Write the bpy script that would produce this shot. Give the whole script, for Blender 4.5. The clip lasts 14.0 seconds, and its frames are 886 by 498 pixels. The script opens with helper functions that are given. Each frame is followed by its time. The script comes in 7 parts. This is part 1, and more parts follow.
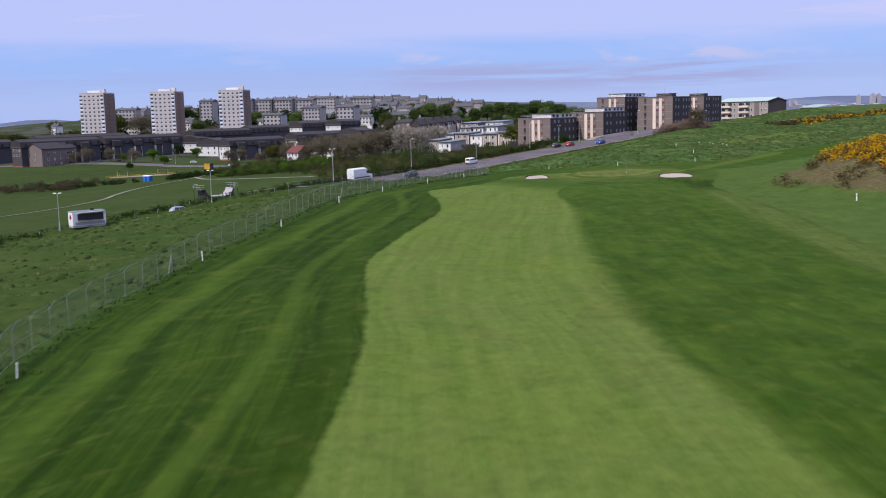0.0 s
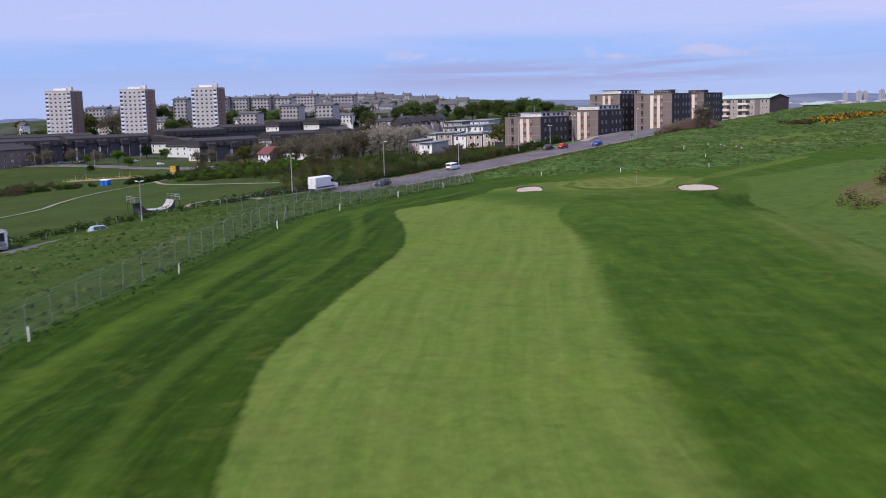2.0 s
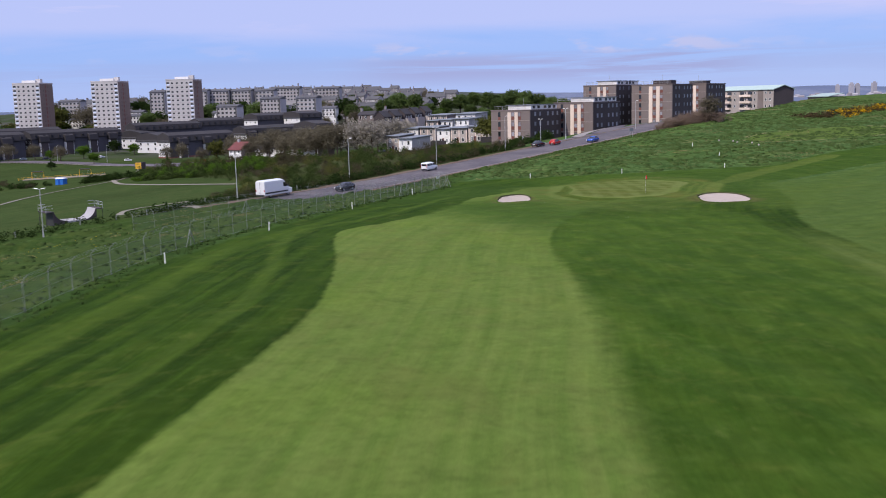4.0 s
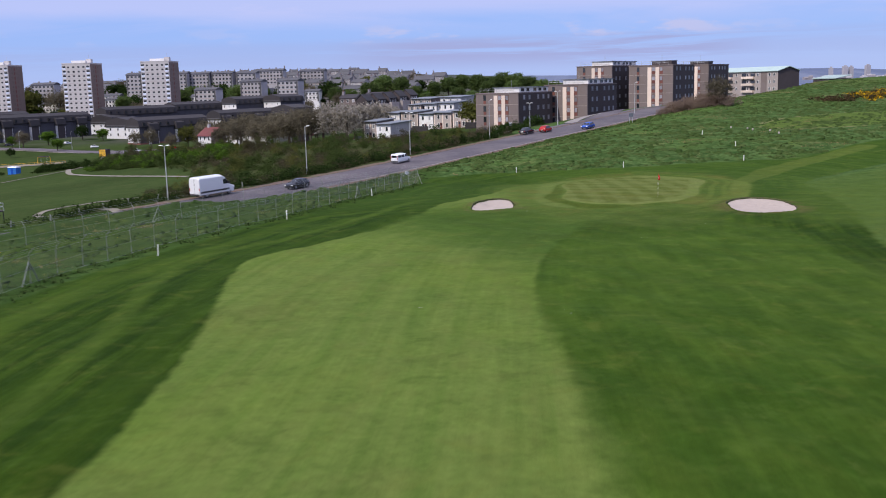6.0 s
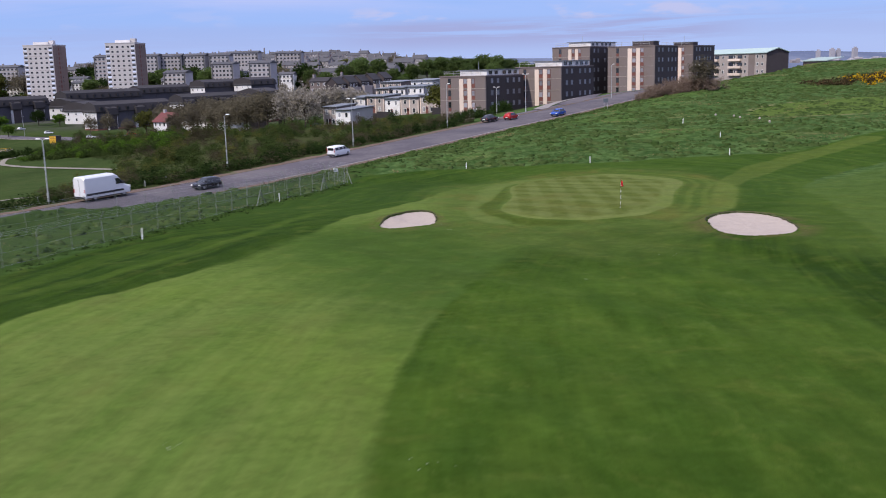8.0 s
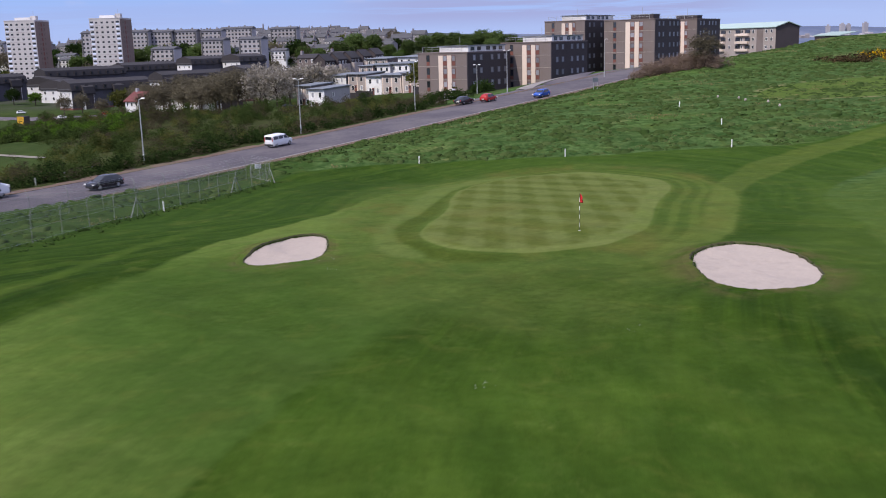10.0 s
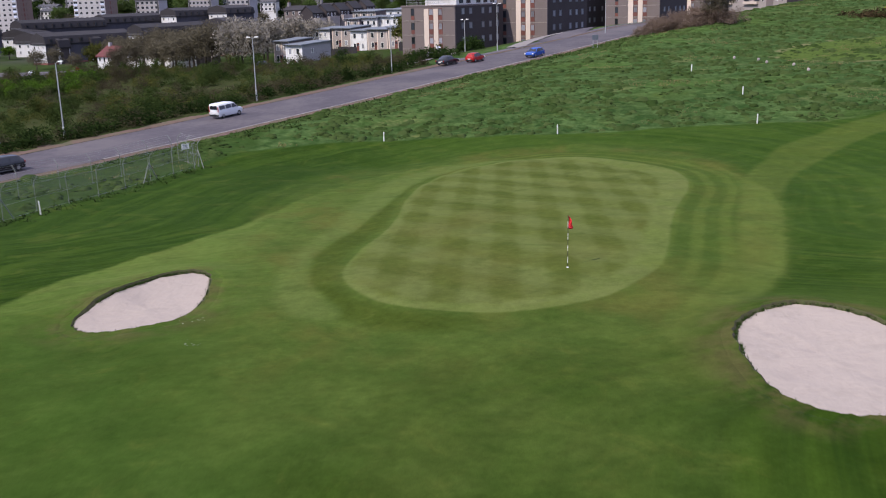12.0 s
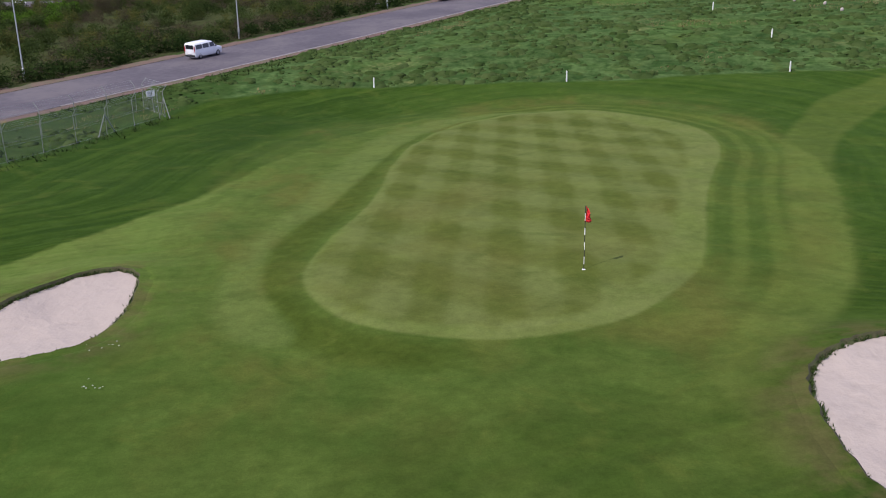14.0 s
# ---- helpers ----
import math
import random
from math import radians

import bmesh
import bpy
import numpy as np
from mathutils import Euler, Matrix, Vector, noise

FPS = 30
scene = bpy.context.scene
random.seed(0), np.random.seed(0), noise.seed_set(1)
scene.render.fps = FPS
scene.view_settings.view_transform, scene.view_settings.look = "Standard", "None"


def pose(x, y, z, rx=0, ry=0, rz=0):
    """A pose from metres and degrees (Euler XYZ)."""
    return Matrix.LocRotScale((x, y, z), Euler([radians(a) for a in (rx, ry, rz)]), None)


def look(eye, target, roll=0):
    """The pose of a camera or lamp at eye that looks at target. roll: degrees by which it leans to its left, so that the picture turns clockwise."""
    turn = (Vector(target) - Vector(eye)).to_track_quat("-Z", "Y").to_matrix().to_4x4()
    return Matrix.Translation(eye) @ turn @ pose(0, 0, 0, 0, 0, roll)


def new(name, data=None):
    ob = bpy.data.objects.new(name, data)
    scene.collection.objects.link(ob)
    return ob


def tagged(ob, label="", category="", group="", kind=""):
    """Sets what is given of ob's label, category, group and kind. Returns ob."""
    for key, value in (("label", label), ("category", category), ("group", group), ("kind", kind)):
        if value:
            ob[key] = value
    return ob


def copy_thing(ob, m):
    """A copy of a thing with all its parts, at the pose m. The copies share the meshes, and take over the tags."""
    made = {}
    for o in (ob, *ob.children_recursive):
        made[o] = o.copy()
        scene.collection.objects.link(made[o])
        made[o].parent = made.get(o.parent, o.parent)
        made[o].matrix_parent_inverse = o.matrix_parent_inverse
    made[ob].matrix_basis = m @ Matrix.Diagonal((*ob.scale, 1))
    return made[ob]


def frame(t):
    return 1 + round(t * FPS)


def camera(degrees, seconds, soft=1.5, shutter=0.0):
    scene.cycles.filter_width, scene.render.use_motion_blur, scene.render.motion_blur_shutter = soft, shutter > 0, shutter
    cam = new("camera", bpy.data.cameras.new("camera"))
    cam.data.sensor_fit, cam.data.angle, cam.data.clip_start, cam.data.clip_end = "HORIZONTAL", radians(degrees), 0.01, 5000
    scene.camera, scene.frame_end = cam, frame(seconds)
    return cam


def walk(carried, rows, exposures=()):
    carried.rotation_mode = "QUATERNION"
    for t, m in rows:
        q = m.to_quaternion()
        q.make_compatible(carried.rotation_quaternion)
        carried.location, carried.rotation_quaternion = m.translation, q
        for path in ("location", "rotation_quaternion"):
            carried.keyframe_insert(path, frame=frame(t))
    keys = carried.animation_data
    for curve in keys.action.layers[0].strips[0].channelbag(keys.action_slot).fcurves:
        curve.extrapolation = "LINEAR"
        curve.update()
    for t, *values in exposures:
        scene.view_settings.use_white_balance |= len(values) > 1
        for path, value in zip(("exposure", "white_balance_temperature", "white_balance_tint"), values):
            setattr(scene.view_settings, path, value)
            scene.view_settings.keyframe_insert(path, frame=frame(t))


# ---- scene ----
cam = camera(48.9, 14.0, soft=1.0, shutter=0.6)
PATH = [
    (0, (0.192, -0.724, 10.541), (0.191, 1.256, 10.262), -1.3),
    (0.5, (0.512, 6.252, 10.639), (0.514, 8.232, 10.36), -1.3),
    (1, (0.917, 13.25, 10.702), (0.927, 15.231, 10.425), -1.4),
    (1.5, (1.375, 20.167, 10.698), (1.393, 22.148, 10.418), -1.4),
    (2, (1.988, 27.02, 10.651), (2.015, 29.0, 10.367), -1.4),
    (2.5, (2.665, 33.653, 10.575), (2.699, 35.631, 10.286), -1.4),
    (3, (3.63, 40.119, 10.506), (3.667, 42.097, 10.214), -1.4),
    (5.5, (7.884, 70.511, 10.131), (7.941, 72.484, 9.811), -1.5),
    (6, (8.875, 75.92, 10.062), (8.935, 77.892, 9.73), -1.5),
    (6.5, (10.012, 80.928, 9.978), (10.076, 82.897, 9.636), -1.6),
    (7, (11.553, 85.709, 9.931), (11.623, 87.677, 9.581), -1.5),
    (7.5, (13.361, 90.292, 9.843), (13.441, 92.258, 9.487), -1.4),
    (8, (15.498, 94.856, 9.788), (15.582, 96.82, 9.422), -1.5),
    (10.5, (23.418, 117.59, 9.518), (23.485, 119.543, 9.09), -1.6),
    (11, (24.309, 121.865, 9.558), (24.377, 123.813, 9.111), -1.6),
    (11.5, (24.995, 125.603, 9.597), (25.062, 127.545, 9.125), -1.6),
    (12, (25.541, 128.918, 9.671), (25.608, 130.852, 9.166), -1.5),
    (12.5, (25.937, 131.656, 9.697), (26.006, 133.581, 9.159), -1.4),
    (13, (26.111, 133.97, 9.769), (26.179, 135.885, 9.196), -1.4),
    (13.5, (26.224, 135.558, 9.695), (26.288, 137.463, 9.09), -1.2),
    (14, (26.357, 136.644, 9.609), (26.416, 138.54, 8.975), -1.1),
]
EXPOSURES = [(0.0, 0.0, 6500, 12), (14.0, 0.0, 6500, 12)]
walk(cam, [(t, look(eye, target, roll)) for t, eye, target, roll in PATH], EXPOSURES)

# ---- sky and sun ----
SUN_FROM = Vector((-0.76, -0.65, 1.07)).normalized()
world = bpy.data.worlds.new("sky")
scene.world = world
world.use_nodes = True


class Nodes:
    """Short names for building a node tree."""

    def __init__(self, tree):
        self.t = tree
        tree.nodes.clear()

    def add(self, kind):
        return self.t.nodes.new(kind)

    def put(self, socket, value):
        if isinstance(value, bpy.types.NodeSocket):
            self.t.links.new(value, socket)
        elif isinstance(value, (tuple, list)):
            socket.default_value = (*value, 1.0) if len(value) == 3 and len(socket.default_value) == 4 else value
        elif value is not None:
            socket.default_value = value

    def math(self, op, a, b=None, c=None, clamp=False):
        nd = self.add("ShaderNodeMath")
        nd.operation, nd.use_clamp = op, clamp
        for i, v in enumerate((a, b, c)):
            self.put(nd.inputs[i], v)
        return nd.outputs[0]

    def mix(self, fac, a, b, blend="MIX"):
        nd = self.add("ShaderNodeMix")
        nd.data_type, nd.blend_type = "RGBA", blend
        self.put(nd.inputs[0], fac)
        self.put(nd.inputs[6], a)
        self.put(nd.inputs[7], b)
        return nd.outputs[2]

    def noise(self, scale, detail=3.0, rough=0.55, vec=None, warp=0.0):
        nd = self.add("ShaderNodeTexNoise")
        self.put(nd.inputs["Scale"], scale)
        self.put(nd.inputs["Detail"], detail)
        self.put(nd.inputs["Roughness"], rough)
        self.put(nd.inputs["Distortion"], warp)
        self.put(nd.inputs["Vector"], vec)
        return nd.outputs[0]

    def step(self, v, lo, hi):
        nd = self.add("ShaderNodeMapRange")
        nd.interpolation_type = "SMOOTHSTEP"
        for i, x in enumerate((v, lo, hi, 0.0, 1.0)):
            self.put(nd.inputs[i], x)
        return nd.outputs[0]

    def scaled(self, vec, s):
        nd = self.add("ShaderNodeVectorMath")
        nd.operation = "MULTIPLY"
        self.put(nd.inputs[0], vec)
        self.put(nd.inputs[1], s)
        return nd.outputs[0]

    def xyz(self, vec):
        nd = self.add("ShaderNodeSeparateXYZ")
        self.put(nd.inputs[0], vec)
        return nd.outputs

    def vec(self, x, y, z):
        nd = self.add("ShaderNodeCombineXYZ")
        for i, v in enumerate((x, y, z)):
            self.put(nd.inputs[i], v)
        return nd.outputs[0]

    def attr(self, name):
        nd = self.add("ShaderNodeAttribute")
        nd.attribute_name = name
        return nd.outputs["Fac"]


w = Nodes(world.node_tree)
sky = w.add("ShaderNodeTexSky")
sky.sky_type, sky.sun_disc = "NISHITA", False
sky.sun_elevation, sky.sun_rotation = math.asin(SUN_FROM.z), math.atan2(SUN_FROM.x, SUN_FROM.y)
sky.air_density, sky.dust_density, sky.ozone_density = 1.0, 0.6, 1.6
way = w.add("ShaderNodeTexCoord").outputs["Generated"]
wx, wy, wz = w.xyz(way)
# thin cirrus high up, flat grey-mauve bars of cloud low over the horizon
wisps = w.noise(2.2, 6.0, 0.6, w.scaled(way, (1.0, 0.7, 9.0)), 0.6)
veil = w.math("MULTIPLY", w.step(wisps, 0.42, 0.66), w.step(wz, 0.045, 0.085))
veil = w.math("MAXIMUM", veil, w.math("MULTIPLY", w.step(w.math("ADD", wz, w.math("MULTIPLY", wisps, 0.03)), 0.075, 0.095), 0.75))
bars = w.noise(3.2, 6.0, 0.62, w.scaled(way, (1.0, 1.0, 22.0)), 0.3)
patch = w.math("ADD", 0.28, w.math("MULTIPLY", w.math("MULTIPLY", w.step(wx, -0.10, 0.02), w.step(wx, 0.36, 0.27)), 0.72))
low = w.math("MULTIPLY", w.math("MULTIPLY", w.step(bars, 0.40, 0.54), patch), w.math("MULTIPLY", w.step(wz, 0.010, 0.030), w.step(wz, 0.050, 0.040)))
puffs = w.noise(11.0, 4.0, 0.6, w.scaled(way, (1.0, 1.0, 4.0)))
puff = w.math("MULTIPLY", w.math("MULTIPLY", w.step(puffs, 0.52, 0.64), patch), w.math("MULTIPLY", w.step(wz, 0.040, 0.048), w.step(wz, 0.064, 0.054)))
tone = w.mix(0.85, sky.outputs[0], w.mix(w.step(wz, 0.0, 0.07), (5.7, 7.4, 12.9), (4.1, 6.7, 13.6)))
tone = w.mix(w.math("MULTIPLY", veil, 0.72), tone, (8.4, 8.4, 12.4))
tone = w.mix(w.math("MULTIPLY", low, 0.8), tone, (4.9, 5.3, 9.0))
tone = w.mix(w.math("MULTIPLY", puff, 0.7), tone, (7.6, 7.6, 10.8))
tone = w.mix(w.step(wz, 0.2, 0.55), tone, (9.0, 9.9, 14.2))
bg = w.add("ShaderNodeBackground")
w.put(bg.inputs[0], tone)
w.put(bg.inputs[1], 0.076)
w.t.links.new(bg.outputs[0], w.add("ShaderNodeOutputWorld").inputs[0])

sun = new("sun", bpy.data.lights.new("sun", "SUN"))
sun.data.energy, sun.data.angle, sun.data.color = 4.0, radians(0.6), (1.0, 0.94, 0.84)
sun.matrix_world = look(SUN_FROM * 300, (0, 0, 0))

# ---- materials ----


def surface(name, base, rough=0.85, var=0.3, big=0.3, fine=5.0, bump=0.15, metal=0.0, dirt=None, spec=0.35, spread=0.12, stretch=(1, 1, 1)):
    """A matt surface with stains at two sizes, a little relief and a tone of its own for every object."""
    m = bpy.data.materials.new(name)
    m.use_nodes = True
    n = Nodes(m.node_tree)
    pos = n.scaled(n.add("ShaderNodeNewGeometry").outputs["Position"], stretch)
    a, b = n.noise(big, 4.0, 0.6, pos), n.noise(fine, 4.0, 0.65, pos)
    tone = n.math("ADD", n.math("MULTIPLY", n.math("SUBTRACT", a, 0.5), var * 2.2), n.math("MULTIPLY", n.math("SUBTRACT", b, 0.5), var * 1.6))
    own = n.math("MULTIPLY", n.math("SUBTRACT", n.add("ShaderNodeObjectInfo").outputs["Random"], 0.5), spread * 2)
    gain = n.math("ADD", n.math("ADD", tone, own), 1.0)
    col = n.mix(1.0, base, n.vec(gain, gain, gain), "MULTIPLY")
    if dirt:
        col = n.mix(n.math("MULTIPLY", n.step(n.math("ADD", a, n.math("MULTIPLY", b, 0.4)), 0.62, 0.9), 0.7), col, dirt)
    p = n.add("ShaderNodeBsdfPrincipled")
    n.put(p.inputs["Base Color"], col)
    n.put(p.inputs["Roughness"], rough)
    n.put(p.inputs["Metallic"], metal)
    n.put(p.inputs["Specular IOR Level"], spec)
    if bump:
        bp = n.add("ShaderNodeBump")
        n.put(bp.inputs["Strength"], bump)
        n.put(bp.inputs["Distance"], 0.05)
        n.put(bp.inputs["Height"], b)
        n.put(p.inputs["Normal"], bp.outputs[0])
    n.t.links.new(p.outputs[0], n.add("ShaderNodeOutputMaterial").inputs[0])
    return m


def leafy(name, base, other, spread=0.35, through_light=0.3):
    """Leaves: every leaf or clump has a tone of its own between two colours."""
    m = bpy.data.materials.new(name)
    m.use_nodes = True
    n = Nodes(m.node_tree)
    geo = n.add("ShaderNodeNewGeometry")
    lump = n.noise(0.5, 3.0, 0.6, geo.outputs["Position"])
    f = n.math("ADD", n.math("MULTIPLY", geo.outputs["Random Per Island"], 0.6), n.math("MULTIPLY", n.step(lump, 0.3, 0.7), 0.4))
    col = n.mix(f, base, other)
    own = n.math("ADD", n.math("MULTIPLY", n.math("SUBTRACT", n.add("ShaderNodeObjectInfo").outputs["Random"], 0.5), spread), 1.0)
    col = n.mix(1.0, col, n.vec(own, own, own), "MULTIPLY")
    d, t, mx = n.add("ShaderNodeBsdfDiffuse"), n.add("ShaderNodeBsdfTranslucent"), n.add("ShaderNodeMixShader")
    n.put(d.inputs[0], col)
    n.put(t.inputs[0], col)
    n.put(mx.inputs[0], through_light)
    n.t.links.new(d.outputs[0], mx.inputs[1])
    n.t.links.new(t.outputs[0], mx.inputs[2])
    n.t.links.new(mx.outputs[0], n.add("ShaderNodeOutputMaterial").inputs[0])
    return m


M = {
    "asphalt": surface("asphalt", (0.098, 0.084, 0.100), 0.9, 0.4, 0.16, 2.0, 0.15, dirt=(0.125, 0.108, 0.110)),
    "verge": surface("dirt_verge", (0.160, 0.098, 0.078), 0.95, 0.55, 0.5, 3, 0.4, dirt=(0.055, 0.075, 0.028)),
    "kerb": surface("concrete_kerb", (0.30, 0.27, 0.26), 0.9, 0.4, 0.7, 5, dirt=(0.13, 0.11, 0.10)),
    "path": surface("gravel_path", (0.20, 0.18, 0.145), 0.95, 0.25, 0.5, 4),
    "line": surface("road_paint", (0.36, 0.35, 0.34), 0.7, 0.3, 2, 9),
    "sand": surface("bunker_sand", (0.39, 0.325, 0.285), 0.95, 0.22, 0.7, 4.0, 0.9, dirt=(0.32, 0.265, 0.235)),
    "turf": surface("bunker_turf", (0.062, 0.092, 0.018), 0.95, 0.45, 0.6, 5, 0.4, dirt=(0.10, 0.085, 0.035)),
    "turf_edge": surface("cut_turf_edge", (0.050, 0.046, 0.022), 0.95, 0.5, 2, 9, 0.6, dirt=(0.06, 0.075, 0.022)),
    "white_paint": surface("white_paint", (0.8, 0.79, 0.77), 0.5, 0.08, 2, 12, 0.05),
    "car_white": surface("white_car_paint", (0.72, 0.73, 0.76), 0.25, 0.05, 0.7, 4, 0.0, spec=0.6),
    "car_blue": surface("blue_car_paint", (0.015, 0.07, 0.36), 0.22, 0.08, 1, 4, 0.0, spec=0.7),
    "car_black": surface("black_car_paint", (0.012, 0.011, 0.015), 0.2, 0.08, 1, 4, 0.0, spec=0.7),
    "car_red": surface("red_car_paint", (0.42, 0.015, 0.012), 0.25, 0.08, 1, 4, 0.0, spec=0.6),
    "car_silver": surface("silver_blue_car_paint", (0.3, 0.36, 0.42), 0.25, 0.06, 1, 4, 0.0, metal=0.3, spec=0.6),
    "glass": surface("dark_glass", (0.018, 0.02, 0.026), 0.08, 0.1, 1, 3, 0.0, spec=0.8),
    "pane": surface("window_pane", (0.03, 0.034, 0.045), 0.08, 0.5, 0.8, 3, 0.0, spec=0.7, spread=0.5),
    "curtain": surface("window_with_curtain", (0.22, 0.22, 0.25), 0.3, 0.4, 0.8, 3, 0.0, spec=0.6, spread=0.4),
    "rubber": surface("tyre_rubber", (0.02, 0.02, 0.02), 0.9, 0.1),
    "rim": surface("wheel_alloy", (0.4, 0.4, 0.42), 0.35, 0.1, metal=0.8),
    "lamp_red": surface("red_tail_light", (0.35, 0.01, 0.01), 0.3, 0.05, bump=0),
    "plastic": surface("black_plastic", (0.025, 0.025, 0.027), 0.6, 0.1),
    "galv": surface("galvanised_steel", (0.42, 0.43, 0.44), 0.55, 0.15, 3, 14, 0.05, metal=0.35),
    "post": surface("concrete_grey_post", (0.20, 0.215, 0.20), 0.8, 0.2, 3, 14),
    "flag": surface("red_flag_cloth", (0.55, 0.02, 0.025), 0.8, 0.12, 3, 14),
    "pole_dark": surface("black_pole_band", (0.03, 0.03, 0.03), 0.6, 0.1),
    "wood": surface("weathered_wood", (0.5, 0.36, 0.2), 0.8, 0.2, 3, 14),
    "yellow": surface("yellow_paint", (0.55, 0.32, 0.03), 0.6, 0.15, 2, 6),
    "blue_plastic": surface("blue_painted_steel", (0.02, 0.14, 0.5), 0.5, 0.12, 1, 4),
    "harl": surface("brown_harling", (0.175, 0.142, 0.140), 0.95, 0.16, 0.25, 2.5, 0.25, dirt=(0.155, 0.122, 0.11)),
    # long terrace walls: their shade is put into this dark tone
    "wall_shade": surface("shade_toned_wall", (0.062, 0.060, 0.078), 0.9, 0.2, 0.25, 2.5, 0.2),
    # dark brown brick, lowered further to carry the shade on walls facing off the sun
    "harl_dark": surface("dark_brown_brick_and_shade", (0.058, 0.047, 0.051), 0.9, 0.2, 0.25, 2.5, 0.25),
    "band": surface("pale_concrete_band", (0.33, 0.28, 0.25), 0.9, 0.15, 0.5, 4),
    "cream": surface("cream_panel", (0.66, 0.54, 0.47), 0.8, 0.1, 0.5, 4),
    "spandrel": surface("red_brown_panel", (0.16, 0.06, 0.05), 0.8, 0.2, 0.5, 4),
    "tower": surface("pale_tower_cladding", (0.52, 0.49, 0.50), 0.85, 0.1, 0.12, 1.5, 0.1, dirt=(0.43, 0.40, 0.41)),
    "tower_side": surface("brown_tower_side", (0.19, 0.135, 0.12), 0.85, 0.15, 0.12, 1.5),
    "balcony": surface("pale_blue_balcony_panel", (0.62, 0.65, 0.78), 0.7, 0.08, 0.4, 3),
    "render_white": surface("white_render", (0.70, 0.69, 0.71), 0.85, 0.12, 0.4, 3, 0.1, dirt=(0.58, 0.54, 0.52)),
    "render_buff": surface("buff_render", (0.36, 0.31, 0.295), 0.9, 0.15, 0.4, 3, 0.15),
    "render_grey": surface("grey_render", (0.33, 0.315, 0.34), 0.9, 0.15, 0.2, 2, 0.1),
    "granite": surface("grey_granite", (0.235, 0.215, 0.23), 0.9, 0.2, 0.2, 2, 0.15),
    "slate": surface("slate_roof", (0.075, 0.073, 0.082), 0.65, 0.25, 0.3, 3, 0.2, spec=0.4),
    "felt": surface("grey_felt_roof", (0.155, 0.17, 0.20), 0.7, 0.2, 0.3, 3, 0.1, dirt=(0.11, 0.115, 0.125)),
    "mansard": surface("brown_slate_mansard", (0.034, 0.030, 0.034), 0.8, 0.25, 0.3, 3, 0.2),
    "roof_red": surface("dark_red_roof_tile", (0.15, 0.045, 0.045), 0.8, 0.25, 0.5, 4, 0.25),
    "roof_pale": surface("pale_green_metal_roof", (0.33, 0.42, 0.40), 0.5, 0.1, 0.3, 3, 0.05),
    "brick_red": surface("red_brick_base", (0.19, 0.08, 0.065), 0.9, 0.2, 0.5, 4),
    "bark": surface("bark", (0.075, 0.055, 0.045), 0.95, 0.3, 1, 8, 0.4),
    "gorse_stem": surface("dead_gorse_stems", (0.10, 0.066, 0.05), 0.95, 0.4, 1, 6),
}
L = {
    "green": leafy("fresh_green_leaves", (0.045, 0.095, 0.013), (0.10, 0.17, 0.024)),
    "dark": leafy("dark_green_leaves", (0.015, 0.030, 0.008), (0.040, 0.064, 0.018)),
    "olive": leafy("olive_spring_leaves", (0.060, 0.070, 0.018), (0.118, 0.118, 0.034)),
    "bare": leafy("bare_budding_twigs", (0.085, 0.074, 0.050), (0.170, 0.148, 0.104)),
    "twig": leafy("pale_brown_twigs", (0.135, 0.098, 0.078), (0.230, 0.170, 0.135)),
    "blossom": leafy("pale_blossom", (0.13, 0.115, 0.085), (0.42, 0.38, 0.33)),
    "wood": leafy("woodland_leaves", (0.062, 0.100, 0.030), (0.128, 0.176, 0.056), 0.6, 0.45),
    "bush": leafy("scrub_bush_leaves", (0.026, 0.044, 0.012), (0.070, 0.098, 0.028)),
    "red": leafy("copper_red_leaves", (0.06, 0.018, 0.02), (0.11, 0.04, 0.035)),
    "scrub": leafy("brown_scrub_twigs", (0.038, 0.034, 0.020), (0.098, 0.084, 0.050)),
    "gorse": leafy("yellow_gorse_flowers", (0.42, 0.25, 0.008), (0.68, 0.40, 0.012), 0.2),
    "gorse_green": leafy("dark_gorse_spines", (0.045, 0.038, 0.018), (0.11, 0.075, 0.04)),
    "blade": leafy("rough_grass_blades", (0.030, 0.056, 0.014), (0.074, 0.104, 0.036), 0.2, through_light=0.15),
    "blade_dark": leafy("dark_grass_blades", (0.028, 0.052, 0.014), (0.064, 0.094, 0.030), 0.2, through_light=0.2),
    "straw": leafy("dry_straw_grass", (0.17, 0.14, 0.06), (0.3, 0.25, 0.12), 0.2),
    "petal": leafy("yellow_dandelion_heads", (0.6, 0.42, 0.01), (0.75, 0.6, 0.03), 0.1),
    "daisy": leafy("white_daisy_heads", (0.6, 0.6, 0.55), (0.8, 0.8, 0.75), 0.1),
}

# ---- building meshes ----


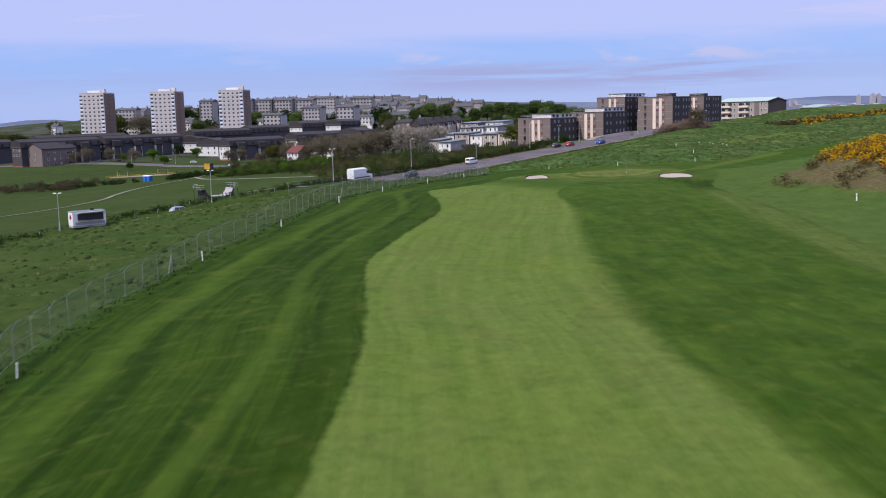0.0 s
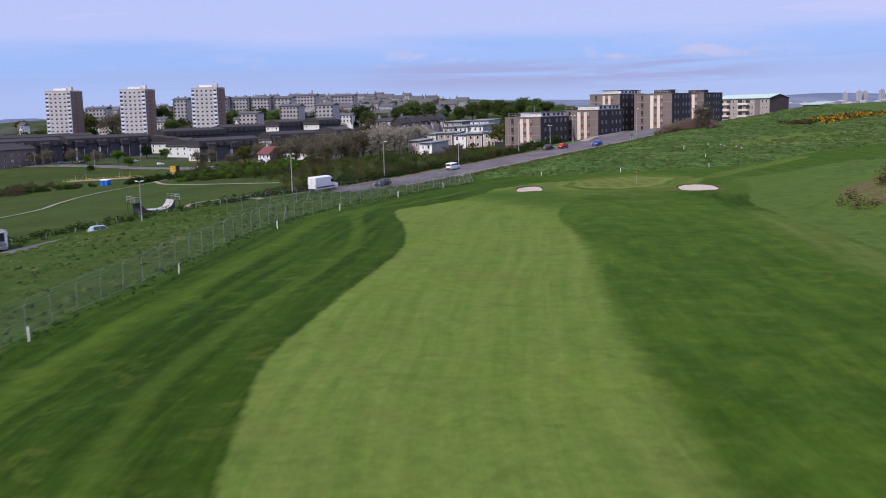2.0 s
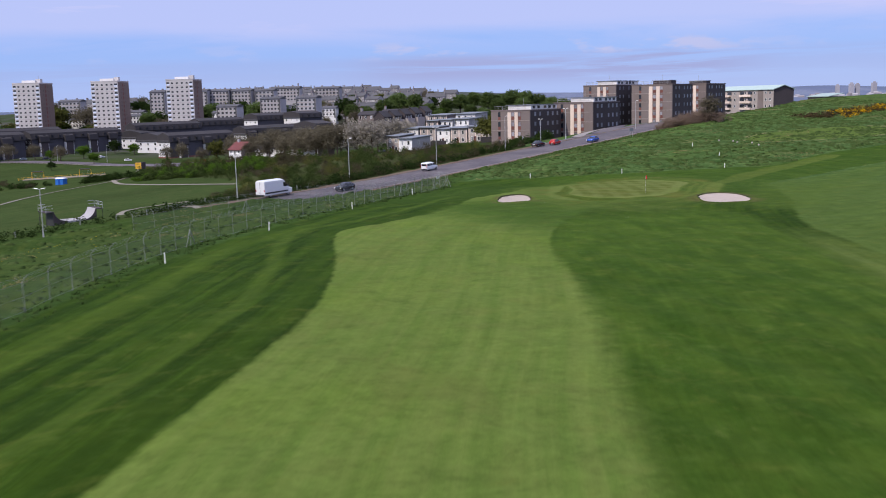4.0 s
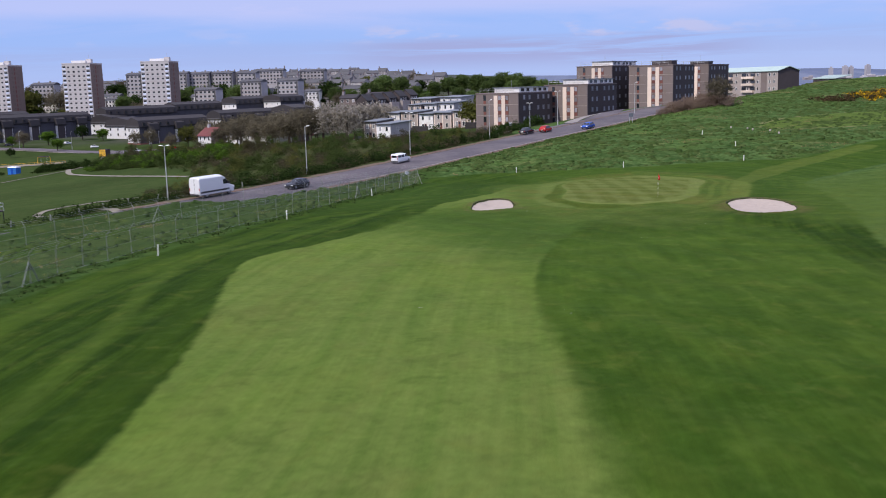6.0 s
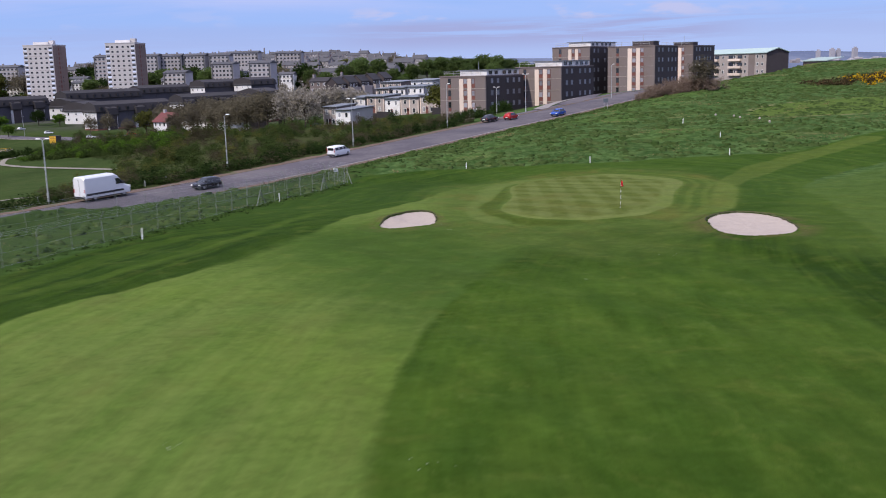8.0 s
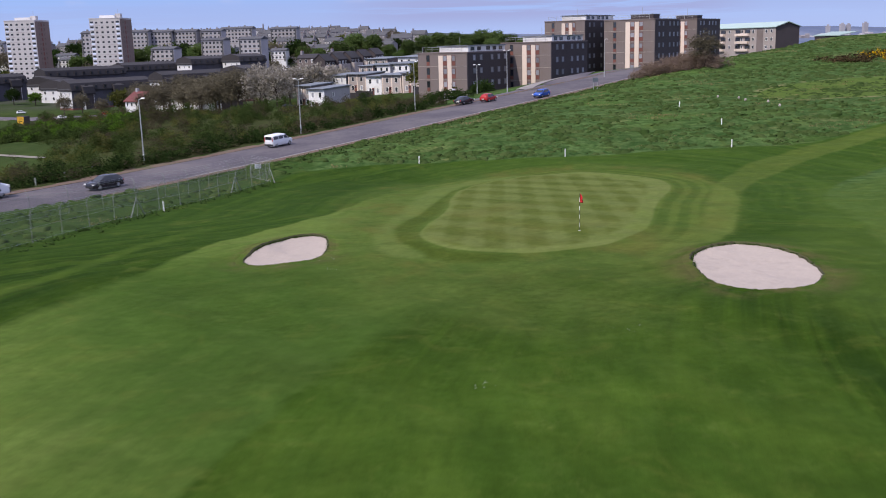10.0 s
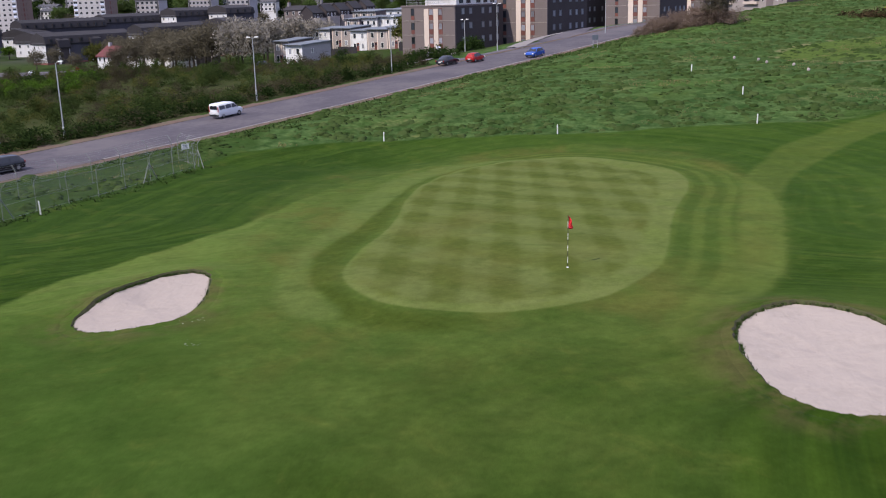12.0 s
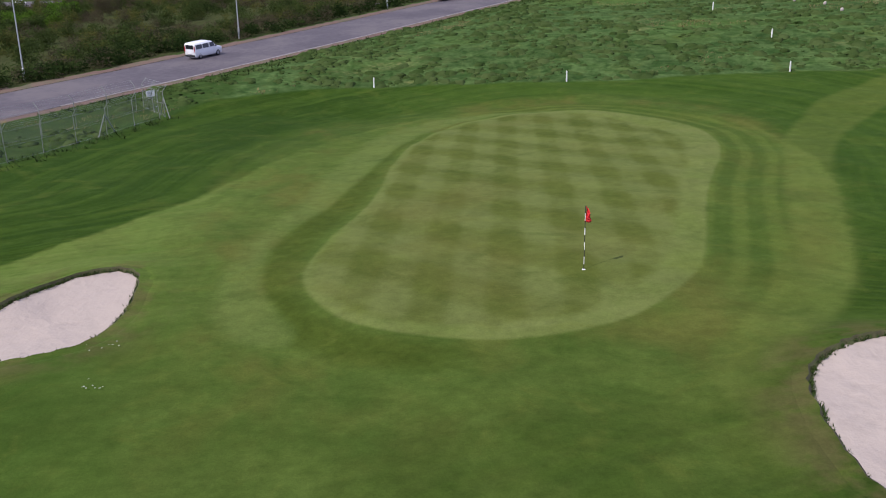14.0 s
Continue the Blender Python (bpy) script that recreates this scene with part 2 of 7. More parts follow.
class Shape:
    """Points and faces of one mesh, each face with a material slot."""

    def __init__(self):
        self.v, self.f, self.s = [], [], []

    def face(self, pts, slot=0):
        i = len(self.v)
        self.v.extend(tuple(p) for p in pts)
        self.f.append(tuple(range(i, i + len(pts))))
        self.s.append(slot)
        return self

    def box(self, x0, x1, y0, y1, z0, z1, slot=0):
        i = len(self.v)
        self.v += [(x, y, z) for z in (z0, z1) for x, y in ((x0, y0), (x1, y0), (x1, y1), (x0, y1))]
        for q in ((3, 2, 1, 0), (4, 5, 6, 7), (0, 1, 5, 4), (1, 2, 6, 5), (2, 3, 7, 6), (3, 0, 4, 7)):
            self.f.append(tuple(i + k for k in q))
            self.s.append(slot)
        return self

    def rings(self, rings, slot=0, caps=True):
        """Skin over a row of rings with the same number of points."""
        i, k = len(self.v), len(rings[0])
        for r in rings:
            self.v.extend(tuple(p) for p in r)
        for a in range(len(rings) - 1):
            for b in range(k):
                c = (b + 1) % k
                self.f.append((i + a * k + b, i + a * k + c, i + (a + 1) * k + c, i + (a + 1) * k + b))
                self.s.append(slot)
        if caps:
            self.f.append(tuple(i + b for b in reversed(range(k))))
            self.f.append(tuple(i + (len(rings) - 1) * k + b for b in range(k)))
            self.s += [slot, slot]
        return self

    def rod(self, points, radii, sides=6, slot=0):
        """A round bar along a line of points."""
        rings = []
        for j, p in enumerate(points):
            p = Vector(p)
            d = Vector(points[min(j + 1, len(points) - 1)]) - Vector(points[max(j - 1, 0)])
            q = d.to_track_quat("Z", "Y")
            r = radii[j] if isinstance(radii, (list, tuple)) else radii
            rings.append([p + q @ Vector((r * math.cos(a), r * math.sin(a), 0)) for a in (2 * math.pi * k / sides for k in range(sides))])
        return self.rings(rings, slot)

    def slab(self, outline, z0, z1, slot=0):
        """A flat outline (anticlockwise) raised from z0 to z1."""
        return self.rings([[(x, y, z0) for x, y in outline], [(x, y, z1) for x, y in outline]], slot)

    def prism_y(self, outline, y0, y1, slot=0):
        """An outline in x and z, drawn out from y0 to y1."""
        return self.rings([[(x, y1, z) for x, z in outline], [(x, y0, z) for x, z in outline]], slot)

    def prism_x(self, outline, x0, x1, slot=0):
        """An outline in y and z, drawn out from x0 to x1."""
        return self.rings([[(x0, y, z) for y, z in outline], [(x1, y, z) for y, z in outline]], slot)

    def mesh(self, name, mats, smooth=False):
        me = bpy.data.meshes.new(name)
        me.from_pydata(self.v, [], self.f)
        for m in mats if isinstance(mats, (list, tuple)) else (mats,):
            me.materials.append(m)
        me.polygons.foreach_set("material_index", self.s)
        if smooth:
            me.polygons.foreach_set("use_smooth", [True] * len(self.f))
        me.update()
        return me


def part(name, shape, mats, parent=None, label="", at=None, smooth=False):
    """One mesh object; shape is a Shape or a mesh that is shared."""
    me = shape if isinstance(shape, bpy.types.Mesh) else shape.mesh(name, mats, smooth)
    ob = new(name, me)
    if parent is not None:
        ob.parent = parent
    if at is not None:
        ob.matrix_basis = at
    return tagged(ob, label)


def thing(name, label, category, at=None, group="", kind=""):
    ob = new(name)
    ob.empty_display_size = 0.3
    if at is not None:
        ob.matrix_basis = at
    return tagged(ob, label, category, group, kind)


def at(x, y, z=0, sx=1, sy=1, sz=1, rz=0):
    return Matrix.LocRotScale((x, y, z), Euler((0, 0, radians(rz))), (sx, sy, sz))


def smooth_loop(points, closed=True, steps=6):
    """A soft curve through a few corner points."""
    pts = [Vector((*p, 0)) if len(p) == 2 else Vector(p) for p in points]
    out, k = [], len(pts)
    for i in range(k if closed else k - 1):
        p0, p1, p2, p3 = (pts[(i + j) % k] if closed else pts[min(max(i + j, 0), k - 1)] for j in (-1, 0, 1, 2))
        for s in range(steps):
            t = s / steps
            out.append(0.5 * (2 * p1 + (p2 - p0) * t + (2 * p0 - 5 * p1 + 4 * p2 - p3) * t * t + (3 * p1 - p0 - 3 * p2 + p3) * t ** 3))
    if not closed:
        out.append(pts[-1])
    return [(p.x, p.y) for p in out]


def inside_by(x, y, outline):
    """Metres inside a closed outline; negative outside."""
    px, py = np.array(outline).T
    qx, qy = np.roll(px, -1), np.roll(py, -1)
    best, inside = np.full(x.shape, 1e9), np.zeros(x.shape, bool)
    for ax, ay, bx, by in zip(px, py, qx, qy):
        dx, dy = bx - ax, by - ay
        t = np.clip(((x - ax) * dx + (y - ay) * dy) / (dx * dx + dy * dy + 1e-12), 0, 1)
        best = np.minimum(best, np.hypot(x - ax - t * dx, y - ay - t * dy))
        if ay != by:
            inside ^= ((ay > y) != (by > y)) & (x < (bx - ax) * (y - ay) / (by - ay) + ax)
    return np.where(inside, best, -best)

# ---- the land ----
# s runs along the road, n across it to the far side (both in metres).
RD = (0.6, 0.8)


def sn(x, y):
    return RD[0] * x + RD[1] * y, -RD[1] * x + RD[0] * y


def xy(s, n):
    return RD[0] * s - RD[1] * n, RD[1] * s + RD[0] * n


def ease(a, b, v):
    t = np.clip((np.asarray(v, float) - a) / (b - a), 0, 1)
    return t * t * (3 - 2 * t)


def bump(x, y, cx, cy, rx, ry, turn=0.0):
    c, d = math.cos(turn), math.sin(turn)
    u, v = ((x - cx) * c + (y - cy) * d) / rx, (-(x - cx) * d + (y - cy) * c) / ry
    return np.exp(-(u * u + v * v))


def road_n(s):
    """The road's middle line."""
    return 130.4 - 70 * ease(285, 440, s) + 4.0 * ease(142, 90, s) - 0.9 * np.exp(-((np.asarray(s, float) - 197) / 20) ** 2)


def road_z(s):
    return np.interp(s, (-200, 40, 94, 106, 122, 138, 150, 165, 180, 195, 210, 230, 250, 270, 290, 330, 420), (-16, -11, -6.8, -5.7, -4.4, -3.6, -3.35, -2.94, -2.28, -1.47, -0.8, 0.08, 1.05, 2.1, 3.2, 4.3, 2.5))


def fence_n(s):
    return np.interp(s, (-100, 20, 51, 70, 89, 109, 128, 150, 168, 185, 400), (15, 51, 66, 76, 85.5, 95, 102, 110, 113.5, 113, 103))


def course(x, y):
    """The golf course, the rough bank behind it and the hill beside it."""
    z = 0.2 - 0.95 * ease(95, 160, y) - 1.9 * ease(162, 212, y - 0.1 * (x - 30)) * ease(120, 60, x)
    z = z - 0.75 * ease(-4, -22, x) * ease(115, 60, y)
    z = z + np.interp(y + 0.04 * (x - 55), (202, 209, 221, 246, 300, 340, 420), (0, 0.5, 1.9, 3.3, 8.0, 9.6, 8.4))
    z = z + 1.3 * bump(x, y, 67, 137, 19, 34, -0.3) + 5.1 * bump(x, y, 54.5, 117, 9.5, 16) + 2.4 * bump(x, y, 110, 160, 50, 70) * ease(50, 80, x)
    z = z + 3.0 * bump(x, y, 165, 320, 60, 70) - 5.5 * ease(330, 400, y)
    # the ground falls away to the fence, and the far bank tilts up to the right
    edge = np.interp(y, (40, 104, 138, 160, 185, 203), (-5, -1, -1, 10, 19, 30))
    foot = np.interp(y, (40, 60, 78, 97, 121, 143, 162, 184, 203), (-20, -20.5, -19.5, -17, -14, -10, -3.5, 3.5, 9.5))
    drop = np.interp(y, (20, 60, 78, 97, 113, 123, 143, 162, 184, 203), (1.1, 0.95, 0.8, 0.65, 0.5, 0.36, 0.38, 0.5, 0.33, 0))
    z = z - drop * np.clip((edge - x) / (edge - foot), 0, 1.15) ** 1.2
    z = z + np.interp(x, (11, 18, 24, 38, 54, 70, 100), (0, -0.4, -0.5, 0.4, 1.0, 1.0, 0.3)) * ease(188, 206, y) * ease(252, 226, y)
    z = z - 1.6 * ease(235, 300, y) * ease(70, 105, x)
    return z + 0.3 * bump(x, y, 38, 153, 7, 8)


def town(x, y, s, n):
    """The low ground beyond the road and the hill of houses behind it."""
    z = np.interp(s, (60, 140, 200, 250, 300, 340, 420), (-8.5, -6, -3.6, -1.1, 0.6, 1.6, 2.4))
    z = z + np.interp(n, (150, 208, 260, 345, 400, 460), (0, -4.0, -7.8, -14.3, -14.3, -12.5)) * ease(-150, 20, s)
    z = z + (20 * ease(690, 980, y) * ease(420, 60, x) + 17 * ease(980, 1480, y) * ease(400, 0, x)) * ease(-640, -340, x)
    return z


def smooth_land(x, y):
    x, y = np.asarray(x, float), np.asarray(y, float)
    s, n = sn(x, y)
    rn, fn, rz = road_n(s), fence_n(s), road_z(s)
    z = course(x, y)
    t = np.clip((n - fn) / np.maximum(rn - 5 - fn, 4), 0, 1)
    near = t ** 2.2 + (ease(0, 1, t) - t ** 2.2) * ease(140, 172, s)
    z = z * (1 - near) + rz * near
    z = z + 0.45 * np.exp(-(((n - rn) + 8.0) / 2.2) ** 2) * ease(170, 145, s)
    z = z + 1.1 * np.exp(-(((n - rn) + 9.0) / 3.2) ** 2) * ease(84, 96, s) * ease(146, 134, s)
    far = ease(6, 30, n - rn)
    return z * (1 - far) + town(x, y, s, n) * far + 11 * bump(x, y, 45, 775, 85, 62) + 0.20 * bump(x, y, -45.2, 194.6, 9, 9)


# ---- outlines on the course, as seen in plan ----
FAIRWAY_LEFT = [(-3.0, -30), (-3.6, 10), (-3.9, 26), (-3.5, 41.2), (-4.6, 58.1), (-5.1, 68.4), (-3.3, 81.2), (-1.2, 93.1), (0.0, 104), (-0.4, 118), (-1.6, 131.2), (-1.0, 138.1), (3.2, 144.6), (7.0, 152.2),
                (9.6, 159), (11.1, 164.2), (13.0, 168.2), (14.9, 171.8), (16.9, 176), (18.6, 182), (20.8, 189), (23.4, 195), (26.1, 199.3), (29.3, 200.8)]
FAIRWAY_RIGHT = [(33, 201.5), (37.2, 200.2), (42.1, 197.8), (45.8, 193.0), (46.1, 186.2), (44.7, 177.7), (42.1, 170.4), (39.8, 164.2), (37.4, 160.2), (35.5, 158.4), (32, 156.5), (26.5, 156.0), (23.4, 151), (19.6, 143), (16.2, 131.5), (14.5, 119),
                 (14.0, 101), (12.4, 86), (10.8, 68), (9.9, 50), (9.8, 40), (10.9, 26), (11.5, 8), (12, -30)]
FAIRWAY = smooth_loop(FAIRWAY_LEFT + FAIRWAY_RIGHT, True, 4)
GREEN = smooth_loop([(25.6, 183.8), (24.9, 176), (24.2, 172.5), (23.4, 169.2), (22.9, 165.8), (23.2, 163.5), (24.3, 161.5), (25.9, 160.4), (28.0, 159.8), (30.2, 159.9), (31.8, 160.7), (33.6, 162.3), (35.1, 164.6), (36.2, 167.5), (37.9, 173.2),
                     (39.6, 178), (41.2, 182), (42.3, 186), (42.7, 190), (41.6, 194), (39.2, 197), (36.2, 199), (32.6, 198.7), (28.9, 195.4), (26.8, 189.5)], True, 4)
PUTTING = smooth_loop([(25.8, 183.6), (25.1, 176), (24.4, 172.5), (23.6, 169.2), (23.2, 165.8), (23.6, 163.5), (24.5, 162.1), (25.8, 161.2), (27.5, 160.7), (28.9, 160.7), (30.2, 160.9), (31.5, 161.7), (32.7, 162.9), (33.9, 164.9), (35, 167.5),
                       (36.4, 172), (38.1, 177.5), (39.8, 183), (40.7, 188), (39.9, 192.6), (37.8, 196.2), (35.6, 198.1), (32.7, 198.0), (29.2, 195.1), (27.0, 189.4)], True, 4)
FRINGE = smooth_loop([(20.8, 162), (20.4, 165.2), (20.5, 167.4), (20.8, 170.3), (21.6, 174.4), (22.4, 180), (23.4, 187.5), (25.1, 194), (27.6, 198.4), (31.3, 200), (35, 200.2), (34.8, 199.3), (31.1, 198.6), (27.9, 194.6), (25.7, 188.4),
                      (24.4, 181.8), (23.5, 176.9), (22.6, 173.4), (21.8, 171), (21.4, 168.8), (21.5, 166), (21.8, 163.9), (22.5, 162.1), (23, 161), (22.8, 160), (21.6, 160.5)], True, 4)
APRON = smooth_loop([(21.0, 199), (18, 188), (18.2, 174), (18.6, 163), (19.5, 153.5), (24, 147.5), (31, 147), (34.2, 152.5), (37.0, 160.8), (40.6, 167), (43.4, 176), (46, 185), (46.6, 193), (44.5, 200.5), (38, 204.5), (30, 204), (25, 202)], True, 4)
MOWN = smooth_loop([(-20.5, -30), (-21, 41), (-21.2, 60), (-20.1, 78.3), (-16.7, 96), (-13.4, 121.5), (-9.2, 142.2), (-3.0, 161.6), (3.6, 184.4), (7.2, 194), (10.4, 205), (13.2, 209.2), (19, 212.2), (25.3, 212.2), (32, 210.8), (38, 209.2),
                    (44, 208.2), (50.4, 208.1), (54.3, 207.4), (60, 206.5), (68, 210.5), (75, 214), (100, 221), (130, 225), (130, 215), (100, 207), (75, 198), (60, 190), (50, 176), (47, 165), (43, 150), (37, 132), (35, 118), (34, 104), (33.2, 90), (31, 60), (30, -30)], True, 4)
DEEP_RIGHT = smooth_loop([(9.5, -30), (9.5, 40), (10.5, 68), (13.5, 100), (14.2, 119), (16, 131.5), (19.4, 143), (23.2, 151), (30, 153.4), (34.4, 150), (34.6, 138), (33, 126), (30.6, 108), (29.4, 93), (28.0, 80),
                          (26.6, 57), (25.5, 30), (25, -30)], True, 4)
PATH_WORN = smooth_loop([(33.6, 155.5), (35.7, 158.4), (37.6, 160.4), (39.9, 164.1), (42.2, 170.2), (45.0, 178), (48.3, 185.2), (51.4, 190.2), (54.8, 194.4), (59.4, 199.4), (65, 203.5), (74, 210), (72, 212), (63.7, 207.2), (57.9, 203), (52.2, 197.6), (49.8, 193.6), (47.3, 189.4), (44.6, 183), (42.2, 176), (40.2, 170.8), (38.1, 165), (36.0, 161.6), (33.4, 158)], True, 3)
RIGHT_MOWN = smooth_loop([(37, 160), (41, 160.5), (45, 166), (49, 176), (58, 186), (75, 197), (110, 208), (110, 200), (80, 186), (62, 172), (50, 158), (46, 148), (40, 142), (37, 150)], True, 4)
TEE = smooth_loop([(70.5, 246), (73.0, 238.2), (77.5, 233.8), (86, 233), (98, 237), (100, 252), (88, 257), (76, 254)], True, 4)
BUNKERS = {
    "small": smooth_loop([(14.07, 161.0), (14.3, 161.9), (14.9, 163.6), (15.9, 165.3), (17.0, 165.85), (17.7, 165.4), (18.0, 163.9), (17.95, 162.35), (17.6, 161.0), (16.85, 160.1), (15.8, 159.6), (14.9, 159.65), (14.25, 160.2)], True, 6),
    "large": smooth_loop([(35.1, 155.8), (35.7, 157.0), (36.4, 157.6), (37.15, 158.1), (37.9, 158.3), (38.65, 157.9), (39.4, 157.0), (39.9, 155.4), (39.9, 153.9), (39.6, 152.3), (38.6, 150.8), (37.6, 150.15), (36.4, 150.1), (35.7, 150.4), (35.1, 151.2), (34.8, 152.4), (34.85, 154.3)], True, 6),
}
# the far side of each bunker is banked up, so its sand faces the tee
BACK = {"small": (-0.45, 0.89), "large": (-0.2, 0.98)}
THICKET = smooth_loop([(-20, 203), (-5, 222), (10, 243), (22, 260), (27.5, 281), (24, 305), (14, 328), (2, 335), (-10, 345), (-22, 362), (-40, 400), (-58, 428), (-78, 446), (-98, 428), (-98, 398), (-72, 352), (-52, 318), (-36, 285), (-30, 245), (-30, 220)], True, 3)
FENCE = smooth_loop([(-20.3, 20), (-21, 41), (-22, 50), (-22.2, 60), (-21.3, 69), (-20, 83), (-18, 95), (-16.4, 108), (-14.8, 124), (-12.2, 139), (-8, 152.5), (-1.6, 167.5), (3.6, 185), (9.7, 203)], False, 8)


def land(x, y, hollows=True):
    """The ground itself: the smooth land with green, bunker hollows, the road's bed and small unevenness."""
    x, y = np.asarray(x, float), np.asarray(y, float)
    z = smooth_land(x, y)
    near = (np.abs(x - 20) < 90) & (y > -40) & (y < 240)
    if np.any(near):
        xs, ys = x[near], y[near]
        d = 0.16 * ease(-1.6, 1.2, inside_by(xs, ys, GREEN))
        for key, o in BUNKERS.items():
            q = inside_by(xs, ys, o)
            mx, my = np.mean(o, axis=0)
            r = np.hypot(xs - mx, ys - my) + 0.5
            back = ((xs - mx) * BACK[key][0] + (ys - my) * BACK[key][1]) / r
            d += 0.22 * ease(-3.4, 0.2, q) * ease(-0.35, 0.95, back)
            d += 0.12 * np.exp(-((q + 0.5) / 1.1) ** 2) * ease(-0.35, 0.95, back)
            if hollows:
                d -= 1.2 * ease(-0.34, 0.06, q)
        d += 0.05 * np.sin(xs * 0.55 + 1.3) * np.sin(ys * 0.43) + 0.03 * np.sin(xs * 1.3 + ys * 0.9)
        z = z.copy()
        z[near] += d
    s, n = sn(x, y)
    bed = ease(6.3, 5.2, np.abs(n - road_n(s))) * ease(45, 60, s) * ease(420, 400, s)
    return z - 0.22 * bed


def turf_z(x, y):
    return float(land(np.array([x]), np.array([y]), False)[0])


def ground_z(x, y):
    return float(land(np.array([x]), np.array([y]))[0])


def axis_steps(lo, hi, stretches, growth=1.055, most=90.0):
    """Grid lines: fixed steps in the given stretches, growing steps outside."""
    mid = [np.arange(a, b, st) for a, b, st in stretches] + [np.array([stretches[-1][1]])]
    line = np.concatenate(mid)
    left, st, v = [], stretches[0][2], line[0]
    while v > lo:
        st = min(st * growth, most)
        v -= st
        left.append(v)
    right, st, v = [], stretches[-1][2], line[-1]
    while v < hi:
        st = min(st * growth, most)
        v += st
        right.append(v)
    return np.concatenate([np.array(left[::-1]), line, np.array(right)])


def sheet(name, xs, ys, height):
    gx, gy = np.meshgrid(xs, ys)
    gx, gy = gx.ravel(), gy.ravel()
    gz = height(gx, gy)
    k, r = len(xs), len(ys)
    a = (np.arange(r - 1)[:, None] * k + np.arange(k - 1)[None, :]).ravel()
    quads = np.stack([a, a + 1, a + k + 1, a + k], 1).astype(np.int32)
    me = bpy.data.meshes.new(name)
    me.vertices.add(len(gx))
    me.vertices.foreach_set("co", np.stack([gx, gy, gz], 1).ravel())
    me.loops.add(quads.size)
    me.loops.foreach_set("vertex_index", quads.ravel())
    me.polygons.add(len(quads))
    me.polygons.foreach_set("loop_start", np.arange(0, quads.size, 4, dtype=np.int32))
    me.polygons.foreach_set("use_smooth", np.ones(len(quads), bool))
    me.update(calc_edges=True)
    return me, gx, gy


def far_land(x, y):
    """The land out to the horizon, with the distant hills."""
    z = land(x, y)
    z = np.where(y < -60, 0.2 + 0 * z, z)
    r = np.hypot(x, y)
    away = ease(1300, 2200, r)
    hills = 6 + 24 * bump(x, y, 1500, 4100, 900, 500) + 12 * bump(x, y, 1655, 4100, 220, 400) + 22 * bump(x, y, 700, 4000, 700, 500) + 14 * bump(x, y, 2300, 4200, 900, 500)
    hills = hills + 20 * bump(x, y, -1740, 4300, 130, 260) + 10 * bump(x, y, -1950, 4300, 420, 300) + 24 * bump(x, y, -700, 3600, 700, 420) + 32 * bump(x, y, 150, 3800, 500, 420)
    hills = hills + 5 * np.sin(x * 0.004) * np.sin(y * 0.003 + 1)
    return z * (1 - away) + (-14 + hills) * away


GX = axis_steps(-3300, 3300, [(-34, 12, 0.6), (12, 20.5, 0.22), (20.5, 33, 0.6), (33, 42, 0.22), (42, 66, 0.6)])
GY = axis_steps(-260, 4900, [(18, 148, 0.6), (148, 169, 0.22), (169, 214, 0.6), (214, 300, 1.3)])
ground_mesh, gx, gy = sheet("ground", GX, GY, far_land)


fx, fy = np.array(FENCE).T


def mark(mesh, x, y):
    """Writes how far each point lies inside the outlines, for the turf's colours."""
    def put(name, values):
        mesh.attributes.new(name, "FLOAT", "POINT").data.foreach_set("value", np.asarray(values, np.float32))

    near = (x > -110) & (x < 140) & (y > -60) & (y < 470)
    for name, outline in (("fairway", FAIRWAY), ("green", GREEN), ("putting", PUTTING), ("fringe", FRINGE), ("apron", APRON), ("mown", MOWN), ("deep", DEEP_RIGHT), ("worn_path", PATH_WORN), ("right_mown", RIGHT_MOWN), ("tee", TEE),
                          ("thicket", THICKET), ("bunker_a", BUNKERS["small"]), ("bunker_b", BUNKERS["large"])):
        d = np.full(x.shape, -50.0)
        d[near] = np.clip(inside_by(x[near], y[near], outline), -50, 50)
        put(name, d)
    put("from_fence", x - np.interp(y, fy, fx))
    s, n = sn(x, y)
    put("beyond_road", n - road_n(s))
    put("road_s", s)


mark(ground_mesh, gx, gy)


